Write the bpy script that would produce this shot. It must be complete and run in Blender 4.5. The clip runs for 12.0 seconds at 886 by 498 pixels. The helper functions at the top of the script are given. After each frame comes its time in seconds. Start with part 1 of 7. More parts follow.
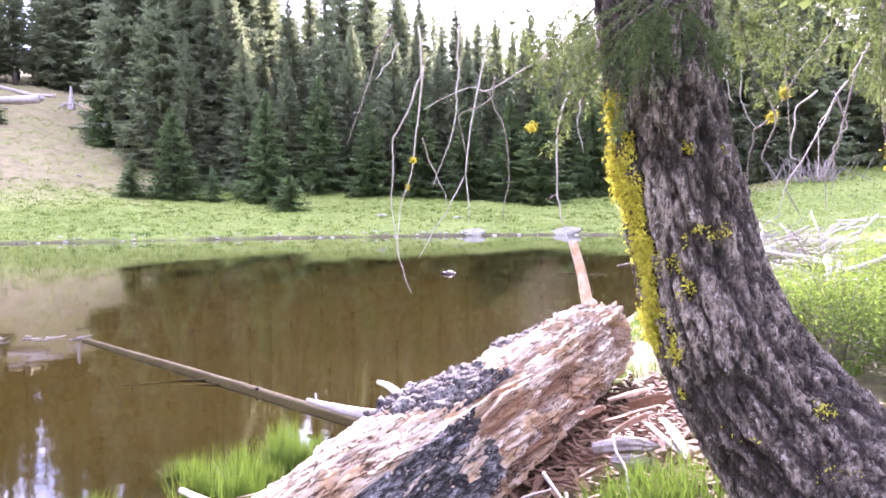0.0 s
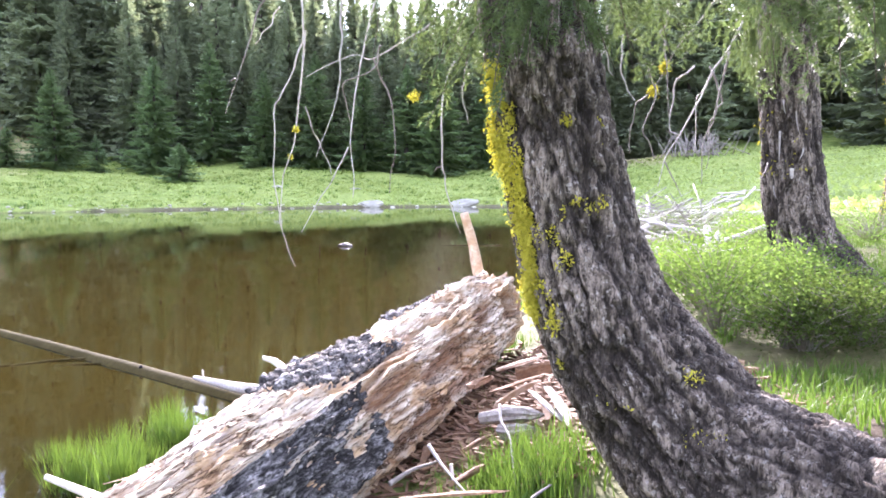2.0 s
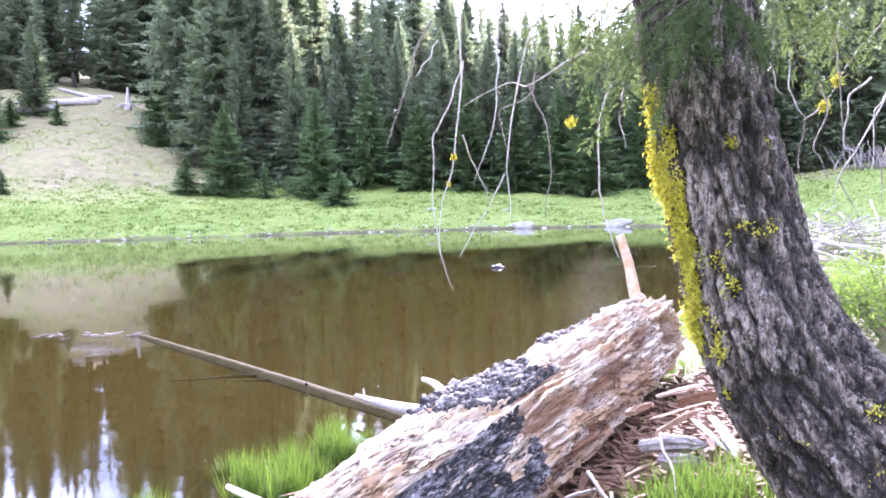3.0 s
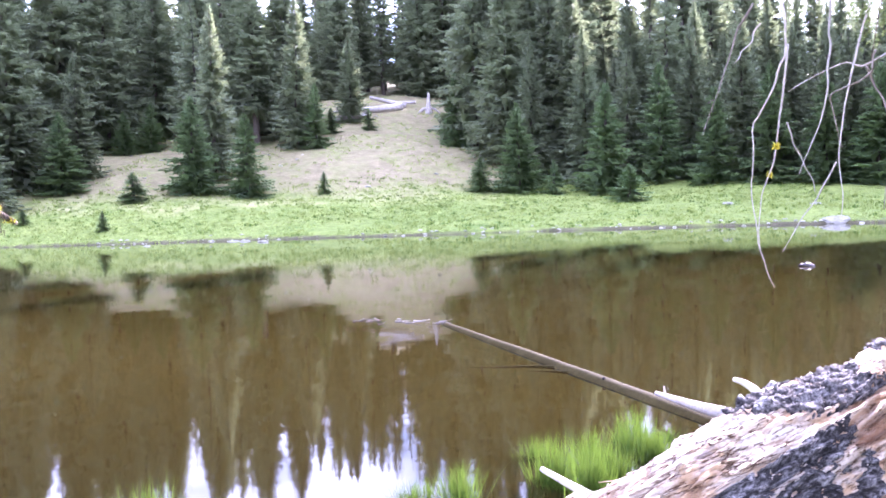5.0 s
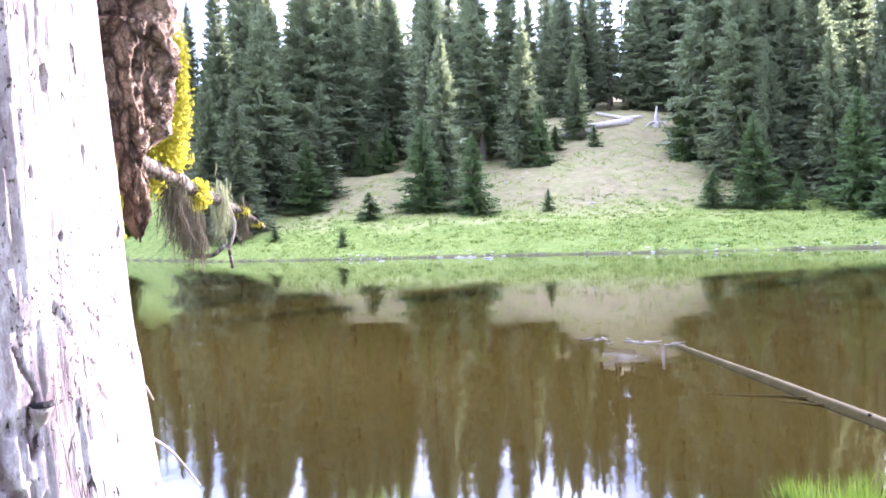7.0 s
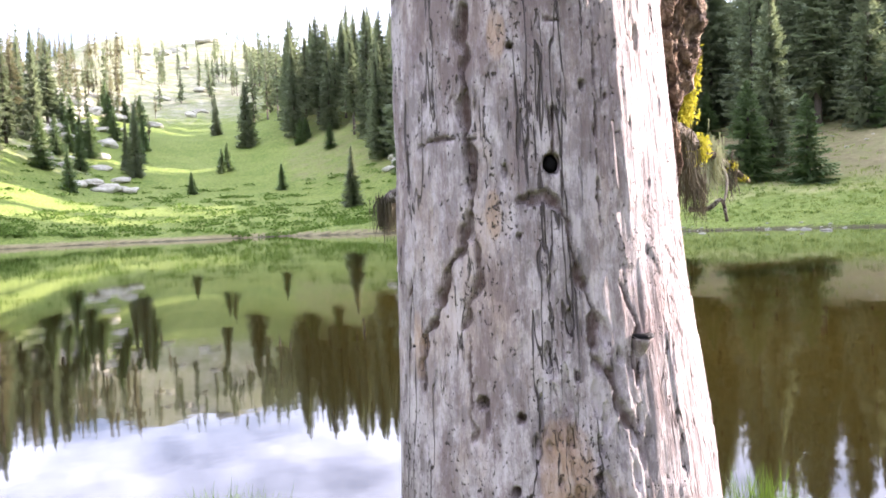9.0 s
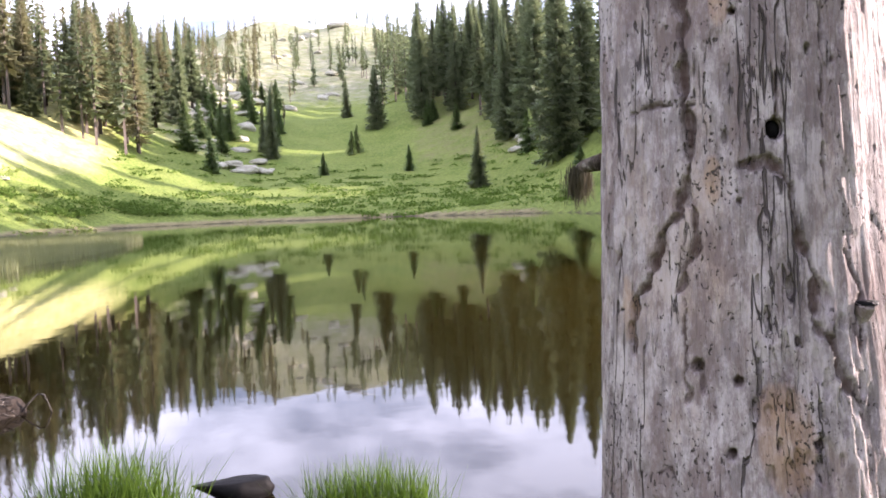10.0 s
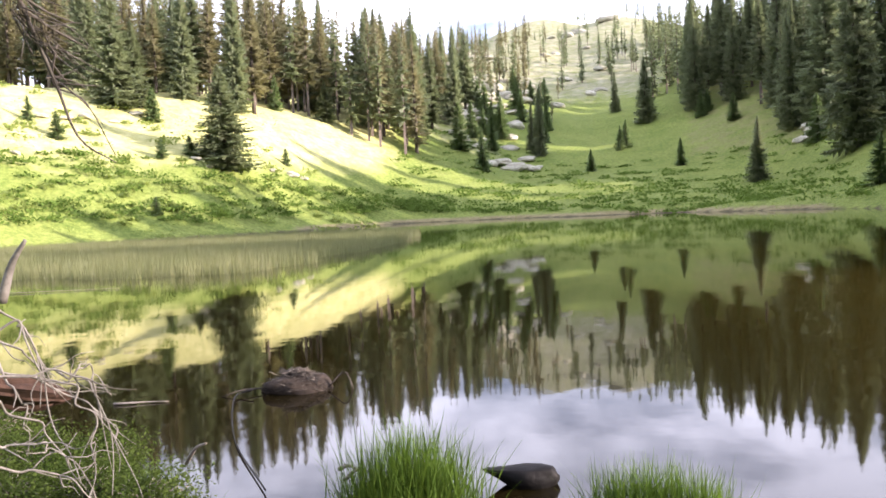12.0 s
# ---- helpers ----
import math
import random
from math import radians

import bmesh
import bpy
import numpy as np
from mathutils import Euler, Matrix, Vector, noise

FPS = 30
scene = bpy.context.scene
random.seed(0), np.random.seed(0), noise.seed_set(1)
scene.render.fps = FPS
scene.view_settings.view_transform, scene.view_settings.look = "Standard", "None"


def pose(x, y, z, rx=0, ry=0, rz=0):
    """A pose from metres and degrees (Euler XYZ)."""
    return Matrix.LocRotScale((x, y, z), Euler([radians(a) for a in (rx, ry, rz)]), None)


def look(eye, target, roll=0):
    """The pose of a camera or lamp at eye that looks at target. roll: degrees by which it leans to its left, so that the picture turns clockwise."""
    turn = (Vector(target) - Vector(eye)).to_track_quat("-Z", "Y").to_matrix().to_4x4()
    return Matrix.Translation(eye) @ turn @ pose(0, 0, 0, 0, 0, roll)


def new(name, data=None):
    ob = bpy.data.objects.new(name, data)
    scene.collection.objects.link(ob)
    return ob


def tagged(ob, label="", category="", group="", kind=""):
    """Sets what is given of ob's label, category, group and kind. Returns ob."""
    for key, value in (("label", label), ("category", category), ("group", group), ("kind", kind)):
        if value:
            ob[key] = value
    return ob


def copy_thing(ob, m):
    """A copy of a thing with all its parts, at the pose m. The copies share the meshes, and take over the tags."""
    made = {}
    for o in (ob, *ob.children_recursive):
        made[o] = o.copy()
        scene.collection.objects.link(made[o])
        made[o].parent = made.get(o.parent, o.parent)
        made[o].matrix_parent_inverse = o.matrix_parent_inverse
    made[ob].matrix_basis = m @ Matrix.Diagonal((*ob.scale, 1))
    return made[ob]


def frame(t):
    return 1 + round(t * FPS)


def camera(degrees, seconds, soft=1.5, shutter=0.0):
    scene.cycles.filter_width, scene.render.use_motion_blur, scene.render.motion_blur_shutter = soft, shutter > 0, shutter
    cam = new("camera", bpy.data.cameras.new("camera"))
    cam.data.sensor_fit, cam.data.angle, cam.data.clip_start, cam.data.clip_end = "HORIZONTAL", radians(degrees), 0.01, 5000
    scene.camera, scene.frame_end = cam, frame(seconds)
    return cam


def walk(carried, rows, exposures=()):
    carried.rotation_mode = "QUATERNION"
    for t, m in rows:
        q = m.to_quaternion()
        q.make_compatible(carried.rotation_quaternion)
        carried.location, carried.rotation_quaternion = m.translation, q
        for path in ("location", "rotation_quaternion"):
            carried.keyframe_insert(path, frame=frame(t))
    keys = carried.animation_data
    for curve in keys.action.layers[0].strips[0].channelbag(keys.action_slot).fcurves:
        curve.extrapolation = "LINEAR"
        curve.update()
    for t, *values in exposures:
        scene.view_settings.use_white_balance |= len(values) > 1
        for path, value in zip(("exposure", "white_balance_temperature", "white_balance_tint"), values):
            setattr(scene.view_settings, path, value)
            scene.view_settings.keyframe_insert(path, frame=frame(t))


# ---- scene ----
cam = camera(57.26, 12.0, soft=1.7)
PATH = [
    (0, (-0.0003, 0.0043, 1.5236), (-0.0006, 9.9914, 1.0170), -0.50),
    (0.5, (0.0305, 0.0310, 1.5210), (0.7745, 9.9820, 0.8706), -0.19),
    (1, (0.0570, 0.0437, 1.5171), (1.5523, 9.8972, 0.6976), 0.02),
    (1.5, (0.0589, 0.0501, 1.5171), (1.7067, 9.8734, 0.6303), 0.42),
    (2, (0.0539, 0.0470, 1.5216), (1.2872, 9.9333, 0.6610), -0.24),
    (2.5, (0.0473, 0.0297, 1.5337), (0.2084, 10.0040, 0.8351), -1.28),
    (3, (0.0329, 0.0192, 1.5383), (-0.5853, 9.9832, 0.9583), -1.32),
    (3.2, (0.0211, 0.0148, 1.5353), (-0.9135, 9.9524, 0.9266), -1.16),
    (4.8, (-0.0343, -0.0659, 1.5323), (-3.6961, 9.2197, 0.9244), -2.19),
    (5, (-0.0449, -0.0529, 1.5346), (-4.0522, 9.0935, 1.0015), -1.96),
    (5.5, (-0.0917, 0.0499, 1.5218), (-4.6582, 8.9401, 1.1884), -3.02),
    (6, (-0.1181, 0.1444, 1.5038), (-5.2858, 8.7043, 1.3490), -1.86),
    (6.5, (-0.1214, 0.1351, 1.5024), (-5.9481, 8.2599, 1.3086), -1.26),
    (6.7, (-0.1406, 0.1091, 1.5112), (-6.1516, 8.0980, 1.3000), -1.49),
    (8.3, (-0.3003, -0.0906, 1.5063), (-8.3666, 5.8114, 1.1866), -3.43),
    (8.5, (-0.3114, -0.1239, 1.5022), (-8.6096, 5.4445, 1.1369), -3.17),
    (9, (-0.3388, -0.1941, 1.4922), (-9.0826, 4.6411, 1.0843), -2.59),
    (9.5, (-0.3513, -0.2534, 1.4812), (-9.4732, 3.8125, 0.9715), -2.30),
    (10, (-0.3478, -0.3105, 1.4785), (-9.7219, 3.1235, 0.9013), -2.41),
    (10.5, (-0.3719, -0.3405, 1.4720), (-9.9209, 2.5441, 0.7680), -2.58),
    (11, (-0.3782, -0.3763, 1.4784), (-10.1237, 1.7674, 0.8233), -2.71),
    (11.5, (-0.3888, -0.3978, 1.4720), (-10.2955, 0.8964, 1.0439), -2.85),
    (12, (-0.3526, -0.4300, 1.4775), (-10.3375, -0.1636, 0.9970), -2.60),
]
EXPOSURES = [(0.0, 3.1, 5900, 54), (0.5, 2.7, 6000, 48), (1.0, 2.8, 5900, 34), (1.5, 2.95, 5850, 27), (2.0, 3.0, 5800, 34), (2.5, 3.25, 5500, 40), (3.0, 3.2, 5500, 43), (5.0, 3.15, 5450, 50), (6.7, 3.15, 5500, 42), (8.3, 2.6, 6100, 26), (9.5, 2.1, 6350, 33), (10.5, 1.75, 6550, 31), (12.0, 1.72, 6650, 28)]
walk(cam, [(t, look(eye, target, roll)) for t, eye, target, roll in PATH], EXPOSURES)

# ---- sky and sun ----
SUN_AZ, SUN_EL = -7.0, 17.5          # degrees left of +y, degrees up
world = bpy.data.worlds.new("sky")
scene.world = world
world.use_nodes = True
wn, wl = world.node_tree.nodes, world.node_tree.links
wbg = wn["Background"]
sky = wn.new("ShaderNodeTexSky")
sky.sky_type, sky.sun_disc = "NISHITA", False
sky.sun_elevation, sky.sun_rotation = radians(SUN_EL), radians(-SUN_AZ)
sky.altitude, sky.dust_density, sky.air_density = 2200, 2.0, 1.0
wco, wmap, wno = wn.new("ShaderNodeTexCoord"), wn.new("ShaderNodeMapping"), wn.new("ShaderNodeTexNoise")
wmap.inputs["Scale"].default_value = (1.6, 1.6, 4.5)
wno.inputs["Scale"].default_value, wno.inputs["Detail"].default_value, wno.inputs["Roughness"].default_value = 2.2, 8, 0.55
wramp, wmix = wn.new("ShaderNodeValToRGB"), wn.new("ShaderNodeMixRGB")
wramp.color_ramp.elements[0].position, wramp.color_ramp.elements[1].position = 0.38, 0.62
wmix.inputs["Color2"].default_value = (13.1, 14.8, 17.0, 1)
wl.new(wco.outputs["Generated"], wmap.inputs["Vector"])
wl.new(wmap.outputs["Vector"], wno.inputs["Vector"])
wl.new(wno.outputs["Fac"], wramp.inputs["Fac"])
wl.new(wramp.outputs["Color"], wmix.inputs["Fac"])
wl.new(sky.outputs["Color"], wmix.inputs["Color1"])
wl.new(wmix.outputs["Color"], wbg.inputs["Color"])
wbg.inputs["Strength"].default_value = 0.08
sun = new("sun", bpy.data.lights.new("sun", "SUN"))
sun.data.energy, sun.data.angle, sun.data.color = 5.0, radians(0.55), (1.0, 0.93, 0.80)
sun_from = Vector((-math.sin(radians(SUN_AZ)) * math.cos(radians(SUN_EL)), math.cos(radians(SUN_AZ)) * math.cos(radians(SUN_EL)), math.sin(radians(SUN_EL))))
sun.rotation_euler = sun_from.to_track_quat("Z", "Y").to_euler()

# ---- noise and mesh helpers ----
def hash3(ix, iy, iz, seed):
    h = (ix * 374761393 + iy * 668265263 + iz * 2147483647 + seed * 1274126177) & 0xFFFFFFFF
    h = ((h ^ (h >> 13)) * 1274126177) & 0xFFFFFFFF
    h = ((h ^ (h >> 16)) * 2246822519) & 0xFFFFFFFF
    return ((h ^ (h >> 15)) & 0xFFFFFF) / float(0xFFFFFF)


def vnoise(p, seed=0):
    """Value noise in 0..1 at the rows of p (n x 3)."""
    p = np.asarray(p, float)
    i = np.floor(p).astype(np.int64)
    f = p - i
    f = f * f * (3 - 2 * f)
    out = 0.0
    for dx in (0, 1):
        for dy in (0, 1):
            for dz in (0, 1):
                w = (f[:, 0] if dx else 1 - f[:, 0]) * (f[:, 1] if dy else 1 - f[:, 1]) * (f[:, 2] if dz else 1 - f[:, 2])
                out = out + w * hash3(i[:, 0] + dx, i[:, 1] + dy, i[:, 2] + dz, seed)
    return out


def fbm(p, octaves=4, seed=0, gain=0.5):
    p = np.asarray(p, float)
    total, amp, norm = 0.0, 1.0, 0.0
    for o in range(octaves):
        total = total + amp * vnoise(p * 2.03 ** o + 17.3 * o, seed + o)
        norm += amp
        amp *= gain
    return total / norm


def cells(p, seed=0):
    """Cells round scattered points: (how far inside its cell each row of p lies, a value for each cell)."""
    p = np.asarray(p, float)
    i = np.floor(p).astype(np.int64)
    f1, f2, tone = np.full(len(p), 9.0), np.full(len(p), 9.0), np.zeros(len(p))
    for dx in (-1, 0, 1):
        for dy in (-1, 0, 1):
            for dz in (-1, 0, 1):
                c = i + np.array([dx, dy, dz])
                h = [hash3(c[:, 0], c[:, 1], c[:, 2], seed + k) for k in range(4)]
                d = np.sqrt(((c + np.stack(h[:3], -1) - p) ** 2).sum(1))
                nearer = d < f1
                f2 = np.where(nearer, f1, np.minimum(f2, d))
                tone = np.where(nearer, h[3], tone)
                f1 = np.where(nearer, d, f1)
    return f2 - f1, tone


def raw_mesh(name, verts, faces, material, smooth=True):
    """A mesh from arrays; faces: one array, or several of different sides."""
    me = bpy.data.meshes.new(name)
    groups = [np.asarray(f, np.int32) for f in (faces if isinstance(faces, list) else [faces]) if len(f)]
    verts = np.asarray(verts, np.float32)
    me.vertices.add(len(verts))
    me.vertices.foreach_set("co", verts.ravel())
    loops = np.concatenate([g.ravel() for g in groups])
    sizes = np.concatenate([np.full(len(g), g.shape[1], np.int32) for g in groups])
    me.loops.add(len(loops))
    me.loops.foreach_set("vertex_index", loops)
    me.polygons.add(len(sizes))
    me.polygons.foreach_set("loop_start", np.r_[0, np.cumsum(sizes)[:-1]].astype(np.int32))
    me.polygons.foreach_set("use_smooth", np.full(len(sizes), smooth))
    me.update(calc_edges=True)
    me.validate()
    me.materials.append(material)
    return me


def part(name, data, material, parent, label="", smooth=True):
    """One mesh object under a thing or a part; data: a bmesh, a mesh, or arrays (verts, faces)."""
    if isinstance(data, bmesh.types.BMesh):
        me = bpy.data.meshes.new(name)
        data.to_mesh(me)
        data.free()
        me.materials.append(material)
        for p in me.polygons:
            p.use_smooth = smooth
    elif isinstance(data, tuple):
        me = raw_mesh(name, data[0], data[1], material, smooth)
    else:
        me = data
    ob = new(name, me)
    ob.parent = parent
    return tagged(ob, label)


def empty(name, loc=(0, 0, 0)):
    ob = new(name)
    ob.location = loc
    ob.empty_display_size = 0.1
    return ob


def put_attr(me, name, values):
    at = me.attributes.new(name, "FLOAT", "POINT")
    at.data.foreach_set("value", np.asarray(values, np.float32))


def merge(chunks):
    """Joins (verts, tris) chunks."""
    vs, fs, n = [], [], 0
    for v, f in chunks:
        vs.append(v)
        fs.append(np.asarray(f) + n)
        n += len(v)
    return np.concatenate(vs), np.concatenate(fs)


def spline(points, n):
    """n points, evenly by parameter, on a Catmull-Rom curve."""
    p = np.asarray(points, float)
    p = np.vstack([2 * p[0] - p[1], p, 2 * p[-1] - p[-2]])
    t = np.linspace(0, len(p) - 3 - 1e-9, n)
    i = t.astype(int)
    u = (t - i)[:, None]
    a, b, c, d = p[i], p[i + 1], p[i + 2], p[i + 3]
    return 0.5 * (2 * b + (c - a) * u + (2 * a - 5 * b + 4 * c - d) * u**2 + (3 * b - a - 3 * c + d) * u**3)


def tube(points, radii, around=24, along=60, relief=None, caps=True, turns=None):
    """A tapered tube along a curve. relief(theta, s, length) gives the offset outwards in metres. Returns verts, faces, theta, s."""
    c = spline(points, along)
    rad = np.interp(np.linspace(0, 1, along), np.linspace(0, 1, len(radii)), radii)
    tan = np.gradient(c, axis=0)
    tan /= np.linalg.norm(tan, axis=1)[:, None]
    ref = np.array([0.0, 1.0, 0.0]) if abs(tan[0, 1]) < 0.8 else np.array([1.0, 0, 0])
    us, vs = np.empty_like(c), np.empty_like(c)
    for i in range(along):
        u = ref - tan[i] * (ref @ tan[i])
        u /= np.linalg.norm(u)
        us[i], vs[i], ref = u, np.cross(tan[i], u), u
    th = np.linspace(0, 2 * np.pi, around, endpoint=False) if turns is None else turns
    length = np.r_[0, np.cumsum(np.linalg.norm(np.diff(c, axis=0), axis=1))]
    TH, S = np.meshgrid(th, length)
    R = np.repeat(rad[:, None], around, 1)
    if relief is not None:
        R = R + relief(TH.ravel(), S.ravel(), R.ravel()).reshape(R.shape)
    verts = c[:, None] + R[..., None] * (np.cos(TH)[..., None] * us[:, None] + np.sin(TH)[..., None] * vs[:, None])
    i, j = np.meshgrid(np.arange(along - 1), np.arange(around), indexing="ij")
    k = (j + 1) % around
    faces = [np.stack([i * around + j, i * around + k, (i + 1) * around + k, (i + 1) * around + j], -1).reshape(-1, 4)]
    verts = verts.reshape(-1, 3)
    if caps:
        n = len(verts)
        verts = np.vstack([verts, c[0], c[-1]])
        a = np.arange(around)
        b = (a + 1) % around
        top = (along - 1) * around
        faces.append(np.concatenate([np.stack([b, a, np.full(around, n)], -1), np.stack([top + a, top + b, np.full(around, n + 1)], -1)]))
    return verts, faces, TH.ravel(), S.ravel()


def sticks(paths, around=6, along=8):
    """Several thin tubes (points, r0, r1) as one (verts, faces) of triangles and quads."""
    vs, q, t, n = [], [], [], 0
    for pts, r0, r1 in paths:
        v, f, _, _ = tube(pts, [r0, r1], around, along)
        vs.append(v)
        q.append(f[0] + n)
        t.append(f[1] + n)
        n += len(v)
    return np.concatenate(vs), [np.concatenate(q), np.concatenate(t)]


def blades(rng, pos, height, width, lean, segs=3, bow=0.5):
    """Grass blades from the points pos: arrays of triangles."""
    n = len(pos)
    h = height * rng.uniform(0.55, 1.15, n)
    w = width * rng.uniform(0.6, 1.2, n)
    a = rng.uniform(0, 2 * np.pi, n)
    out = np.stack([np.cos(a), np.sin(a), 0 * a], -1)
    side = np.stack([-np.sin(a), np.cos(a), 0 * a], -1)
    side = side * np.cos(rng.uniform(-1, 1, n))[:, None] + out * np.sin(rng.uniform(-1, 1, n))[:, None]
    k = lean * rng.uniform(0.1, 1.0, n)
    vs = []
    for s in np.linspace(0, 1, segs + 1):
        mid = pos + out * (h * k * s ** (1 + bow * 2))[:, None] + np.array([0, 0, 1.0]) * (h * s * (1 - 0.35 * k * s))[:, None]
        if s < 1:
            ww = (w * (1 - 0.75 * s) / 2)[:, None]
            vs += [mid - side * ww, mid + side * ww]
        else:
            vs.append(mid)
    m = len(vs)
    verts = np.stack(vs, 1).reshape(-1, 3)
    f = []
    for i in range(segs - 1):
        f += [(2 * i, 2 * i + 1, 2 * i + 3), (2 * i, 2 * i + 3, 2 * i + 2)]
    f.append((2 * segs - 2, 2 * segs - 1, 2 * segs))
    faces = (np.arange(n) * m)[:, None, None] + np.array(f)[None]
    return verts, faces.reshape(-1, 3)


def leaves(rng, centres, size, flat=0.5):
    """Small pointed leaves, two triangles each, at random turns."""
    n = len(centres)
    d = rng.normal(size=(n, 3))
    d[:, 2] *= flat
    d /= np.linalg.norm(d, axis=1)[:, None]
    e = np.cross(d, rng.normal(size=(n, 3)))
    e /= np.linalg.norm(e, axis=1)[:, None]
    s = (size * rng.uniform(0.6, 1.3, n))[:, None]
    v = np.stack([centres - d * s, centres + e * s * 0.45, centres + d * s, centres - e * s * 0.45], 1).reshape(-1, 3)
    b = (np.arange(n) * 4)[:, None, None]
    return v, (b + np.array([(0, 1, 2), (0, 2, 3)])[None]).reshape(-1, 3)


def pebble(rng, size, flat=0.6, sub=2, rough=0.35):
    """A rounded, uneven stone as a bmesh."""
    bm = bmesh.new()
    bmesh.ops.create_icosphere(bm, subdivisions=sub, radius=1.0)
    co = np.array([v.co[:] for v in bm.verts])
    off = 1 + rough * (fbm(co * 1.3 + rng.uniform(0, 50), 3, 5) - 0.5) * 2
    for v, o in zip(bm.verts, off):
        v.co = Vector((v.co.x * size[0] * o, v.co.y * size[1] * o, max(v.co.z, -0.55) * size[2] * flat * o))
    return bm


# ---- materials ----
def nodes_of(name):
    m = bpy.data.materials.new(name)
    m.use_nodes = True
    return m, m.node_tree.nodes, m.node_tree.links, m.node_tree.nodes["Principled BSDF"]


def blotch(n, l, vec, scale, lo, hi, c1, c2, detail=6, rough=0.6):
    no, ra = n.new("ShaderNodeTexNoise"), n.new("ShaderNodeValToRGB")
    no.inputs["Scale"].default_value, no.inputs["Detail"].default_value, no.inputs["Roughness"].default_value = scale, detail, rough
    l.new(vec, no.inputs["Vector"])
    l.new(no.outputs["Fac"], ra.inputs["Fac"])
    e = ra.color_ramp.elements
    e[0].position, e[0].color, e[1].position, e[1].color = lo, (*c1, 1), hi, (*c2, 1)
    return ra.outputs["Color"], no.outputs["Fac"]


def blend(n, l, fac, a, b, mode="MIX"):
    mx = n.new("ShaderNodeMixRGB")
    mx.blend_type = mode
    for key, v in (("Fac", fac), ("Color1", a), ("Color2", b)):
        if isinstance(v, (int, float)):
            mx.inputs[key].default_value = v
        elif isinstance(v, tuple):
            mx.inputs[key].default_value = (*v, 1)
        else:
            l.new(v, mx.inputs[key])
    return mx.outputs["Color"]


def coords(n, l, stretch=(1, 1, 1), kind="Object"):
    tc, mp = n.new("ShaderNodeTexCoord"), n.new("ShaderNodeMapping")
    mp.inputs["Scale"].default_value = stretch
    l.new(tc.outputs[kind], mp.inputs["Vector"])
    return mp.outputs["Vector"]


def relief_of(n, l, bsdf, height, strength, distance):
    bu = n.new("ShaderNodeBump")
    bu.inputs["Strength"].default_value, bu.inputs["Distance"].default_value = strength, distance
    l.new(height, bu.inputs["Height"])
    l.new(bu.outputs["Normal"], bsdf.inputs["Normal"])


def attr(n, name):
    a = n.new("ShaderNodeAttribute")
    a.attribute_name = name
    return a.outputs["Fac"]


def crack_lines(n, l, v, stretch, scale, thin, where, seed, detail=4):
    """Thin winding cracks: where a noise passes its middle value, in some places only."""
    no, sb, ab, lt, gate, mu, g2 = (n.new(k) for k in ("ShaderNodeTexNoise", "ShaderNodeMath", "ShaderNodeMath", "ShaderNodeMapRange", "ShaderNodeTexNoise", "ShaderNodeMath", "ShaderNodeMapRange"))
    mp = n.new("ShaderNodeMapping")
    mp.inputs["Scale"].default_value = stretch
    mp.inputs["Location"].default_value = (seed, seed * 0.7, seed * 1.3)
    l.new(v, mp.inputs["Vector"])
    no.inputs["Scale"].default_value, no.inputs["Detail"].default_value, no.inputs["Roughness"].default_value = scale, detail, 0.6
    gate.inputs["Scale"].default_value, gate.inputs["Detail"].default_value = scale * 0.7, 3
    l.new(mp.outputs["Vector"], no.inputs["Vector"])
    l.new(mp.outputs["Vector"], gate.inputs["Vector"])
    sb.operation, ab.operation, mu.operation = "SUBTRACT", "ABSOLUTE", "MULTIPLY"
    sb.inputs[1].default_value = 0.5
    l.new(no.outputs["Fac"], sb.inputs[0])
    l.new(sb.outputs[0], ab.inputs[0])
    lt.inputs["From Min"].default_value, lt.inputs["From Max"].default_value = thin, thin * 0.25
    l.new(ab.outputs[0], lt.inputs["Value"])
    g2.inputs["From Min"].default_value, g2.inputs["From Max"].default_value = where, where + 0.05
    l.new(gate.outputs["Fac"], g2.inputs["Value"])
    l.new(lt.outputs["Result"], mu.inputs[0])
    l.new(g2.outputs["Result"], mu.inputs[1])
    return mu.outputs[0]


def cracked(n, l, col, height, cracks, tone, depth=-2.0):
    """Colours the cracks and sinks them into the relief."""
    sinks = cracks[0]
    for ck in cracks:
        col = blend(n, l, ck, col, tone)
    for ck in cracks[1:]:
        mxx = n.new("ShaderNodeMath")
        mxx.operation = "MAXIMUM"
        l.new(sinks, mxx.inputs[0])
        l.new(ck, mxx.inputs[1])
        sinks = mxx.outputs[0]
    deep = n.new("ShaderNodeMath")
    deep.operation = "MULTIPLY_ADD"
    deep.inputs[1].default_value = depth
    l.new(sinks, deep.inputs[0])
    l.new(height, deep.inputs[2])
    return col, deep.outputs[0]


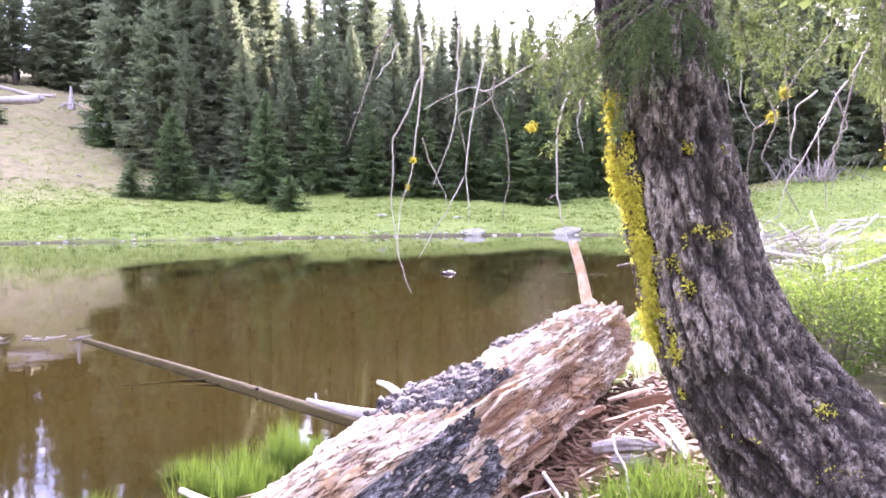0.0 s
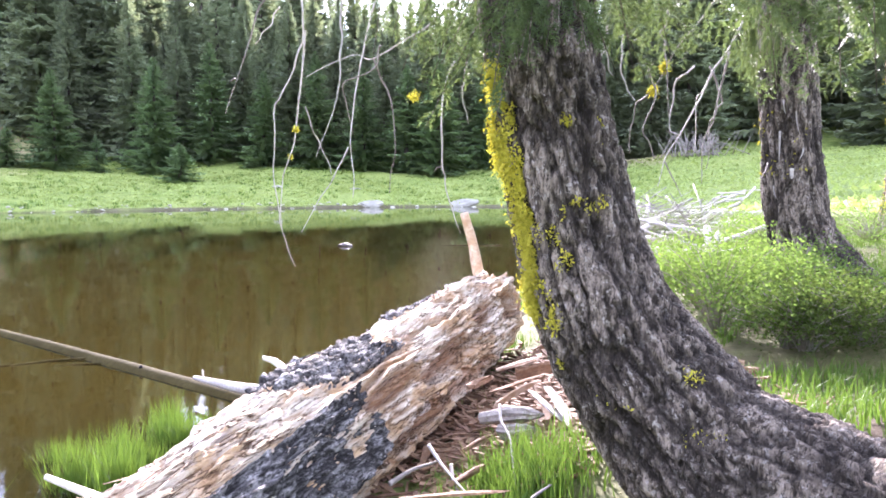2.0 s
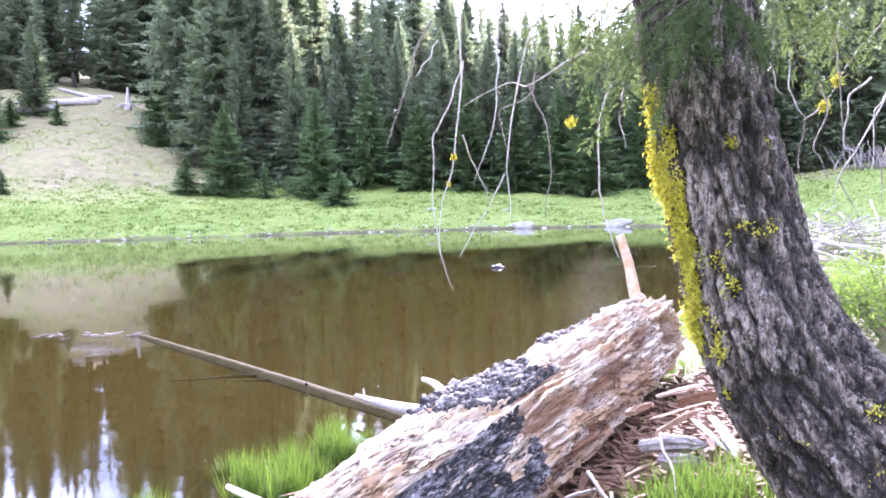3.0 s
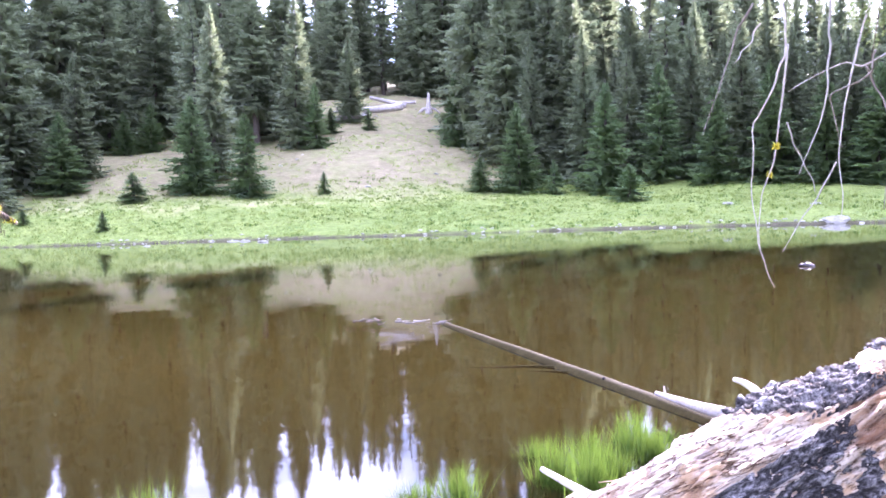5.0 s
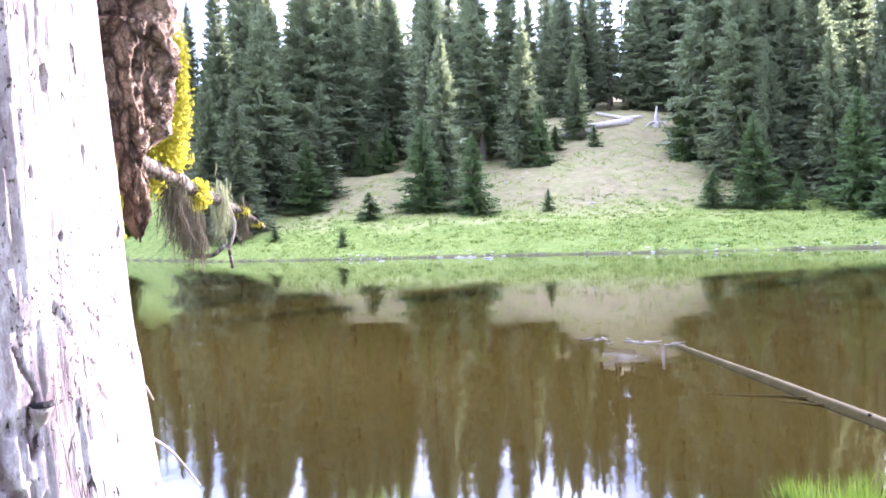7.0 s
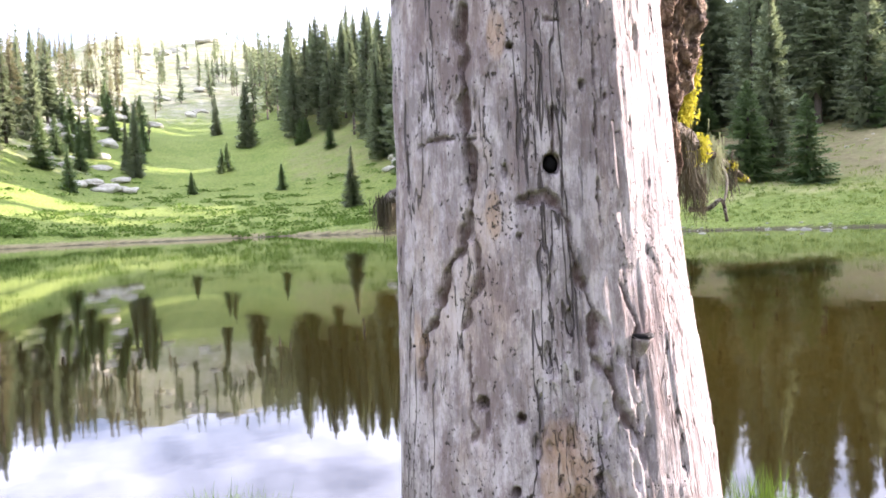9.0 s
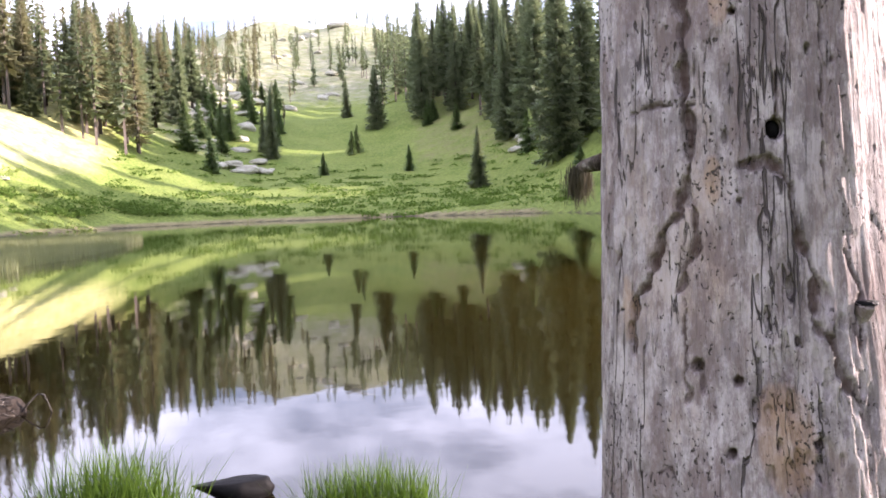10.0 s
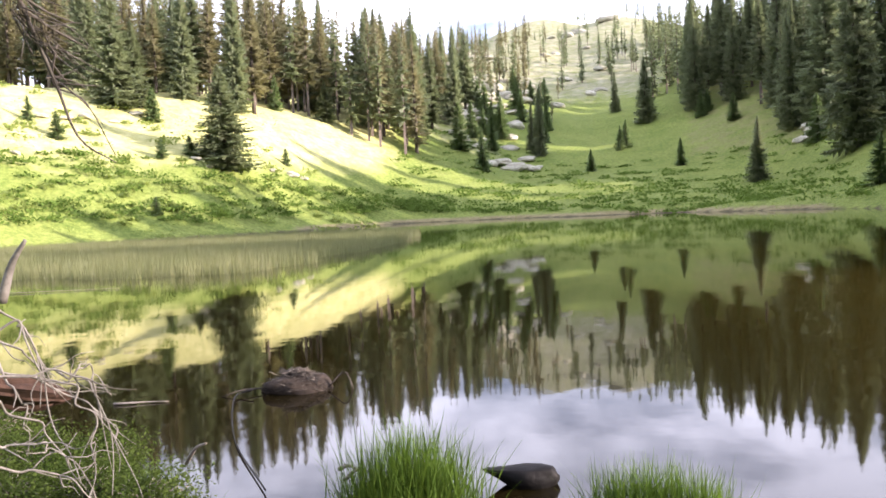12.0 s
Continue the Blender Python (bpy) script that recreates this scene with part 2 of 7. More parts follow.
def rugged(name, c1, c2, c3, coarse=3.0, fine=30.0, stretch=(1, 1, 1), rough=0.85, bump=0.6, dist=0.02, spread=0.0):
    """Colour in blotches at two scales with fine relief; spread varies the value object by object."""
    m, n, l, b = nodes_of(name)
    v = coords(n, l, stretch)
    a, _ = blotch(n, l, v, coarse, 0.36, 0.64, c1, c2)
    f, h = blotch(n, l, v, fine, 0.35, 0.75, (0, 0, 0), (1, 1, 1), 8, 0.7)
    col = blend(n, l, f, a, c3)
    if spread:
        oi, mr, hs = n.new("ShaderNodeObjectInfo"), n.new("ShaderNodeMapRange"), n.new("ShaderNodeHueSaturation")
        mr.inputs["To Min"].default_value, mr.inputs["To Max"].default_value = 1 - spread, 1 + spread
        l.new(oi.outputs["Random"], mr.inputs["Value"])
        l.new(mr.outputs["Result"], hs.inputs["Value"])
        l.new(col, hs.inputs["Color"])
        col = hs.outputs["Color"]
    l.new(col, b.inputs["Base Color"])
    b.inputs["Roughness"].default_value = rough
    b.inputs["Specular IOR Level"].default_value = 0.25
    relief_of(n, l, b, h, bump, dist)
    return m


def foliage(name, c1, c2, through_c, scale=1.5, thin=0.35, spread=0.25, rough=0.6):
    """Leaf or needle: two greens, varied leaf by leaf and plant by plant, letting some light through."""
    m, n, l, b = nodes_of(name)
    v = coords(n, l)
    a, _ = blotch(n, l, v, scale, 0.35, 0.65, c1, c2)
    ge, oi = n.new("ShaderNodeNewGeometry"), n.new("ShaderNodeObjectInfo")
    ma, mr, hs = n.new("ShaderNodeMath"), n.new("ShaderNodeMapRange"), n.new("ShaderNodeHueSaturation")
    ma.operation = "ADD"
    l.new(ge.outputs["Random Per Island"], ma.inputs[0])
    l.new(oi.outputs["Random"], ma.inputs[1])
    mr.inputs["From Max"].default_value = 2.0
    mr.inputs["To Min"].default_value, mr.inputs["To Max"].default_value = 1 - spread, 1 + spread
    l.new(ma.outputs[0], mr.inputs["Value"])
    l.new(mr.outputs["Result"], hs.inputs["Value"])
    l.new(a, hs.inputs["Color"])
    l.new(hs.outputs["Color"], b.inputs["Base Color"])
    b.inputs["Roughness"].default_value = rough
    b.inputs["Specular IOR Level"].default_value = 0.3
    tr, mix = n.new("ShaderNodeBsdfTranslucent"), n.new("ShaderNodeMixShader")
    l.new(blend(n, l, 0.6, hs.outputs["Color"], through_c), tr.inputs["Color"])
    mix.inputs["Fac"].default_value = thin
    l.new(b.outputs["BSDF"], mix.inputs[1])
    l.new(tr.outputs["BSDF"], mix.inputs[2])
    l.new(mix.outputs["Shader"], n["Material Output"].inputs["Surface"])
    return m


# needle colour lifted and greyed: haze over the woods put into the base colour
NEEDLES_HAZY = foliage("hazy_fir_needles", (0.15, 0.185, 0.115), (0.238, 0.267, 0.16), (0.30, 0.365, 0.165), 0.8, 0.5, 0.45)
NEEDLES_YOUNG = foliage("young_fir_needles", (0.105, 0.165, 0.08), (0.165, 0.235, 0.105), (0.28, 0.38, 0.13), 1.2, 0.5, 0.35)
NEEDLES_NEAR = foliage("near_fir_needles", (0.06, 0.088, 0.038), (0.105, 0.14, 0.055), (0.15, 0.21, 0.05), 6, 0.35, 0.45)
GRASS = foliage("sedge_blades", (0.036, 0.076, 0.011), (0.08, 0.135, 0.021), (0.15, 0.245, 0.028), 3, 0.30, 0.5)
MEADOW = foliage("meadow_grass_blades", (0.14, 0.20, 0.05), (0.24, 0.285, 0.085), (0.42, 0.51, 0.12), 0.5, 0.55, 0.4)
REED = foliage("pale_reed_blades", (0.085, 0.10, 0.045), (0.16, 0.16, 0.08), (0.3, 0.33, 0.1), 0.4, 0.4, 0.45)
LEAF = foliage("shrub_leaves", (0.06, 0.11, 0.024), (0.125, 0.185, 0.04), (0.20, 0.31, 0.05), 4, 0.40, 0.16, 0.95)
LEAF.node_tree.nodes["Principled BSDF"].inputs["Specular IOR Level"].default_value = 0.08
LICHEN = foliage("wolf_lichen", (0.33, 0.30, 0.022), (0.50, 0.455, 0.045), (0.46, 0.44, 0.05), 14, 0.25, 0.35, 0.9)
BEARD = foliage("beard_lichen", (0.055, 0.047, 0.028), (0.10, 0.085, 0.05), (0.08, 0.07, 0.04), 14, 0.15, 0.3, 0.9)
TRUNK_FAR = rugged("conifer_bark", (0.11, 0.085, 0.07), (0.19, 0.155, 0.13), (0.06, 0.05, 0.04), 1.5, 12, (1, 1, 0.3), 0.9, 0.5, 0.03, 0.25)
TWIG = rugged("dead_twig_wood", (0.20, 0.17, 0.14), (0.36, 0.32, 0.27), (0.10, 0.08, 0.07), 8, 60, (1, 1, 1), 0.85, 0.4, 0.003)
BLEACHED = rugged("bleached_wood", (0.42, 0.38, 0.34), (0.58, 0.54, 0.49), (0.25, 0.21, 0.18), 4, 40, (1, 1, 1), 0.8, 0.5, 0.006, 0.15)
STONE = rugged("grey_stone", (0.22, 0.215, 0.16), (0.38, 0.37, 0.28), (0.13, 0.12, 0.105), 2, 18, (1, 1, 1), 0.85, 0.6, 0.03, 0.2)
PALE_STONE = rugged("pale_rock", (0.40, 0.385, 0.28), (0.58, 0.56, 0.43), (0.22, 0.2, 0.18), 0.6, 6, (1, 1, 1), 0.9, 0.6, 0.1, 0.2)
SUNK_STICK = rugged("dark_wet_stick", (0.05, 0.04, 0.032), (0.10, 0.085, 0.07), (0.03, 0.025, 0.02), 10, 50, (1, 1, 1), 0.6, 0.5, 0.004)
DARK_WOOD = rugged("soaked_wood", (0.004, 0.0035, 0.0035), (0.009, 0.0075, 0.007), (0.002, 0.002, 0.002), 8, 45, (1, 1, 1), 0.55, 0.8, 0.008)
DARK_WOOD.node_tree.nodes["Principled BSDF"].inputs["Specular IOR Level"].default_value = 0.12
LITTER = rugged("rotten_wood_chips", (0.16, 0.085, 0.045), (0.32, 0.20, 0.11), (0.08, 0.045, 0.03), 6, 50, (1, 1, 1), 0.9, 0.6, 0.01, 0.3)
SUNK = rugged("algae_covered_wood", (0.036, 0.029, 0.009), (0.062, 0.05, 0.018), (0.022, 0.017, 0.006), 3, 30, (1, 1, 1), 0.95, 0.5, 0.01)

SUNK.node_tree.nodes["Principled BSDF"].inputs["Specular IOR Level"].default_value = 0.05
DRIFT = rugged("grey_driftwood", (0.22, 0.20, 0.18), (0.38, 0.35, 0.32), (0.12, 0.105, 0.09), 4, 40, (1, 1, 1), 0.85, 0.6, 0.008, 0.3)
# darker copy of the shrub leaves, with the bank's shade in its colour
SHADED_LEAF = foliage("shaded_bank_leaves", (0.03, 0.05, 0.011), (0.062, 0.09, 0.02), (0.12, 0.17, 0.03), 4, 0.3, 0.45, 0.95)
for leafy in (SHADED_LEAF, GRASS, NEEDLES_NEAR):
    leafy.node_tree.nodes["Principled BSDF"].inputs["Specular IOR Level"].default_value = 0.08


def water_material():
    m, n, l, b = nodes_of("brown_pond_water")
    v = coords(n, l, (1, 1, 1))
    a, _ = blotch(n, l, v, 0.12, 0.35, 0.65, (0.0205, 0.0146, 0.0028), (0.030, 0.0215, 0.0044), 4)
    # base colour runs from darker at y = 1 to browner at y = 6
    sx, y_ramp = n.new("ShaderNodeSeparateXYZ"), n.new("ShaderNodeMapRange")
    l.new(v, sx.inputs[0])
    y_ramp.inputs["From Min"].default_value, y_ramp.inputs["From Max"].default_value = 1.0, 6.0
    l.new(sx.outputs["Y"], y_ramp.inputs["Value"])
    a = blend(n, l, y_ramp.outputs["Result"], (0.0065, 0.0048, 0.0014), a)
    l.new(a, b.inputs["Base Color"])
    b.inputs["Roughness"].default_value, b.inputs["IOR"].default_value = 0.03, 1.333
    no, no2, ad = n.new("ShaderNodeTexNoise"), n.new("ShaderNodeTexNoise"), n.new("ShaderNodeMath")
    no.inputs["Scale"].default_value, no.inputs["Detail"].default_value = 1.1, 3
    no2.inputs["Scale"].default_value, no2.inputs["Detail"].default_value = 6.0, 2
    ad.operation = "MULTIPLY_ADD"
    ad.inputs[1].default_value = 0.12
    l.new(v, no.inputs["Vector"])
    l.new(v, no2.inputs["Vector"])
    l.new(no2.outputs["Fac"], ad.inputs[0])
    l.new(no.outputs["Fac"], ad.inputs[2])
    relief_of(n, l, b, ad.outputs[0], 0.10, 0.02)
    return m


def ground_material():
    """Meadow turf, dry tan soil, wet mud at the waterline and grey rubble, by the soil that lies there."""
    m, n, l, b = nodes_of("meadow_and_soil")
    v = coords(n, l)
    turf, _ = blotch(n, l, v, 0.22, 0.35, 0.65, (0.12, 0.165, 0.03), (0.24, 0.26, 0.07), 8, 0.65)
    turf2, fine = blotch(n, l, v, 2.2, 0.40, 0.62, (0.05, 0.10, 0.015), (0.25, 0.31, 0.08), 9, 0.8)
    turf = blend(n, l, 0.58, turf, turf2)
    soil, _ = blotch(n, l, v, 0.9, 0.35, 0.65, (0.155, 0.132, 0.064), (0.285, 0.243, 0.132), 9, 0.8)
    mud, _ = blotch(n, l, v, 1.2, 0.35, 0.65, (0.05, 0.045, 0.022), (0.11, 0.098, 0.055), 8, 0.7)
    rock, _ = blotch(n, l, v, 0.25, 0.38, 0.62, (0.26, 0.235, 0.16), (0.47, 0.43, 0.34), 8, 0.75)
    duff_shade, _ = blotch(n, l, v, 9.0, 0.35, 0.65, (0.045, 0.032, 0.02), (0.13, 0.095, 0.058), 8, 0.7)
    _, patch = blotch(n, l, v, 0.35, 0.4, 0.6, (0, 0, 0), (1, 1, 1), 6, 0.7)

    def eaten(name):
        """A soil mask with a ragged border."""
        mm, ra = n.new("ShaderNodeMath"), n.new("ShaderNodeMapRange")
        mm.operation = "ADD"
        l.new(attr(n, name), mm.inputs[0])
        l.new(patch, mm.inputs[1])
        ra.inputs["From Min"].default_value, ra.inputs["From Max"].default_value = 0.78, 1.28
        l.new(mm.outputs[0], ra.inputs["Value"])
        return ra.outputs["Result"]

    # dry grass colour with raised albedo, carrying the slope's strong sun
    sunlit_straw, _ = blotch(n, l, v, 0.8, 0.35, 0.65, (0.36, 0.35, 0.12), (0.56, 0.53, 0.26), 9, 0.75)
    col = blend(n, l, eaten("sunlit_straw"), turf, sunlit_straw)
    col = blend(n, l, eaten("dry_or_sunlit"), col, soil)
    col = blend(n, l, eaten("rubble"), col, rock)
    col = blend(n, l, eaten("mud"), col, mud)
    col = blend(n, l, eaten("duff_shade"), col, duff_shade)
    l.new(col, b.inputs["Base Color"])
    b.inputs["Roughness"].default_value, b.inputs["Specular IOR Level"].default_value = 0.95, 0.15
    relief_of(n, l, b, fine, 0.9, 0.12)
    return m


def snag_material():
    m, n, l, b = nodes_of("weathered_silver_wood")
    v, grain = coords(n, l), coords(n, l, (1, 1, 0.06))
    a, _ = blotch(n, l, coords(n, l, (1, 1, 0.4)), 6, 0.35, 0.65, (0.175, 0.146, 0.142), (0.40, 0.35, 0.342), 8, 0.72)
    g, gh = blotch(n, l, grain, 60, 0.42, 0.58, (0.14, 0.11, 0.104), (0.50, 0.445, 0.425), 6, 0.7)
    col = blend(n, l, 0.36, a, g)
    mott, _ = blotch(n, l, coords(n, l, (1, 1, 0.55)), 30, 0.44, 0.56, (0.11, 0.084, 0.08), (0.47, 0.415, 0.40), 7, 0.75)
    col = blend(n, l, 0.5, col, mott)
    warm, wf = blotch(n, l, coords(n, l, (1, 1, 0.3)), 8, 0.50, 0.64, (0, 0, 0), (0.65, 0.65, 0.65), 8, 0.75)
    col = blend(n, l, warm, col, (0.36, 0.265, 0.20))
    dusk, df = blotch(n, l, coords(n, l, (1, 1, 0.35)), 11, 0.49, 0.58, (0, 0, 0), (0.85, 0.85, 0.85), 10, 0.82)
    col = blend(n, l, dusk, col, (0.155, 0.112, 0.104))

    def specks(scale, lo, hi, tall, seed):
        """Small dark pits that gather in some places."""
        _, s1 = blotch(n, l, coords(n, l, (1, 1, tall)), scale, 0, 1, (0, 0, 0), (1, 1, 1), 3, 0.6)
        _, s2 = blotch(n, l, coords(n, l, (1, 1, 0.3)), 7 + seed, 0, 1, (0, 0, 0), (1, 1, 1), 4, 0.6)
        ma, mr = n.new("ShaderNodeMath"), n.new("ShaderNodeMapRange")
        ma.operation = "MULTIPLY_ADD"
        ma.inputs[1].default_value = 0.55
        l.new(s2, ma.inputs[0])
        l.new(s1, ma.inputs[2])
        mr.inputs["From Min"].default_value, mr.inputs["From Max"].default_value = lo, hi
        l.new(ma.outputs[0], mr.inputs["Value"])
        return mr.outputs["Result"]

    dots = [specks(120, 0.96, 1.02, 0.6, 0), specks(60, 0.98, 1.04, 0.3, 3), specks(210, 0.93, 1.0, 0.8, 5)]
    ragged, _ = blotch(n, l, coords(n, l, (1, 1, 0.5)), 60, 0.34, 0.54, (0.45, 0.45, 0.45), (1, 1, 1), 6, 0.75)
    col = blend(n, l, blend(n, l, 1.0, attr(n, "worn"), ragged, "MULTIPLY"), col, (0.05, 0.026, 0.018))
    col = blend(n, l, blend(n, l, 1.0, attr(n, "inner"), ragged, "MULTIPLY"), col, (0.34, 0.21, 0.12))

    cracks = dots + [crack_lines(n, l, v, (1, 1, 0.08), 16, 0.011, 0.52, 0.0), crack_lines(n, l, v, (1, 1, 0.13), 48, 0.016, 0.58, 17.0)]
    col, gh = cracked(n, l, col, gh, cracks, (0.07, 0.055, 0.05))
    l.new(col, b.inputs["Base Color"])
    b.inputs["Roughness"].default_value, b.inputs["Specular IOR Level"].default_value = 0.75, 0.25
    relief_of(n, l, b, gh, 1.0, 0.009)
    return m


def rotten_material():
    m, n, l, b = nodes_of("rotten_split_wood")
    v, grain, fine = coords(n, l), coords(n, l, (0.10, 1, 1)), coords(n, l, (0.05, 1, 1))
    a, _ = blotch(n, l, grain, 14, 0.36, 0.60, (0.62, 0.47, 0.29), (0.86, 0.79, 0.63), 8, 0.75)
    g, gh = blotch(n, l, fine, 90, 0.36, 0.62, (0.34, 0.21, 0.11), (0.88, 0.82, 0.68), 8, 0.8)
    col = blend(n, l, 0.5, a, g)
    warm, _ = blotch(n, l, coords(n, l, (0.35, 1, 1)), 6, 0.46, 0.57, (0, 0, 0), (0.75, 0.75, 0.75), 8, 0.7)
    col = blend(n, l, warm, col, (0.56, 0.34, 0.15))
    grey, _ = blotch(n, l, coords(n, l, (0.3, 1, 1)), 9, 0.56, 0.66, (0, 0, 0), (0.7, 0.7, 0.7), 8, 0.75)
    col = blend(n, l, grey, col, (0.34, 0.31, 0.29))
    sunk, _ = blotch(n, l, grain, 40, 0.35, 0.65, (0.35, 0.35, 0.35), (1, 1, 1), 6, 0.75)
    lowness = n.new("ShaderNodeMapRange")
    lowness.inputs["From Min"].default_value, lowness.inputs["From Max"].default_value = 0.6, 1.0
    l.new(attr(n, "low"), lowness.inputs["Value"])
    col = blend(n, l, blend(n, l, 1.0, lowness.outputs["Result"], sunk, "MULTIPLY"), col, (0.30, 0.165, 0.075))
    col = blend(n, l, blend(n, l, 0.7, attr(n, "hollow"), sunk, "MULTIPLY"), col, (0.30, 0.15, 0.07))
    cracks = [crack_lines(n, l, v, (0.09, 1, 1), 16, 0.016, 0.44, 0.0), crack_lines(n, l, v, (0.06, 1, 1), 44, 0.024, 0.48, 5.0)]
    col, gh = cracked(n, l, col, gh, cracks, (0.13, 0.07, 0.034), -2.5)
    l.new(col, b.inputs["Base Color"])
    b.inputs["Roughness"].default_value, b.inputs["Specular IOR Level"].default_value = 0.85, 0.2
    relief_of(n, l, b, gh, 1.0, 0.012)
    return m


def plates(n, l, v, stretch, scale, warp, seed):
    """Cells of bark: (distance to the nearest furrow, a value for each plate)."""
    no, sc, ad, mp, vo, vc = (n.new(k) for k in ("ShaderNodeTexNoise", "ShaderNodeVectorMath", "ShaderNodeVectorMath", "ShaderNodeMapping", "ShaderNodeTexVoronoi", "ShaderNodeTexVoronoi"))
    no.inputs["Scale"].default_value, no.inputs["Detail"].default_value = scale * 0.8, 5
    l.new(v, no.inputs["Vector"])
    sc.operation, ad.operation = "SCALE", "ADD"
    sc.inputs["Scale"].default_value = warp
    l.new(no.outputs["Color"], sc.inputs[0])
    l.new(sc.outputs[0], ad.inputs[0])
    l.new(v, ad.inputs[1])
    mp.inputs["Scale"].default_value, mp.inputs["Location"].default_value = stretch, (seed, seed * 0.6, seed * 1.7)
    l.new(ad.outputs[0], mp.inputs["Vector"])
    vo.feature = "DISTANCE_TO_EDGE"
    for node in (vo, vc):
        node.inputs["Scale"].default_value = scale
        l.new(mp.outputs["Vector"], node.inputs["Vector"])
    bw = n.new("ShaderNodeRGBToBW")
    l.new(vc.outputs["Color"], bw.inputs["Color"])
    return vo.outputs["Distance"], bw.outputs["Val"]


def bark_material(name, stretch, dark, light, furrow, fleck, size=1.0, depth=0.016, warp=1.0):
    """Plates of bark parted by long dark furrows, flaking at the edges, with pale flecks."""
    m, n, l, b = nodes_of(name)
    v = coords(n, l)
    mp = n.new("ShaderNodeMapping")
    mp.inputs["Scale"].default_value = stretch
    l.new(v, mp.inputs["Vector"])
    a, _ = blotch(n, l, mp.outputs["Vector"], 9 / size, 0.36, 0.64, dark, light, 8, 0.75)
    fine, fh = blotch(n, l, mp.outputs["Vector"], 110 / size, 0.38, 0.64, tuple(c * 0.35 for c in dark), tuple(c * 1.2 for c in light), 9, 0.85)
    col = blend(n, l, 0.62, a, fine)
    big, tone = plates(n, l, v, stretch, 34 / size, 0.026 * size * warp, 1.0)
    small, tone2 = plates(n, l, v, tuple(1.5 * c if c < 1 else c for c in stretch), 80 / size, 0.014 * size * warp, 4.0)
    col = blend(n, l, 0.45, col, tone, "SOFT_LIGHT")
    col = blend(n, l, 0.30, col, tone2, "SOFT_LIGHT")
    pale, _ = blotch(n, l, v, 75 / size, 0.57, 0.66, (0, 0, 0), (0.75, 0.75, 0.75), 8, 0.8)
    col = blend(n, l, pale, col, fleck)
    chips, _ = blotch(n, l, mp.outputs["Vector"], 60 / size, 0.56, 0.66, (0, 0, 0), (0.8, 0.8, 0.8), 8, 0.8)
    col = blend(n, l, chips, col, tuple(c * 0.4 for c in dark))
    gaps, _ = blotch(n, l, v, 20 / size, 0.34, 0.52, (0.35, 0.35, 0.35), (1, 1, 1), 6, 0.75)
    ridges = []
    for dist, wide, amount in ((big, 0.17, 1.0), (small, 0.15, 0.6)):
        mr = n.new("ShaderNodeMapRange")
        mr.inputs["From Min"].default_value, mr.inputs["From Max"].default_value = 0.02, wide
        mr.inputs["To Min"].default_value, mr.inputs["To Max"].default_value = amount, 0.0
        l.new(dist, mr.inputs["Value"])
        broken = blend(n, l, 1.0, mr.outputs["Result"], gaps, "MULTIPLY")
        col = blend(n, l, broken, col, furrow)
        ridges.append(broken)
    h1, h2 = n.new("ShaderNodeMath"), n.new("ShaderNodeMath")
    h1.operation = h2.operation = "MULTIPLY_ADD"
    h1.inputs[1].default_value, h2.inputs[1].default_value = -1.3, -0.5
    l.new(ridges[0], h1.inputs[0])
    l.new(fh, h1.inputs[2])
    l.new(ridges[1], h2.inputs[0])
    l.new(h1.outputs[0], h2.inputs[2])
    l.new(col, b.inputs["Base Color"])
    b.inputs["Roughness"].default_value, b.inputs["Specular IOR Level"].default_value = 0.92, 0.2
    relief_of(n, l, b, h2.outputs[0], 1.0, depth)
    return m


def scaly_bark(name, dark, light, furrow, fleck, stretch=(1, 1, 0.3), depth=0.018):
    """Scales of bark, each of its own tone, recess shade put into the furrow colour, crumbly fine grain and pale
    flecks.
    """
    m, n, l, b = nodes_of(name)
    v, g = coords(n, l), coords(n, l, stretch)
    grain, gh = blotch(n, l, g, 75, 0.43, 0.57, tuple(c * 0.2 for c in dark), tuple(c * 1.25 for c in light), 7, 0.72)
    scale = blend(n, l, attr(n, "tone"), dark, light)
    col = blend(n, l, 0.68, scale, grain)
    age, _ = blotch(n, l, g, 7, 0.42, 0.58, (0, 0, 0), (0.55, 0.55, 0.55), 6, 0.7)
    col = blend(n, l, age, col, tuple(c * 0.6 for c in dark))
    pale, _ = blotch(n, l, v, 65, 0.555, 0.60, (0, 0, 0), (0.75, 0.75, 0.75), 6, 0.75)
    col = blend(n, l, pale, col, fleck)
    pits, _ = blotch(n, l, g, 160, 0.55, 0.60, (0, 0, 0), (0.8, 0.8, 0.8), 5, 0.7)
    col = blend(n, l, pits, col, furrow)
    # low parts of the relief darkened: recess shade put into the bark colour
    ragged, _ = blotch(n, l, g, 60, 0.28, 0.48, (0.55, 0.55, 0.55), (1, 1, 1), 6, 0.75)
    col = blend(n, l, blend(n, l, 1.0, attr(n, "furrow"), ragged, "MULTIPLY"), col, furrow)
    l.new(col, b.inputs["Base Color"])
    b.inputs["Roughness"].default_value, b.inputs["Specular IOR Level"].default_value = 0.95, 0.15
    relief_of(n, l, b, gh, 1.0, depth)
    return m


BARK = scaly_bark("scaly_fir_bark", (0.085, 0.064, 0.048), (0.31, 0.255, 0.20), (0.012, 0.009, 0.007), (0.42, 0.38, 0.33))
WATER, GROUND, SNAG, ROTTEN = water_material(), ground_material(), snag_material(), rotten_material()
CHAR_BARK = scaly_bark("old_grey_bark", (0.075, 0.07, 0.064), (0.52, 0.495, 0.46), (0.014, 0.012, 0.011), (0.55, 0.52, 0.49), (0.3, 1, 1), 0.02)
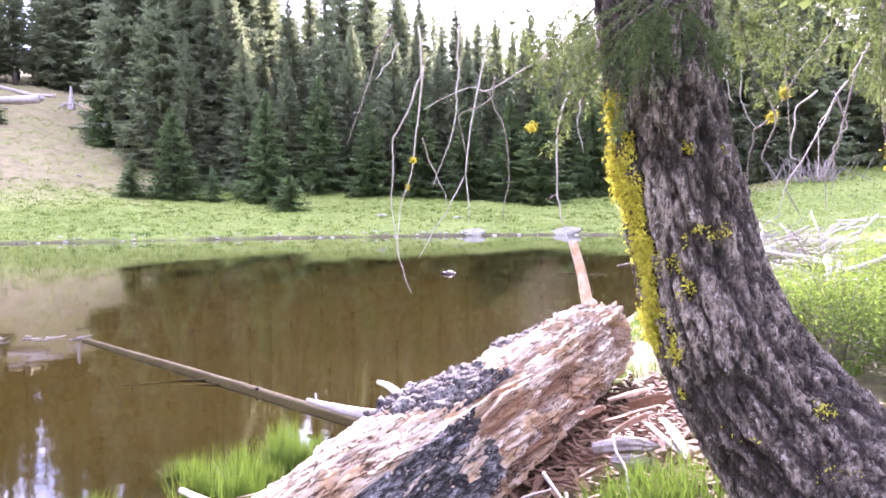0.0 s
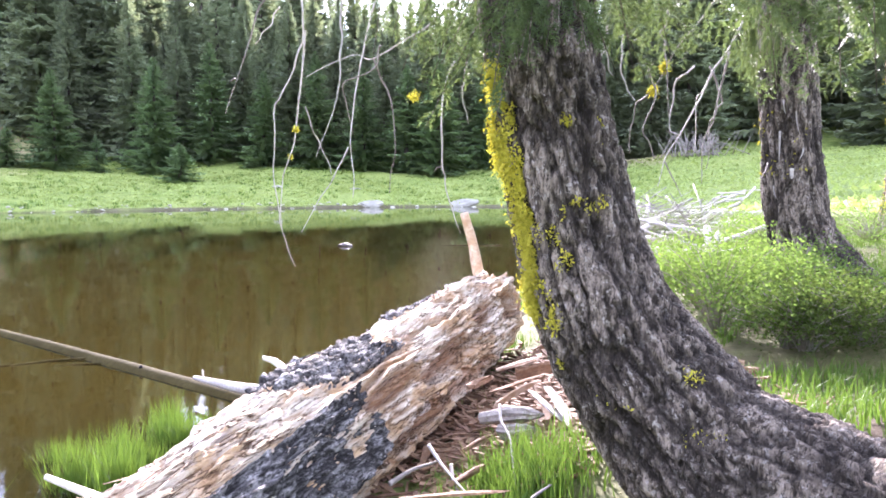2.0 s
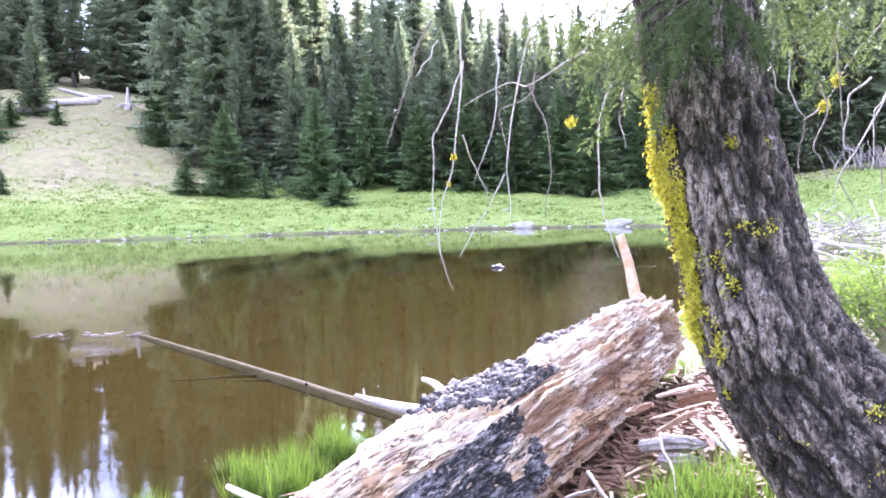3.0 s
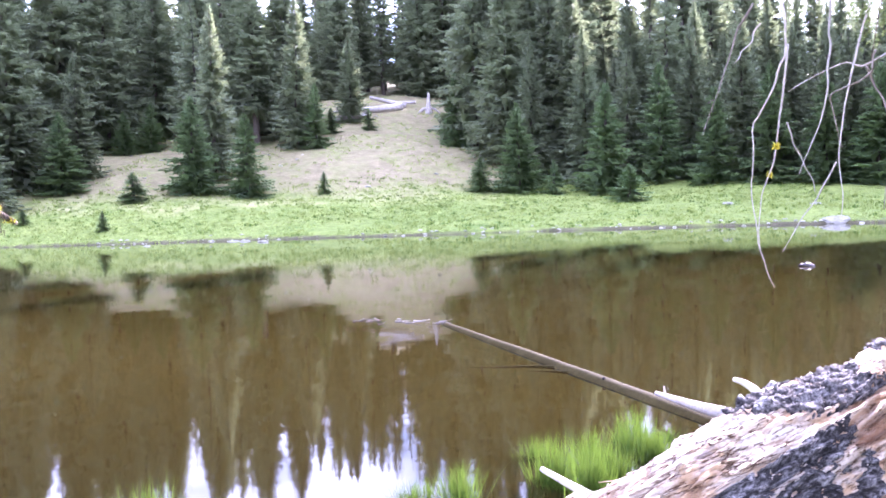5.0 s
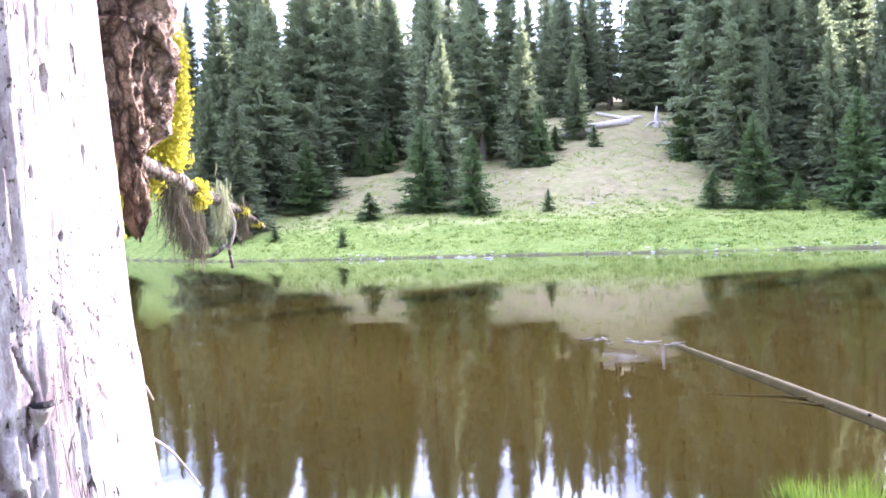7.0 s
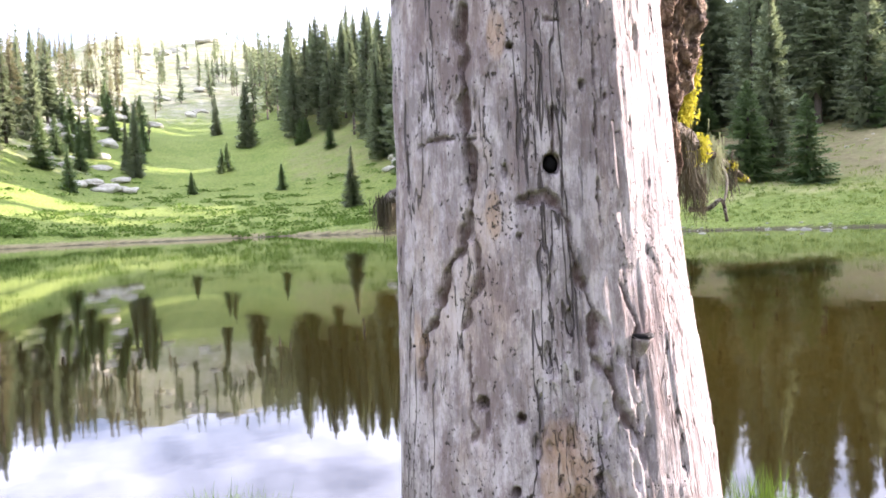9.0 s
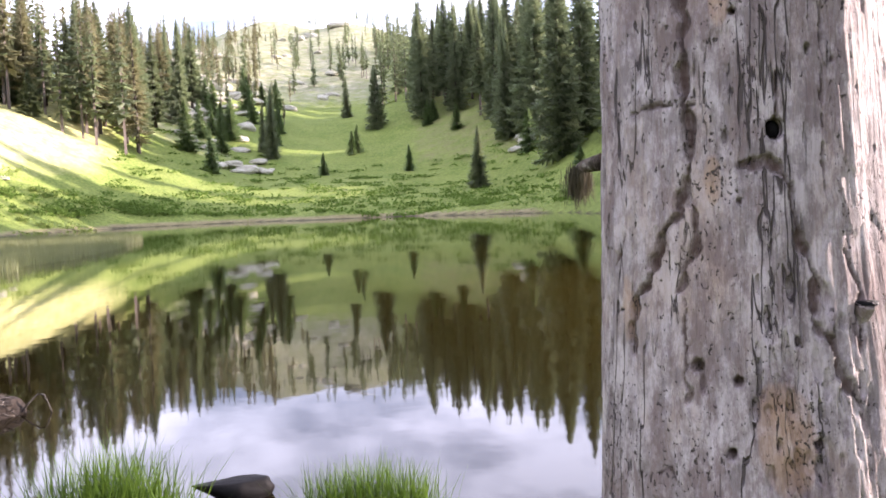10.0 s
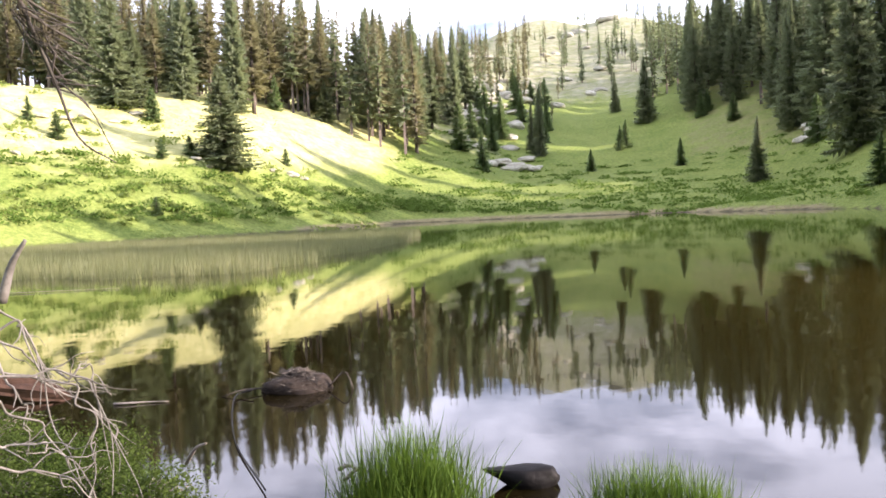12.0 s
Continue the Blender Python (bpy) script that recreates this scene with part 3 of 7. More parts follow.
FLAP_BARK = bark_material("flaking_brown_bark", (1, 1, 0.5), (0.28, 0.165, 0.095), (0.52, 0.36, 0.25), (0.08, 0.048, 0.033), (0.5, 0.42, 0.34), 0.9, 0.012)

# ---- the lie of the land ----
# azimuth left of +y; height near by; near and far waterline and the height there; then distance and height of
# the slope's foot, its shoulder, the woods behind and the skyline
LAND = [
    (-180, 0.55, 30, 30, 1.0, 45, 1.6, 80, 6, 200, 25, 600, 60),
    (-60, 0.62, 30, 30, 1.6, 45, 2.2, 80, 5, 200, 28, 600, 70),
    (-36, 0.70, 30, 30, 1.6, 45, 2.0, 72, 4.2, 200, 30, 600, 75),
    (-24, 0.66, 27, 27, 0.5, 50, 1.6, 72, 4.2, 200, 30, 600, 75),
    (-15, 0.50, 15, 42, 0.12, 58, 1.0, 76, 4, 200, 30, 600, 70),
    (-8, 0.34, 6.4, 45, 0.12, 58, 1.1, 76, 4, 200, 30, 600, 70),
    (3, 0.30, 5.4, 44, 0.12, 60, 1.9, 80, 5, 200, 32, 600, 80),
    (12, 0.28, 4.3, 43.5, 0.12, 61, 2.0, 80, 6, 200, 34, 600, 80),
    (18, 0.22, 3.5, 43.5, 0.12, 62, 2.2, 80, 7, 200, 36, 600, 80),
    (25, 0.2, 3.2, 43.5, 0.12, 59, 2.3, 90, 12.4, 200, 36, 600, 80),
    (30, 0.25, 3.5, 44, 0.12, 59, 2.4, 97, 14.5, 200, 36, 600, 80),
    (37, 0.25, 3.5, 46, 0.12, 61, 2.7, 86, 10, 200, 36, 600, 80),
    (45, 0.25, 3.5, 48, 0.12, 62, 3.1, 79, 7.4, 200, 36, 600, 80),
    (52, 0.25, 3.5, 53, 0.12, 67, 3.4, 90, 8, 200, 34, 600, 80),
    (56, 0.25, 3.5, 57, 0.12, 68, 2.2, 96, 8, 200, 34, 600, 80),
    (60, 0.25, 3.5, 76, 0.12, 88, 1.6, 116, 9.2, 210, 36, 600, 90),
    (63, 0.25, 3.5, 81, 0.12, 104, 2.6, 136, 11.0, 250, 44, 600, 100),
    (66, 0.25, 3.5, 86, 0.12, 128, 3.4, 156, 16.4, 300, 52, 600, 110),
    (72, 0.25, 3.5, 90, 0.12, 150, 6.8, 196, 22, 400, 84, 700, 92),
    (78, 0.25, 3.5, 96, 0.12, 150, 6.8, 230, 26, 400, 91, 700, 95),
    (84, 0.25, 3.5, 102, 0.12, 152, 8.4, 240, 36, 400, 89, 700, 95),
    (88, 0.25, 3.5, 103, 0.12, 150, 13, 220, 36, 380, 76, 700, 90),
    (92, 0.25, 3.5, 102, 0.12, 112, 3.6, 142, 17, 300, 48, 700, 90),
    (97, 0.25, 3.5, 92, 0.12, 102, 3.6, 132, 17, 300, 46, 700, 90),
    (103, 0.28, 3.5, 76, 0.12, 88, 6.6, 120, 19, 300, 46, 700, 90),
    (110, 0.30, 3.5, 73, 0.12, 86, 6.6, 112, 18.5, 300, 44, 700, 80),
    (117, 0.32, 3.5, 68, 0.12, 80, 6.4, 100, 17.5, 300, 42, 700, 80),
    (132, 0.36, 5.0, 50, 0.12, 62, 4.4, 85, 12, 280, 38, 700, 70),
    (150, 0.45, 14, 24, 0.25, 40, 2, 80, 8, 240, 30, 600, 60),
    (180, 0.55, 30, 30, 1.0, 45, 1.6, 80, 6, 200, 25, 600, 60),
]
LAND_T = np.array(LAND, float)


def ground_z(x, y, detail=True):
    """Height of the land at x, y (arrays)."""
    x, y = np.atleast_1d(np.asarray(x, float)), np.atleast_1d(np.asarray(y, float))
    az = np.degrees(np.arctan2(-x, y))
    R = np.hypot(x, y)
    z = 0.0
    for shift, weight in ((-4, 0.15), (-1.5, 0.2), (0, 0.3), (1.5, 0.2), (4, 0.15)):
        a = (az + shift + 180) % 360 - 180
        c = [np.interp(a, LAND_T[:, 0], LAND_T[:, k]) for k in range(1, 13)]
        near, rn, rs, zs = c[0], c[1], c[2], c[3]
        stops = [0 * R, 0 * R + 2.5, rn, np.maximum(rs, rn + 0.5), c[4], c[6], c[8], c[10]]
        highs = [0.30 + 0 * R, near, zs, zs, c[5], c[7], c[9], c[11]]
        zz = highs[-1].copy()
        for k in range(len(stops) - 2, -1, -1):
            f = np.clip((R - stops[k]) / np.maximum(stops[k + 1] - stops[k], 1e-3), 0, 1)
            zz = np.where(R < stops[k + 1], highs[k] + f * (highs[k + 1] - highs[k]), zz)
        deep = np.clip(np.minimum((R - rn) / 1.0, (rs - R) / 0.9), 0, 1)
        z = z + weight * (zz - 0.62 * deep * (rs > rn + 1))
    # the mounds that the leaning tree and its roots stand on
    z = z + 0.20 * np.exp(-(((x - 1.6) / 0.75) ** 2 + ((y - 1.75) / 0.55) ** 2))
    if detail:
        p = np.stack([x, y, 0 * x], -1)
        z = z + (fbm(p * 0.9, 3, 3) - 0.5) * 0.10 * np.clip(R / 2, 0.2, 1) + (fbm(p * 0.12, 4, 9) - 0.5) * np.clip((R - 46) / 30, 0, 1) * 1.6
        z = z + (fbm(p * 0.03, 4, 12) - 0.5) * np.clip((R - 130) / 120, 0, 1) * 12
    return z


def gz(x, y):
    return float(ground_z(x, y)[0])


def polar(az, R):
    """A place on the land at an azimuth and distance."""
    x, y = -math.sin(radians(az)) * R, math.cos(radians(az)) * R
    return Vector((x, y, gz(x, y)))


def build_ground():
    na = 540
    rr = np.unique(np.r_[0.0, np.geomspace(0.35, 3200, 200), np.arange(41.5, 60, 0.35), np.arange(60, 108, 0.8)])
    nr = len(rr) - 1
    aa = np.linspace(-180, 180, na, endpoint=False)
    A, R = np.meshgrid(aa, rr)
    x, y = (-np.sin(np.radians(A)) * R).ravel(), (np.cos(np.radians(A)) * R).ravel()
    z = ground_z(x, y)
    i, j = np.meshgrid(np.arange(nr), np.arange(na), indexing="ij")
    k = (j + 1) % na
    faces = np.stack([i * na + j, (i + 1) * na + j, (i + 1) * na + k, i * na + k], -1).reshape(-1, 4)
    me = raw_mesh("ground", np.stack([x, y, z], -1), faces[:, ::-1], GROUND)
    az, r = A.ravel(), R.ravel()

    def window(v, a, b, s):
        return np.clip((v - a) / s, 0, 1) * np.clip((b - v) / s, 0, 1)

    dry_or_sunlit = 0.70 * window(az, 14, 59, 4) * np.clip((z - 0.9) / 2.6, 0, 1) * (r < 200)
    dry_or_sunlit = np.maximum(dry_or_sunlit, 0.5 * window(az, -16, 17, 4) * np.clip((z - 2.2) / 1.5, 0, 1))
    dry_or_sunlit = np.maximum(dry_or_sunlit, 0.42 * window(az, 58, 74, 3) * np.clip((z - 5) / 5, 0, 1))
    # mask of the sun-brightened straw colour, mostly on the upper left slope
    sunlit_straw = 0.72 * window(az, 90, 135, 3) * window(z, 4.5, 40, 5)
    sunlit_straw = np.maximum(sunlit_straw, 0.4 * window(az, 16, 60, 4) * np.clip((z - 0.5) / 1.5, 0, 1))
    dry_or_sunlit = np.maximum(dry_or_sunlit, 0.75 * window(az, -24, -17, 2) * window(r, 58, 80, 4))
    rubble = 0.56 * window(az, 70, 93, 4) * np.clip((z - 22) / 14, 0, 1)
    rubble = np.maximum(rubble, 0.40 * window(az, 83, 93, 2) * window(r, 145, 260, 8))
    mud = 0.8 * window(z, -0.9, 0.16, 0.06) * (r > 2.5)
    dry_or_sunlit = np.maximum(dry_or_sunlit, 0.9 * window(az, 62, 100, 2) * window(r, 70, 118, 3) * np.clip((0.55 - z) / 0.2, 0, 1))
    duff_shade = 0.7 * np.exp(-(((x - 0.9) / 0.8) ** 2 + ((y - 3.6) / 1.3) ** 2)) + 0.8 * np.exp(-(((x - 1.5) / 0.8) ** 2 + ((y - 1.75) / 0.7) ** 2))
    # shade under the bank's growth, put into the ground as dark soil colour
    bank_shade = window(az, -70, -8, 4) * window(r, 2.0, 9.5, 1.2)
    duff_shade = np.maximum(duff_shade, 0.62 * bank_shade)
    for key, val in (("dry_or_sunlit", dry_or_sunlit), ("sunlit_straw", sunlit_straw), ("rubble", rubble), ("mud", mud), ("duff_shade", duff_shade)):
        put_attr(me, key, val)
    ob = new("ground", me)
    return tagged(ob, "green meadow banks, tan slopes and rocky hillside round the pond", "ground", kind="structure")


build_ground()


def build_water():
    n = 96
    a = np.linspace(0, 2 * np.pi, n, endpoint=False)
    v = np.r_[[[0, 0, 0]], np.stack([np.cos(a) * 125, np.sin(a) * 125, 0 * a], -1)]
    f = np.stack([np.zeros(n, int), 1 + np.arange(n), 1 + (np.arange(n) + 1) % n], -1)
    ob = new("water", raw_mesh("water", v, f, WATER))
    return tagged(ob, "still brown pond water mirroring the woods and sky", "pond", kind="structure")


build_water()


# ---- conifers ----
def conifer_crown(rng, H, R, clear, spacing, per, K, ragged=0.2, droop=0.45, wf=0.40):
    """A crown of drooping, frond-like boughs: (verts, tris)."""
    hs, h = [], clear * H
    while h < H * 0.985:
        hs.append(h)
        h += spacing * rng.uniform(0.7, 1.25) * (0.45 + 0.55 * (1 - (h / H)))
    hs = np.array(hs)
    hb = np.repeat(hs, per) + rng.normal(0, spacing * 0.16, len(hs) * per)
    hb = np.clip(hb, clear * H, H * 0.99)
    n = len(hb)
    phi = rng.uniform(0, 2 * np.pi, n)
    frac = (hb - clear * H) / (H * (1 - clear))
    prof = np.minimum((1 - frac) ** 0.86, 0.74 + 2.6 * frac)
    L = R * np.clip(prof, 0.035, 1) * rng.uniform(1 - 2 * ragged, 1 + 0.4 * ragged, n)
    keep = rng.uniform(size=n) > 0.08
    hb, phi, L, frac = hb[keep], phi[keep], L[keep], frac[keep]
    n = len(hb)
    rad = np.stack([np.cos(phi), np.sin(phi), 0 * phi], -1)
    tau = np.stack([-np.sin(phi), np.cos(phi), 0 * phi], -1)
    up = np.array([0, 0, 1.0])
    dr = droop * rng.uniform(0.6, 1.3, n) * (1 - 0.9 * frac ** 1.5) - 0.25 * frac ** 3
    s = np.linspace(0.18, 1.0, K)
    vs, count = [], 0
    for k in range(K):
        c = rad * (L * s[k])[:, None] + up * (hb - L * (dr * s[k] - 0.22 * s[k] ** 2))[:, None]
        w = (L * wf * (1.12 - s[k]) + 0.045 * R * 0.5 + 0.03)[:, None] * rng.uniform(0.65, 1.3, (n, 1))
        step = (L / K * 1.15)[:, None]
        j = lambda q: rng.normal(0, 1, (n, 3)) * (w * q)
        for sg in (-1, 1):
            vs += [c - rad * step * 0.4, c + rad * step * 0.55, c + tau * w * sg + rad * w * 0.75 - up * w * 0.28 + j(0.16)]
        vs += [c - rad * step * 0.45 + tau * w * 0.25, c + rad * step * 0.5 - tau * w * 0.25, c + rad * w * 0.3 - up * w * 0.75 + j(0.2)]
        count += 3
    verts = np.stack(vs, 1).reshape(-1, 3)
    return verts, np.arange(len(verts)).reshape(-1, 3)


def conifer_trunk(rng, H, r):
    lean = rng.normal(0, 0.006 * H, 2)
    v, f, _, _ = tube([(0, 0, -0.5), (0, 0, H * 0.3), (lean[0] * 0.5, lean[1] * 0.5, H * 0.7), (0, 0, H)], [r * 1.25, r * 0.9, r * 0.5, r * 0.06], 9, 9)
    return v, f


def make_conifer(rng, name, H, R, clear, spacing, per, K, crown_mat, label, group):
    root = empty(name)
    tagged(root, label, "tree", group)
    part("trunk", conifer_trunk(rng, H, 0.011 * H + 0.03), TRUNK_FAR, root)
    part("crown", conifer_crown(rng, H, R, clear, spacing, per, K), crown_mat, root, smooth=False)
    return root


rng = np.random.default_rng(11)
TALL, MID, SMALL, SAPLING = "tall dark-green fir with drooping boughs in the lakeside woods", "dense dark-green fir, boughs down to the grass", "young bright-green fir standing on the grassy slope", "small green fir sapling in the meadow"
G_TREES = "conifers round the pond"
# lit copy of the needles: warm sunlight put into a lighter, browner colour
NEEDLES_SUNLIT = foliage("sunlit_fir_needles", (0.185, 0.175, 0.11), (0.29, 0.27, 0.165), (0.36, 0.35, 0.16), 0.8, 0.5, 0.5)
SUNLIT = "tall fir with a thin brownish-olive crown on the sunny slope"
protos = {
    "tall": [make_conifer(rng, "fir_tree", 24, 3.9, c, 0.62, 12, 6, NEEDLES_HAZY, TALL, G_TREES) for c in (0.08, 0.16, 0.25)],
    "slim": [make_conifer(rng, "fir_tree", 22, 3.1, c, 0.66, 9, 5, NEEDLES_HAZY, "tall slender fir with a thin grey-green crown", G_TREES) for c in (0.12, 0.22, 0.34)],
    "dry_or_sunlit": [make_conifer(rng, "fir_tree", 23, 3.2, c, 0.7, 8, 5, NEEDLES_SUNLIT, SUNLIT, G_TREES) for c in (0.1, 0.2, 0.3)],
    "grand": [make_conifer(rng, "fir_tree", 26, 5.2, c, 0.62, 14, 7, NEEDLES_HAZY, "great dark-green fir with layered boughs to the ground", G_TREES) for c in (0.015, 0.03, 0.05)],
    "full": [make_conifer(rng, "fir_tree", 15, 3.5, 0.015, 0.46, 14, 6, NEEDLES_HAZY, MID, G_TREES) for _ in range(3)],
    "young": [make_conifer(rng, "fir_tree", 7, 1.9, 0.02, 0.28, 13, 6, NEEDLES_YOUNG, SMALL, G_TREES) for _ in range(3)],
    "sapling": [make_conifer(rng, "fir_sapling", 2.0, 0.75, 0.03, 0.13, 10, 5, NEEDLES_YOUNG, SAPLING, "fir saplings in the meadow") for _ in range(3)],
}
used_proto = set()
tree_spots = []


def plant(kind, az, R, H, wide=1.0, which=None):
    """Stands a tree of a kind on the land; the first of each prototype is the prototype itself."""
    if kind == "full" and H > 17:
        kind, wide = "grand", wide * 1.15
    base = {"tall": 24, "slim": 22, "dry_or_sunlit": 23, "grand": 26, "full": 15, "young": 7, "sapling": 2.0}[kind]
    k = int(rng.integers(3)) if which is None else which
    s = H / base
    p = polar(az, R)
    tree_spots.append((p.x, p.y))
    ob = protos[kind][k]
    own = ob.scale
    m = Matrix.LocRotScale(p - Vector((0, 0, 0.05 * s)), Euler((rng.normal(0, 0.012), rng.normal(0, 0.012), rng.uniform(0, 6.28))), Vector((s * wide / own.x, s * wide / own.y, s / own.z)))
    if (kind, k) in used_proto:
        copy_thing(ob, m)
    else:
        used_proto.add((kind, k))
        ob.matrix_basis = m


# trees that can be told apart on the far bank: kind, azimuth, distance, height, breadth
for row in [
    ("young", 37.0, 61, 6.2, 1.0), ("young", 40.6, 62, 7.2, 1.1), ("full", 39.2, 66, 13.5, 0.72), ("slim", 40.2, 72, 13.5, 0.8), ("full", 33.6, 76, 14, 0.72), ("young", 32.3, 75, 6.0, 0.9),
    ("full", 29.8, 84, 9.0, 0.8), ("sapling", 28.6, 80, 2.2, 1.0), ("sapling", 31.2, 79, 2.4, 1.2), ("sapling", 31.9, 61, 1.7, 0.9), ("sapling", 44.4, 60, 2.1, 1.5), ("sapling", 46.4, 52, 1.2, 1.0),
    ("full", 21.2, 76, 28, 0.54), ("full", 19.6, 80, 26, 0.5), ("full", 17.6, 82, 25, 0.55), ("young", 22.6, 75.5, 7, 0.8),
    ("sapling", 20.9, 62.5, 2.7, 1.3), ("young", 18.2, 63, 7.0, 1.05), ("full", 17.2, 67, 12, 0.7), ("sapling", 15.8, 62, 2.6, 1.0), ("young", 12.2, 63, 8.4, 1.0), ("full", 14.4, 69, 17, 0.85),
    ("young", 8.6, 66, 9.5, 0.9), ("full", 10.2, 72, 16, 0.7), ("full", 6.4, 68, 12, 0.8), ("young", 5.2, 65, 7.5, 1.0), ("full", 3.4, 67, 13, 0.8), ("young", 1.6, 65, 9, 0.9),
    ("full", 0.4, 68, 11.5, 0.75), ("young", -1.6, 64, 8, 1.0), ("full", -3.2, 66, 11, 0.8), ("young", -4.6, 64, 8.4, 1.05), ("young", -6.8, 63, 9, 1.1), ("full", -8.6, 67, 11.5, 0.8),
    ("young", -10.4, 66, 8.5, 1.0), ("full", -12.4, 69, 12, 0.8), ("full", -15.0, 72, 14, 0.8), ("young", -17.0, 73, 9, 0.9), ("full", -19.5, 78, 16, 0.8), ("full", -23.0, 78, 17, 0.8),
    ("sapling", 10.7, 55.5, 2.6, 1.5), ("young", 48.6, 66, 6.0, 1.2), ("full", 47.6, 69, 10, 0.8), ("full", 53.4, 62, 11, 1.0), ("full", 55.2, 64, 13, 0.8), ("full", 51.6, 69, 17, 0.9), ("full", 54.4, 70, 21, 0.6), ("full", 56.2, 70, 19, 0.55), ("full", 52.8, 76, 24, 0.6),
    ("young", 44.8, 78, 4.0, 1.2), ("young", 43.2, 79, 4.6, 1.2), ("sapling", 51.0, 57, 1.0, 1.4),
    # round the head of the pond
    ("full", 61.7, 114, 27, 0.6), ("full", 60.2, 121, 28, 0.56), ("full", 57.6, 110, 20, 0.7), ("full", 63.2, 142, 27, 0.75), ("full", 67.4, 121, 9.3, 0.75), ("young", 72.15, 148, 5.0, 0.8), ("young", 63.75, 132.6, 7.2, 0.95), ("full", 64.7, 159, 11.4, 0.6),
    ("young", 78.1, 151, 4.4, 0.9), ("full", 74.3, 188, 14.8, 0.75), ("young", 76.1, 167, 5.5, 0.8), ("young", 75.7, 169, 6.0, 0.8), ("full", 76.3, 205, 10.2, 0.6), ("young", 70.7, 181, 6, 1.0), ("young", 70.3, 183, 5, 1.0), ("young", 68.7, 166, 5.2, 1.0), ("young", 60.4, 87, 5.0, 1.1),
    ("full", 81.6, 161, 14, 0.5), ("full", 82.1, 165, 10, 0.5), ("young", 85.6, 140, 7.4, 0.7), ("young", 84.2, 172, 8.4, 0.9), ("young", 84.2, 170, 8, 0.8), ("young", 84.8, 172, 7, 0.8),
    ("full", 103.3, 92, 11.2, 1.3), ("full", 96.4, 132, 6.6, 1.1), ("young", 99.8, 128, 5.6, 0.8), ("full", 110.0, 104.5, 15, 0.9), ("full", 108.8, 106, 10.5, 0.9), ("young", 107.8, 102, 4.2, 1.0),
    ("sapling", 107.4, 90, 2.2, 1.0), ("sapling", 99.3, 104, 2.2, 1.0), ("sapling", 108.0, 78, 1.8, 1.0), ("sapling", 113.6, 90, 2.8, 1.0), ("sapling", 115.2, 93, 2.6, 0.8), ("sapling", 105.6, 92, 2.2, 1.2),
]:
    plant(*row[:4], row[4] * 1.25)

# firs added behind the front rows to keep the sun off the slope
for az, R, H in ((12.4, 113, 24), (13.2, 108, 23), (11.6, 118, 24), (14.2, 112, 23)):
    plant("full", az, R, H, 0.8)
# small firs scattered among the rocks of the valley's side
for _ in range(34):
    az = rng.uniform(80.5, 92)
    plant("young", az, rng.uniform(150, 215) if az > 83.5 else rng.uniform(170, 230), rng.uniform(4, 9.5), rng.uniform(0.8, 1.15))

# the woods behind, tree by tree where they stand nearest
def top_limit(az):
    """The greatest height above the eye, in degrees, to which crowns reach."""
    return float(np.interp(az, [-60, -24, -16, -11, -9, -4, -1, 3, 12, 18, 24, 27, 31, 36, 60, 66, 72, 76, 84, 92, 100, 118, 135, 180], [22, 20, 17.5, 15.5, 13.6, 13.4, 15, 17, 19, 21, 20, 19, 18, 19.5, 19.5, 16.5, 14.4, 13.4, 13.4, 14.5, 16.5, 17.5, 17, 16]))


woods = []
for az0, az1, r0, r1, count in [(-24, 19, 66, 76, 50), (-24, 18, 76, 92, 30), (15, 20.5, 84, 104, 8), (21, 27, 106, 126, 7), (27, 34, 100, 118, 8), (34, 52.5, 76, 100, 28), (60.5, 66, 144, 172, 13), (64, 67, 168, 200, 9), (67, 72.5, 180, 212, 16), (90, 101, 136, 158, 32), (101, 121, 114, 132, 34), (86.5, 91, 158, 190, 8), (-52, -25, 70, 100, 30)]:
    made = 0
    for _ in range(count * 30):
        if made >= count:
            break
        az, R = rng.uniform(az0, az1), rng.uniform(r0, r1)
        p = polar(az, R)
        if any((p.x - a) ** 2 + (p.y - b) ** 2 < 2.6**2 for a, b in tree_spots):
            continue
        lim = 1.5 + R * math.tan(radians(top_limit(az) - rng.uniform(0, 2.5))) - p.z
        H = min(lim, rng.uniform(19, 28))
        if H < 5:
            continue
        u = rng.uniform() if az > -24 else 0.0
        # sun-coloured firs on the slope left of the valley
        if az > 86 and rng.uniform() < 0.6:
            plant("dry_or_sunlit", az, R, H, rng.uniform(0.85, 1.2))
        elif u < (0.92 if r0 in (66, 70) else 0.55):
            H = H if r0 != 66 else min(H, rng.uniform(9, 19))
            plant("full", az, R, H, rng.uniform(0.78, 1.05) * (1.2 if H < 12 else 0.75 if R > 110 else 1.0))
        else:
            plant("tall" if u < 0.75 else "slim", az, R, H, rng.uniform(0.9, 1.15))
        made += 1


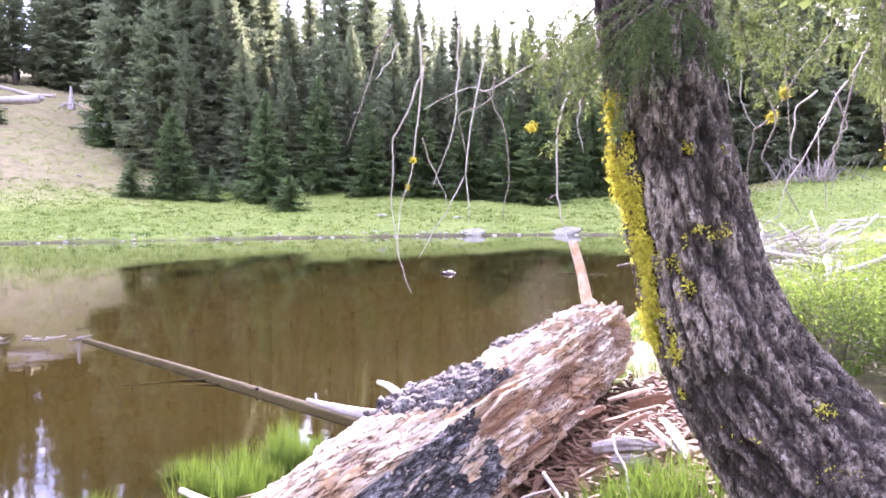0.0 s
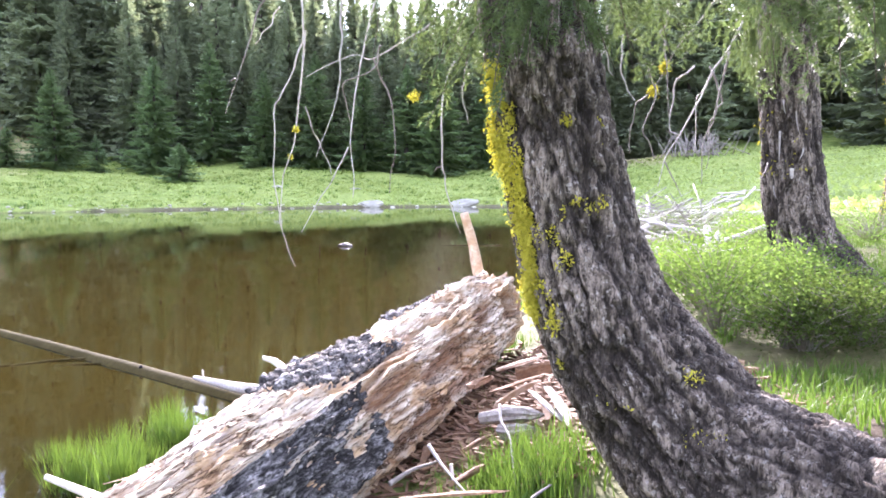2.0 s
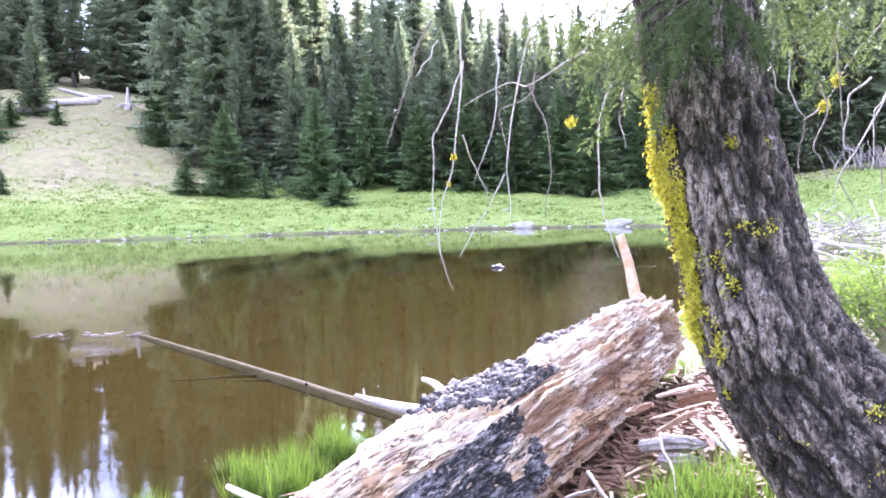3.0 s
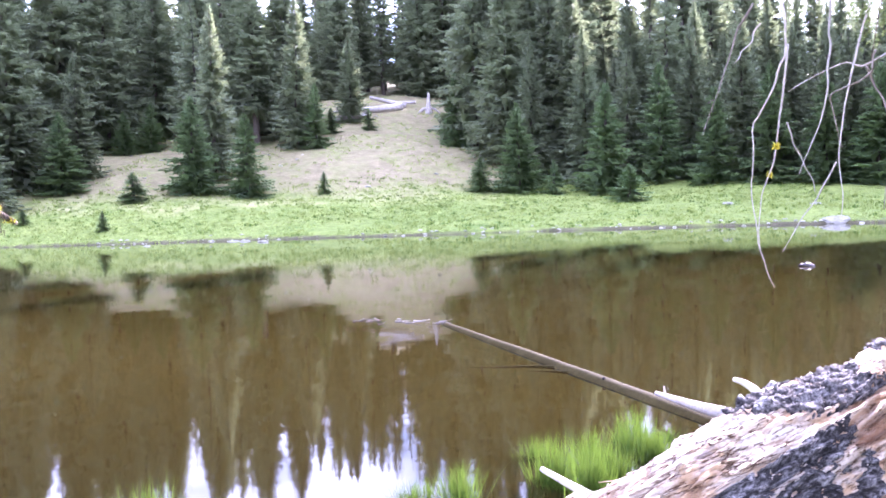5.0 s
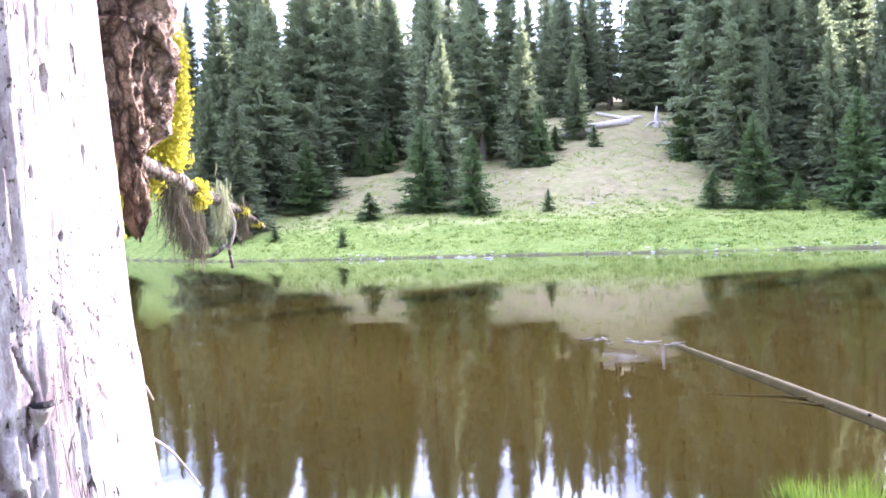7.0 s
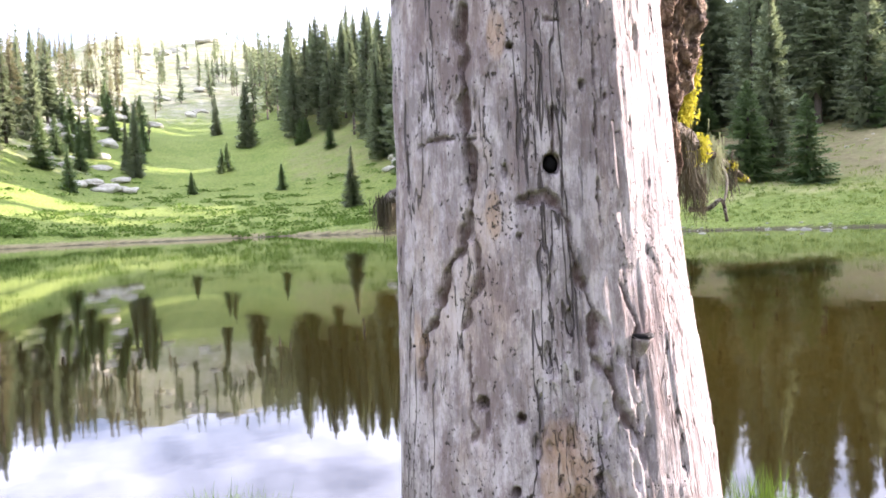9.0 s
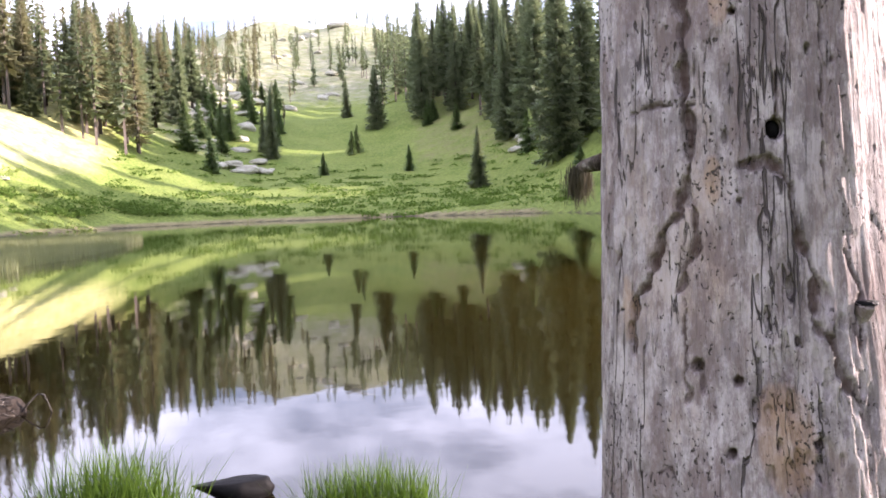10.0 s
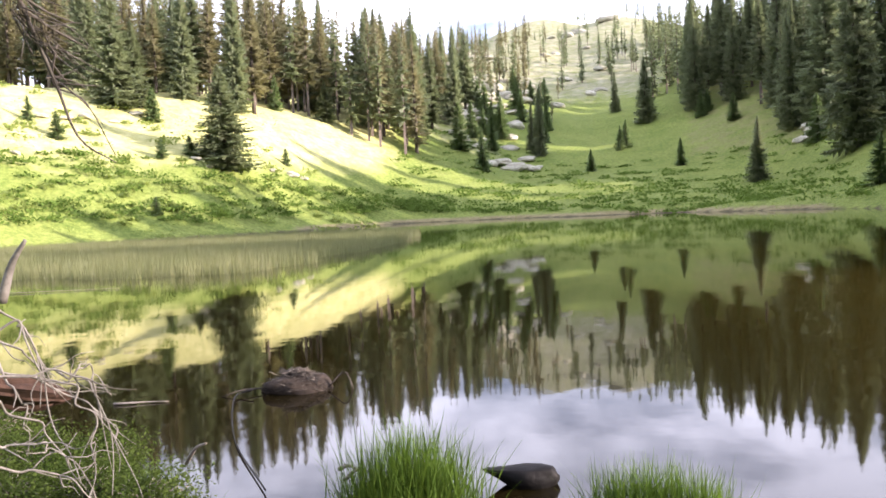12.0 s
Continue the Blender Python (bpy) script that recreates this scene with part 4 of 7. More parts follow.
def far_woods():
    """The woods farther off, and round behind, as one mass of small crowns."""
    shapes = [conifer_crown(rng, 20, 3.1, c, 1.2, 6, 2, 0.3, 0.45, 0.6) for c in (0.08, 0.15, 0.25, 0.3)]
    chunks, sunlit_chunks, stems = [], [], []
    # the row from 50 to 60 degrees is added to shade the valley floor
    for az0, az1, r0, r1, count, h0, h1 in [(-60, 20, 92, 150, 260, 14, 26), (20, 34, 104, 150, 24, 14, 26), (34, 52, 102, 150, 44, 14, 26), (50, 60, 140, 185, 26, 16, 24), (62, 66, 150, 200, 24, 16, 26), (90, 125, 130, 190, 170, 17, 26), (64, 74, 215, 330, 90, 14, 24), (74, 78.5, 250, 420, 36, 7, 15), (78, 83, 260, 420, 26, 5, 13), (82, 92, 205, 380, 150, 6, 18), (79, 90, 185, 300, 60, 6, 13), (72, 80, 260, 420, 40, 6, 14), (125, 300, 55, 120, 80, 14, 24)]:
        for _ in range(count):
            az, R = rng.uniform(az0, az1), math.sqrt(rng.uniform(r0**2, r1**2))
            p = polar(az, R)
            H = min(rng.uniform(h0, h1), 1.5 + R * math.tan(radians(top_limit((az + 180) % 360 - 180) - rng.uniform(0, 2))) - p.z + (4 if az > 125 or az < -24 else 0))
            if H < 4:
                continue
            v, f = shapes[int(rng.integers(4))]
            s, a = H / 20, rng.uniform(0, 6.28)
            c, d = math.cos(a) * s, math.sin(a) * s
            w = v @ np.array([[c, d, 0], [-d, c, 0], [0, 0, s]]) + np.array([p.x, p.y, p.z])
            (sunlit_chunks if 80 < az < 126 and rng.uniform() < 0.6 else chunks).append((w, f))
            q = 0.18 * s + 0.04
            t = np.array([(-q, -q, -1), (q, -q, -1), (0, q, -1), (0, 0, H)]) + np.array([p.x, p.y, p.z])
            stems.append((t, np.array([(0, 1, 3), (1, 2, 3), (2, 0, 3)])))
    root = empty("far_woods")
    tagged(root, "dark conifer woods covering the hills behind the pond", "woods", kind="stuff")
    tagged(part("crowns", merge(chunks), NEEDLES_HAZY, root, smooth=False), kind="stuff")
    tagged(part("crowns", merge(sunlit_chunks), NEEDLES_SUNLIT, root, "brownish-olive crowns", smooth=False), kind="stuff")
    tagged(part("trunks", merge(stems), TRUNK_FAR, root, smooth=False), kind="stuff")


far_woods()


# ---- near trunks ----
def bark_relief(freq=42.0, depth=0.02, seed=1, tall=0.30):
    """Bark in ragged upright flakes parted by furrows; keeps the furrow shade and tone of each point."""
    def f(th, s, r):
        q = np.stack([np.cos(th) * r, np.sin(th) * r, s * tall], -1)
        flake = np.clip((fbm(q * freq, 4, seed, 0.6) - 0.43) / 0.08, 0, 1)
        ridge = np.clip(np.abs(2 * fbm(q * np.array([1, 1, 0.7]) * freq * 0.36, 3, seed + 5, 0.6) - 1) * 5.5, 0, 1)
        fine = fbm(q * np.array([1, 1, 1.6]) * freq * 2.1, 3, seed + 9) - 0.5
        big = fbm(np.stack([np.cos(th) * r, np.sin(th) * r, s * 0.4], -1) * 5, 2, seed + 20) - 0.5
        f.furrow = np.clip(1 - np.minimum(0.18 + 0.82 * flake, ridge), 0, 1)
        f.tone = np.clip(1.9 * (fbm(q * freq * 0.8, 3, seed + 13) - 0.5) + 1.6 * fine + 0.42, 0, 1)
        return depth * (0.55 * flake + 0.75 * ridge - 0.9 + 1.1 * fine) + 0.14 * r * big
    return f


def bark_mesh(name, points, radii, around, along, relief, mat):
    """A barked stem with the furrow and tone of its scales: (mesh, verts)."""
    v, f, _, _ = tube(points, radii, around, along, relief)
    me = raw_mesh(name, v, f, mat)
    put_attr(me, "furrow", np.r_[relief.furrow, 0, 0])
    put_attr(me, "tone", np.r_[relief.tone, 0.5, 0.5])
    return me, v


def lichen_patch(rng, surface, count, size, spread=0.02):
    """Bushy yellow lichen on points of a surface."""
    pick = surface[rng.integers(len(surface), size=count)] + rng.normal(0, spread * 0.5, (count, 3))
    pick[:, 2] -= np.abs(rng.normal(0, spread * 0.7, count))
    return leaves(rng, pick, size, 1.4)


def spray(rng, base, tip, width, needles=0.02, droop=0.2):
    """A flat bough of fir needles from base to tip: needles on a main twig and side twigs."""
    base, tip = np.asarray(base, float), np.asarray(tip, float)
    d = tip - base
    L = np.linalg.norm(d)
    d /= L
    side = np.cross(d, [0, 0, 1.0])
    side /= np.linalg.norm(side)
    pos, ways = [], []
    for k in range(int(22 * L / 0.3) + 6):
        s = rng.uniform(0.02, 1)
        sg = rng.choice([-1, 1])
        w = width * (1.05 - s) * rng.uniform(0.6, 1.1) + 0.03
        way = side * sg * 0.8 + d * 0.6 + np.array([0, 0, rng.normal(-0.15, 0.15)])
        way /= np.linalg.norm(way)
        o = base + d * L * s - np.array([0, 0, droop * L * s * s])
        m = int(w / 0.0035)
        t = rng.uniform(0, 1, m)
        pos.append(o + way * (w * t)[:, None] - np.array([0, 0, 0.25]) * (w * t * t)[:, None])
        ways.append(np.repeat(way[None], m, 0))
    pos, ways = np.concatenate(pos), np.concatenate(ways)
    n = len(pos)
    q = rng.normal(size=(n, 3))
    q[:, 2] *= 0.55
    q -= ways * (q * ways).sum(1)[:, None]
    q /= np.linalg.norm(q, axis=1)[:, None]
    e = np.cross(q, ways) * 0.0019
    tipv = pos + (q * 0.8 + ways * 0.55) * (needles * rng.uniform(0.7, 1.2, n))[:, None]
    v = np.stack([pos - e, pos + e, tipv], 1).reshape(-1, 3)
    return v, np.arange(3 * n).reshape(-1, 3)


def leaning_tree():
    root = empty("leaning_fir_tree", (1.2, 1.8, 0.6))
    tagged(root, "leaning fir with furrowed grey bark, yellow lichen and dead lower branches", "tree", "old firs on the bank")
    off = np.array([1.2, 1.8, 0.6])
    pts = np.array([(1.43, 1.74, 0.26), (1.26, 1.84, 0.47), (1.085, 1.98, 0.685), (0.95, 2.093, 0.86), (0.832, 2.168, 1.028), (0.754, 2.218, 1.193), (0.701, 2.255, 1.381), (0.637, 2.269, 1.696), (0.595, 2.252, 1.908), (0.561, 2.208, 2.134), (0.52, 2.2, 3.1), (0.45, 2.25, 4.6), (0.4, 2.3, 7.0), (0.4, 2.3, 10.5)]) - off
    AR, AL = 240, 640
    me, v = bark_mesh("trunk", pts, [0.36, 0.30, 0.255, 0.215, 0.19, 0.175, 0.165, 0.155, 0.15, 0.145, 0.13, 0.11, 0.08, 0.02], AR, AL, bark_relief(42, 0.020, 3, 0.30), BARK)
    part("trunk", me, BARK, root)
    for pth, r0, r1 in [([(1.01, 2.05, 0.77), (1.15, 1.854, 0.765), (1.25, 1.662, 0.755), (1.34, 1.468, 0.75), (2.6, 1.3, 0.45)], 0.22, 0.10), ([(1.10, 2.172, 0.80), (1.291, 2.111, 0.745), (1.417, 1.962, 0.73), (1.549, 1.795, 0.735)], 0.13, 0.05), ([(1.3, 1.7, 0.5), (1.5, 1.4, 0.62), (1.7, 1.1, 0.5)], 0.15, 0.06)]:
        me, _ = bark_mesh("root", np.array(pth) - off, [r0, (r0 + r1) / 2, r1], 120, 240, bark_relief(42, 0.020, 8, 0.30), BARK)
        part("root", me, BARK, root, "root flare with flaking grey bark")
    r2 = np.random.default_rng(5)
    # lichen down the side that faces the water
    body = v[:-2]
    axis = spline(pts, AL)
    near = np.repeat(axis, AR, 0)
    outw = body - near
    outw /= np.linalg.norm(outw, axis=1)[:, None]
    face = outw @ np.array([-0.96, -0.28, 0.0])
    zz = body[:, 2] + off[2]
    for z0, z1, lim, cnt, sz in [(1.62, 1.84, 0.925, 3600, 0.006), (1.42, 1.64, 0.915, 4600, 0.006), (1.24, 1.44, 0.89, 4600, 0.006), (1.14, 1.26, 0.92, 2000, 0.006), (0.98, 1.12, 0.955, 700, 0.005), (0.86, 0.98, 0.955, 700, 0.005)]:
        sel = body[(zz > z0) & (zz < z1) & (face > lim) & (fbm(body * np.array([20, 20, 9]), 3, 77) > 0.53)]
        if len(sel):
            part("lichen", lichen_patch(r2, sel, cnt, sz), LICHEN, root, "shaggy yellow-green lichen", smooth=False)
    front = outw @ np.array([-0.35, -0.94, 0.0])
    for z0, cnt, thr in [(1.58, 130, 0.71), (1.44, 200, 0.70), (1.30, 260, 0.70), (1.16, 140, 0.71), (1.02, 160, 0.70), (0.88, 160, 0.70)]:
        sel = body[(zz > z0) & (zz < z0 + 0.14) & (front > 0.55) & (fbm(body * 14, 2, 55) > thr)]
        if len(sel):
            part("lichen", lichen_patch(r2, sel, cnt, 0.0055, 0.008), LICHEN, root, smooth=False)
    # boughs with needles round the top of what is seen
    for a, b, w in [((0.523, 1.93, 2.017), (0.268, 2.127, 1.749), 0.13), ((0.526, 1.886, 1.981), (0.417, 1.952, 1.753), 0.12), ((0.519, 2.027, 2.055), (0.331, 2.295, 1.936), 0.16), ((0.473, 1.945, 2.006), (0.406, 2.09, 1.874), 0.13), ((0.548, 1.871, 2.016), (0.458, 1.93, 1.848), 0.13), ((0.584, 1.861, 2.015), (0.52, 1.909, 1.885), 0.12),
                    ((0.524, 1.933, 2.006), (0.698, 1.913, 1.867), 0.14), ((0.55, 1.876, 1.993), (0.627, 1.884, 1.859), 0.11), ((0.69, 2.283, 2.131), (1.009, 2.542, 1.936), 0.18), ((0.729, 2.364, 2.185), (1.201, 2.554, 2.033), 0.2),
                    ((1.077, 2.645, 2.316), (1.528, 2.749, 1.927), 0.2), ((1.046, 2.347, 2.229), (1.351, 2.153, 1.918), 0.22), ((0.991, 2.045, 2.181), (1.319, 1.947, 1.84), 0.22), ((1.113, 1.987, 2.171), (1.343, 1.808, 1.833), 0.22), ((1.024, 1.705, 2.091), (1.214, 1.53, 1.808), 0.2),
                    ((0.232, 2.655, 2.204), (0.167, 2.799, 2.039), 0.12), ((0.444, 2.64, 2.177), (0.335, 2.793, 2.008), 0.14),
                    ((0.414, 2.444, 2.143), (0.246, 2.606, 1.955), 0.16), ((0.462, 2.338, 2.118), (0.323, 2.508, 1.891), 0.16), ((0.49, 2.235, 2.093), (0.387, 2.355, 1.839), 0.15), ((0.347, 2.737, 2.249), (0.228, 2.89, 2.078), 0.15), ((0.484, 1.936, 2.03), (0.426, 2.044, 1.819), 0.13), ((0.499, 1.833, 2.004), (0.484, 1.926, 1.836), 0.12), ((0.706, 2.077, 2.078), (0.838, 2.179, 1.904), 0.15), ((0.918, 2.414, 2.176), (1.126, 2.599, 1.967), 0.18),
                    ((1.133, 2.204, 2.193), (1.261, 2.327, 1.878), 0.16), ((1.084, 2.014, 2.136), (1.221, 2.126, 1.833), 0.16), ((1.092, 1.894, 2.128), (1.245, 2.0, 1.803), 0.17), ((1.179, 1.846, 2.119), (1.246, 1.88, 1.801), 0.18), ((1.131, 1.646, 2.068), (1.192, 1.674, 1.795), 0.17), ((1.184, 1.612, 2.06), (1.257, 1.632, 1.767), 0.17), ((1.192, 1.489, 2.023), (1.268, 1.499, 1.739), 0.18)]:
        bough = part("bough", spray(r2, np.array(a) - off, np.array(b) - off, w), NEEDLES_NEAR, root, "fir bough with short green needles", smooth=False)
        tw, tf, _, _ = tube([np.array(a) - off, (np.array(a) + np.array(b)) / 2 - off + (0, 0, 0.02), np.array(b) - off - (0, 0, 0.1)], [0.0035, 0.001], 5, 8)
        tt = part("twig", (tw, tf), BARK, bough)
    def crooked(p):
        """A path with small kinks, as dead twigs have."""
        u = np.linspace(0, len(p) - 1, 3 * len(p) - 2)
        q = np.stack([np.interp(u, np.arange(len(p)), p[:, k]) for k in range(3)], -1)
        return q + r2.normal(0, 0.0032, q.shape)

    # dead branches that hang before the water
    hang = [
        [(-0.185, 3.159, 2.234), (-0.237, 3.172, 2.154), (-0.289, 3.195, 1.994), (-0.38, 3.21, 1.767)], [(-0.164, 3.177, 2.159), (-0.214, 3.189, 2.078), (-0.256, 3.193, 2.032)], [(-0.332, 3.203, 1.896), (-0.348, 3.183, 1.883)],
        [(-0.085, 3.168, 2.221), (-0.077, 3.203, 2.044), (-0.133, 3.221, 1.899), (-0.195, 3.228, 1.789), (-0.202, 3.239, 1.561), (-0.184, 3.236, 1.346), (-0.126, 3.227, 1.183)], [(-0.072, 3.197, 2.084), (-0.097, 3.228, 1.859), (-0.116, 3.239, 1.722), (-0.164, 3.242, 1.54), (-0.18, 3.235, 1.324)],
        [(0.068, 3.073, 2.206), (0.063, 3.107, 2.033), (0.051, 3.132, 1.852), (0.013, 3.142, 1.739), (-0.036, 3.147, 1.607)], [(0.191, 3.077, 2.173), (0.138, 3.112, 1.996), (0.107, 3.134, 1.833), (0.087, 3.146, 1.667), (0.104, 3.149, 1.446)], [(0.085, 3.147, 1.642), (0.011, 3.15, 1.509), (-0.099, 3.14, 1.326)],
        [(0.187, 3.313, 1.996), (0.242, 3.325, 1.878), (0.277, 3.338, 1.702), (0.247, 3.344, 1.465)], [(0.509, 2.942, 2.177), (0.364, 3.085, 2.07), (0.183, 3.214, 1.981), (0.098, 3.214, 1.993), (-0.071, 3.223, 1.912)], [(0.453, 2.893, 1.934), (0.411, 2.915, 1.799), (0.413, 2.928, 1.562), (0.434, 2.925, 1.452), (0.473, 2.914, 1.332)],
        [(0.413, 2.928, 1.572), (0.382, 2.932, 1.546)], [(0.494, 2.889, 1.915), (0.481, 2.901, 1.838), (0.503, 2.909, 1.714)], [(0.2, 3.106, 2.017), (0.192, 3.119, 1.937), (0.066, 3.13, 1.873), (0.096, 3.195, 1.691)], [(-0.083, 3.235, 1.797), (-0.033, 3.295, 1.673), (0.02, 3.3, 1.542)],
    ]
    for h in hang:
        thick = 0.0048 if len(h) > 3 else 0.0035
        part("dead_branch", sticks([(crooked(np.array(h) - off), thick, 0.0015)], 6, 30), BLEACHED if len(h) % 2 else TWIG, root, "bare drooping dead branch")
    right = [
        [(1.569, 3.113, 2.283), (1.486, 3.18, 2.162), (1.379, 3.255, 2.002), (1.325, 3.294, 1.868)], [(1.324, 3.293, 1.879), (1.267, 3.321, 1.823), (1.248, 3.338, 1.671), (1.254, 3.338, 1.624)], [(1.474, 3.218, 1.978), (1.407, 3.257, 1.901), (1.397, 3.278, 1.717), (1.43, 3.266, 1.687), (1.449, 3.256, 1.722)],
        [(1.67, 3.206, 2.152), (1.59, 3.279, 1.954), (1.499, 3.342, 1.746), (1.419, 3.383, 1.591), (1.4, 3.391, 1.482)], [(1.419, 3.383, 1.591), (1.488, 3.354, 1.446)], [(1.632, 3.245, 2.043), (1.601, 3.291, 1.792), (1.563, 3.318, 1.651), (1.564, 3.32, 1.495)], [(1.632, 3.369, 1.966), (1.576, 3.407, 1.861), (1.577, 3.422, 1.63)],
        [(1.26, 3.197, 1.98), (1.309, 3.192, 1.869), (1.265, 3.223, 1.712), (1.312, 3.21, 1.598)], [(1.325, 3.137, 2.17), (1.309, 3.16, 2.086), (1.332, 3.169, 1.978), (1.357, 3.184, 1.757)], [(0.864, 2.479, 1.981), (0.858, 2.491, 1.923), (0.887, 2.494, 1.834)], [(1.038, 2.84, 2.023), (1.037, 2.859, 1.907), (1.091, 2.854, 1.789)], [(0.939, 2.669, 1.972), (0.891, 2.696, 1.901), (0.866, 2.708, 1.864)],
        [(1.609, 3.376, 1.991), (1.672, 3.363, 1.847), (1.625, 3.394, 1.752), (1.623, 3.403, 1.557)],
    ]
    for h in right:
        part("dead_branch", sticks([(crooked(np.array(h) - off), 0.0048 if len(h) > 3 else 0.0034, 0.0015)], 6, 30), BLEACHED if len(h) % 2 else TWIG, root, "bare crooked dead branch")
    for c, n, q in [((1.367, 3.265, 1.969), 200, 0.010), ((1.331, 3.291, 1.877), 200, 0.010), ((-0.116, 3.239, 1.714), 70, 0.005), ((-0.138, 3.243, 1.607), 40, 0.004), ((0.282, 2.577, 1.772), 60, 0.008)]:
        part("lichen", leaves(r2, np.array(c) - off + r2.normal(0, q, (n * 3, 3)), 0.0045, 1), LICHEN, root, "tuft of yellow lichen", smooth=False)
    # beard lichen at the ends of the boughs
    for c in ((1.154, 2.152, 1.895), (1.201, 2.124, 1.908), (1.144, 1.575, 1.847), (1.179, 1.552, 1.833)):
        q = r2.normal(0, 1, (420, 3)) * np.array([0.014, 0.014, 0.045]) + np.array(c) - off
        part("hanging_lichen", blades(r2, q, -0.06, 0.0012, 0.35, 2), NEEDLES_NEAR, root, "hanging grey-green beard lichen", smooth=False)
    cv, cf = conifer_crown(r2, 10.5, 1.9, 0.36, 0.3, 9, 6)
    part("crown", (cv + np.array([0.4, 2.3, 0]) - off, cf), NEEDLES_HAZY, root, smooth=False)


leaning_tree()


def bank_tree(name, pts, radii, label, top, clear, R, depth=0.03, around=150, along=380, seed=4, lichen=()):
    """An old fir on the bank: a bent foot, a furrowed trunk and a crown."""
    pts = [np.array(p, float) for p in pts]
    root = empty(name, tuple(pts[0]))
    tagged(root, label, "tree", "old firs on the bank")
    loc = [p - pts[0] for p in pts] + [np.array([pts[-1][0] - pts[0][0], pts[-1][1] - pts[0][1], top * 0.5]), np.array([pts[-1][0] - pts[0][0], pts[-1][1] - pts[0][1], top])]
    me, v = bark_mesh("trunk", loc, list(radii) + [radii[-1] * 0.6, 0.03], around, along, bark_relief(30, depth * 0.7, seed), BARK)
    part("trunk", me, BARK, root)
    r2 = np.random.default_rng(seed)
    axis = np.repeat(spline(loc, along), around, 0)
    out = v[:-2] - axis
    out /= np.linalg.norm(out, axis=1)[:, None]
    for way, z0, z1, lim, cnt, sz in lichen:
        sel = v[:-2][(out @ np.array(way) > lim) & (v[:-2, 2] > z0) & (v[:-2, 2] < z1) & (fbm(v[:-2] * 7, 2, 7) > 0.5)]
        if len(sel):
            part("lichen", lichen_patch(r2, sel, cnt, sz, 0.03), LICHEN, root, "patches of yellow lichen", smooth=False)
    cv, cf = conifer_crown(r2, top, R, clear, 0.34, 11, 11, 0.3, 0.45, 0.17)
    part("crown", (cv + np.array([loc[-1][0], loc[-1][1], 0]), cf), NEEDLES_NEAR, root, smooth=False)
    return root, v, out


t2, t2v, t2o = bank_tree("bent_fir_tree", [(3.62, 4.72, 0.35), (3.404, 4.946, 0.603), (3.262, 5.081, 0.856), (3.124, 5.198, 1.196), (3.069, 5.234, 1.776), (3.008, 5.209, 2.342), (2.98, 5.2, 3.4)], [0.42, 0.33, 0.245, 0.20, 0.185, 0.18, 0.17], "fir with a bent foot, dark furrowed bark and peeling pale flakes", 12, 0.36, 2.2, 0.03, 150, 380, 14, [((-0.8, -0.6, 0), 1.2, 1.6, 0.6, 120, 0.012)])
r3 = np.random.default_rng(31)
for (px, py, pz), hh in [((2.92, 5.109, 1.825), 0.2), ((2.862, 5.15, 1.619), 0.24), ((2.987, 5.038, 1.951), 0.18), ((3.037, 5.023, 1.711), 0.16), ((2.915, 5.072, 2.026), 0.12), ((2.888, 5.113, 1.468), 0.1), ((2.983, 5.059, 1.581), 0.12)]:
    flake = blades(r3, np.array([(px, py, pz)]) - np.array(t2.location), -hh, 0.026, 0.5, 4)
    part("bark_flake", (flake[0], flake[1]), BLEACHED, t2, "loose pale flake of bark")
bank_tree("old_fir_tree", [(6.95, 8.6, 0.9), (6.9, 8.67, 1.6), (6.859, 8.685, 1.974), (6.732, 8.677, 2.951), (6.6, 8.75, 5.0)], [0.72, 0.52, 0.46, 0.44, 0.40], "stout old fir with yellow lichen down its bark", 16, 0.17, 3.0, 0.05, 150, 300, 19, [((-0.9, -0.4, 0), 0.2, 3.2, 0.25, 5200, 0.013)])
bank_tree("fir_tree", [(2.42, 2.66, 0.4), (2.288, 2.73, 0.618), (2.333, 2.774, 0.912), (2.365, 2.8, 1.235), (2.5, 2.8, 3.0)], [0.30, 0.20, 0.15, 0.14, 0.13], "fir with rough grey bark at the edge of the grass", 10, 0.4, 1.8, 0.02, 150, 380, 23)


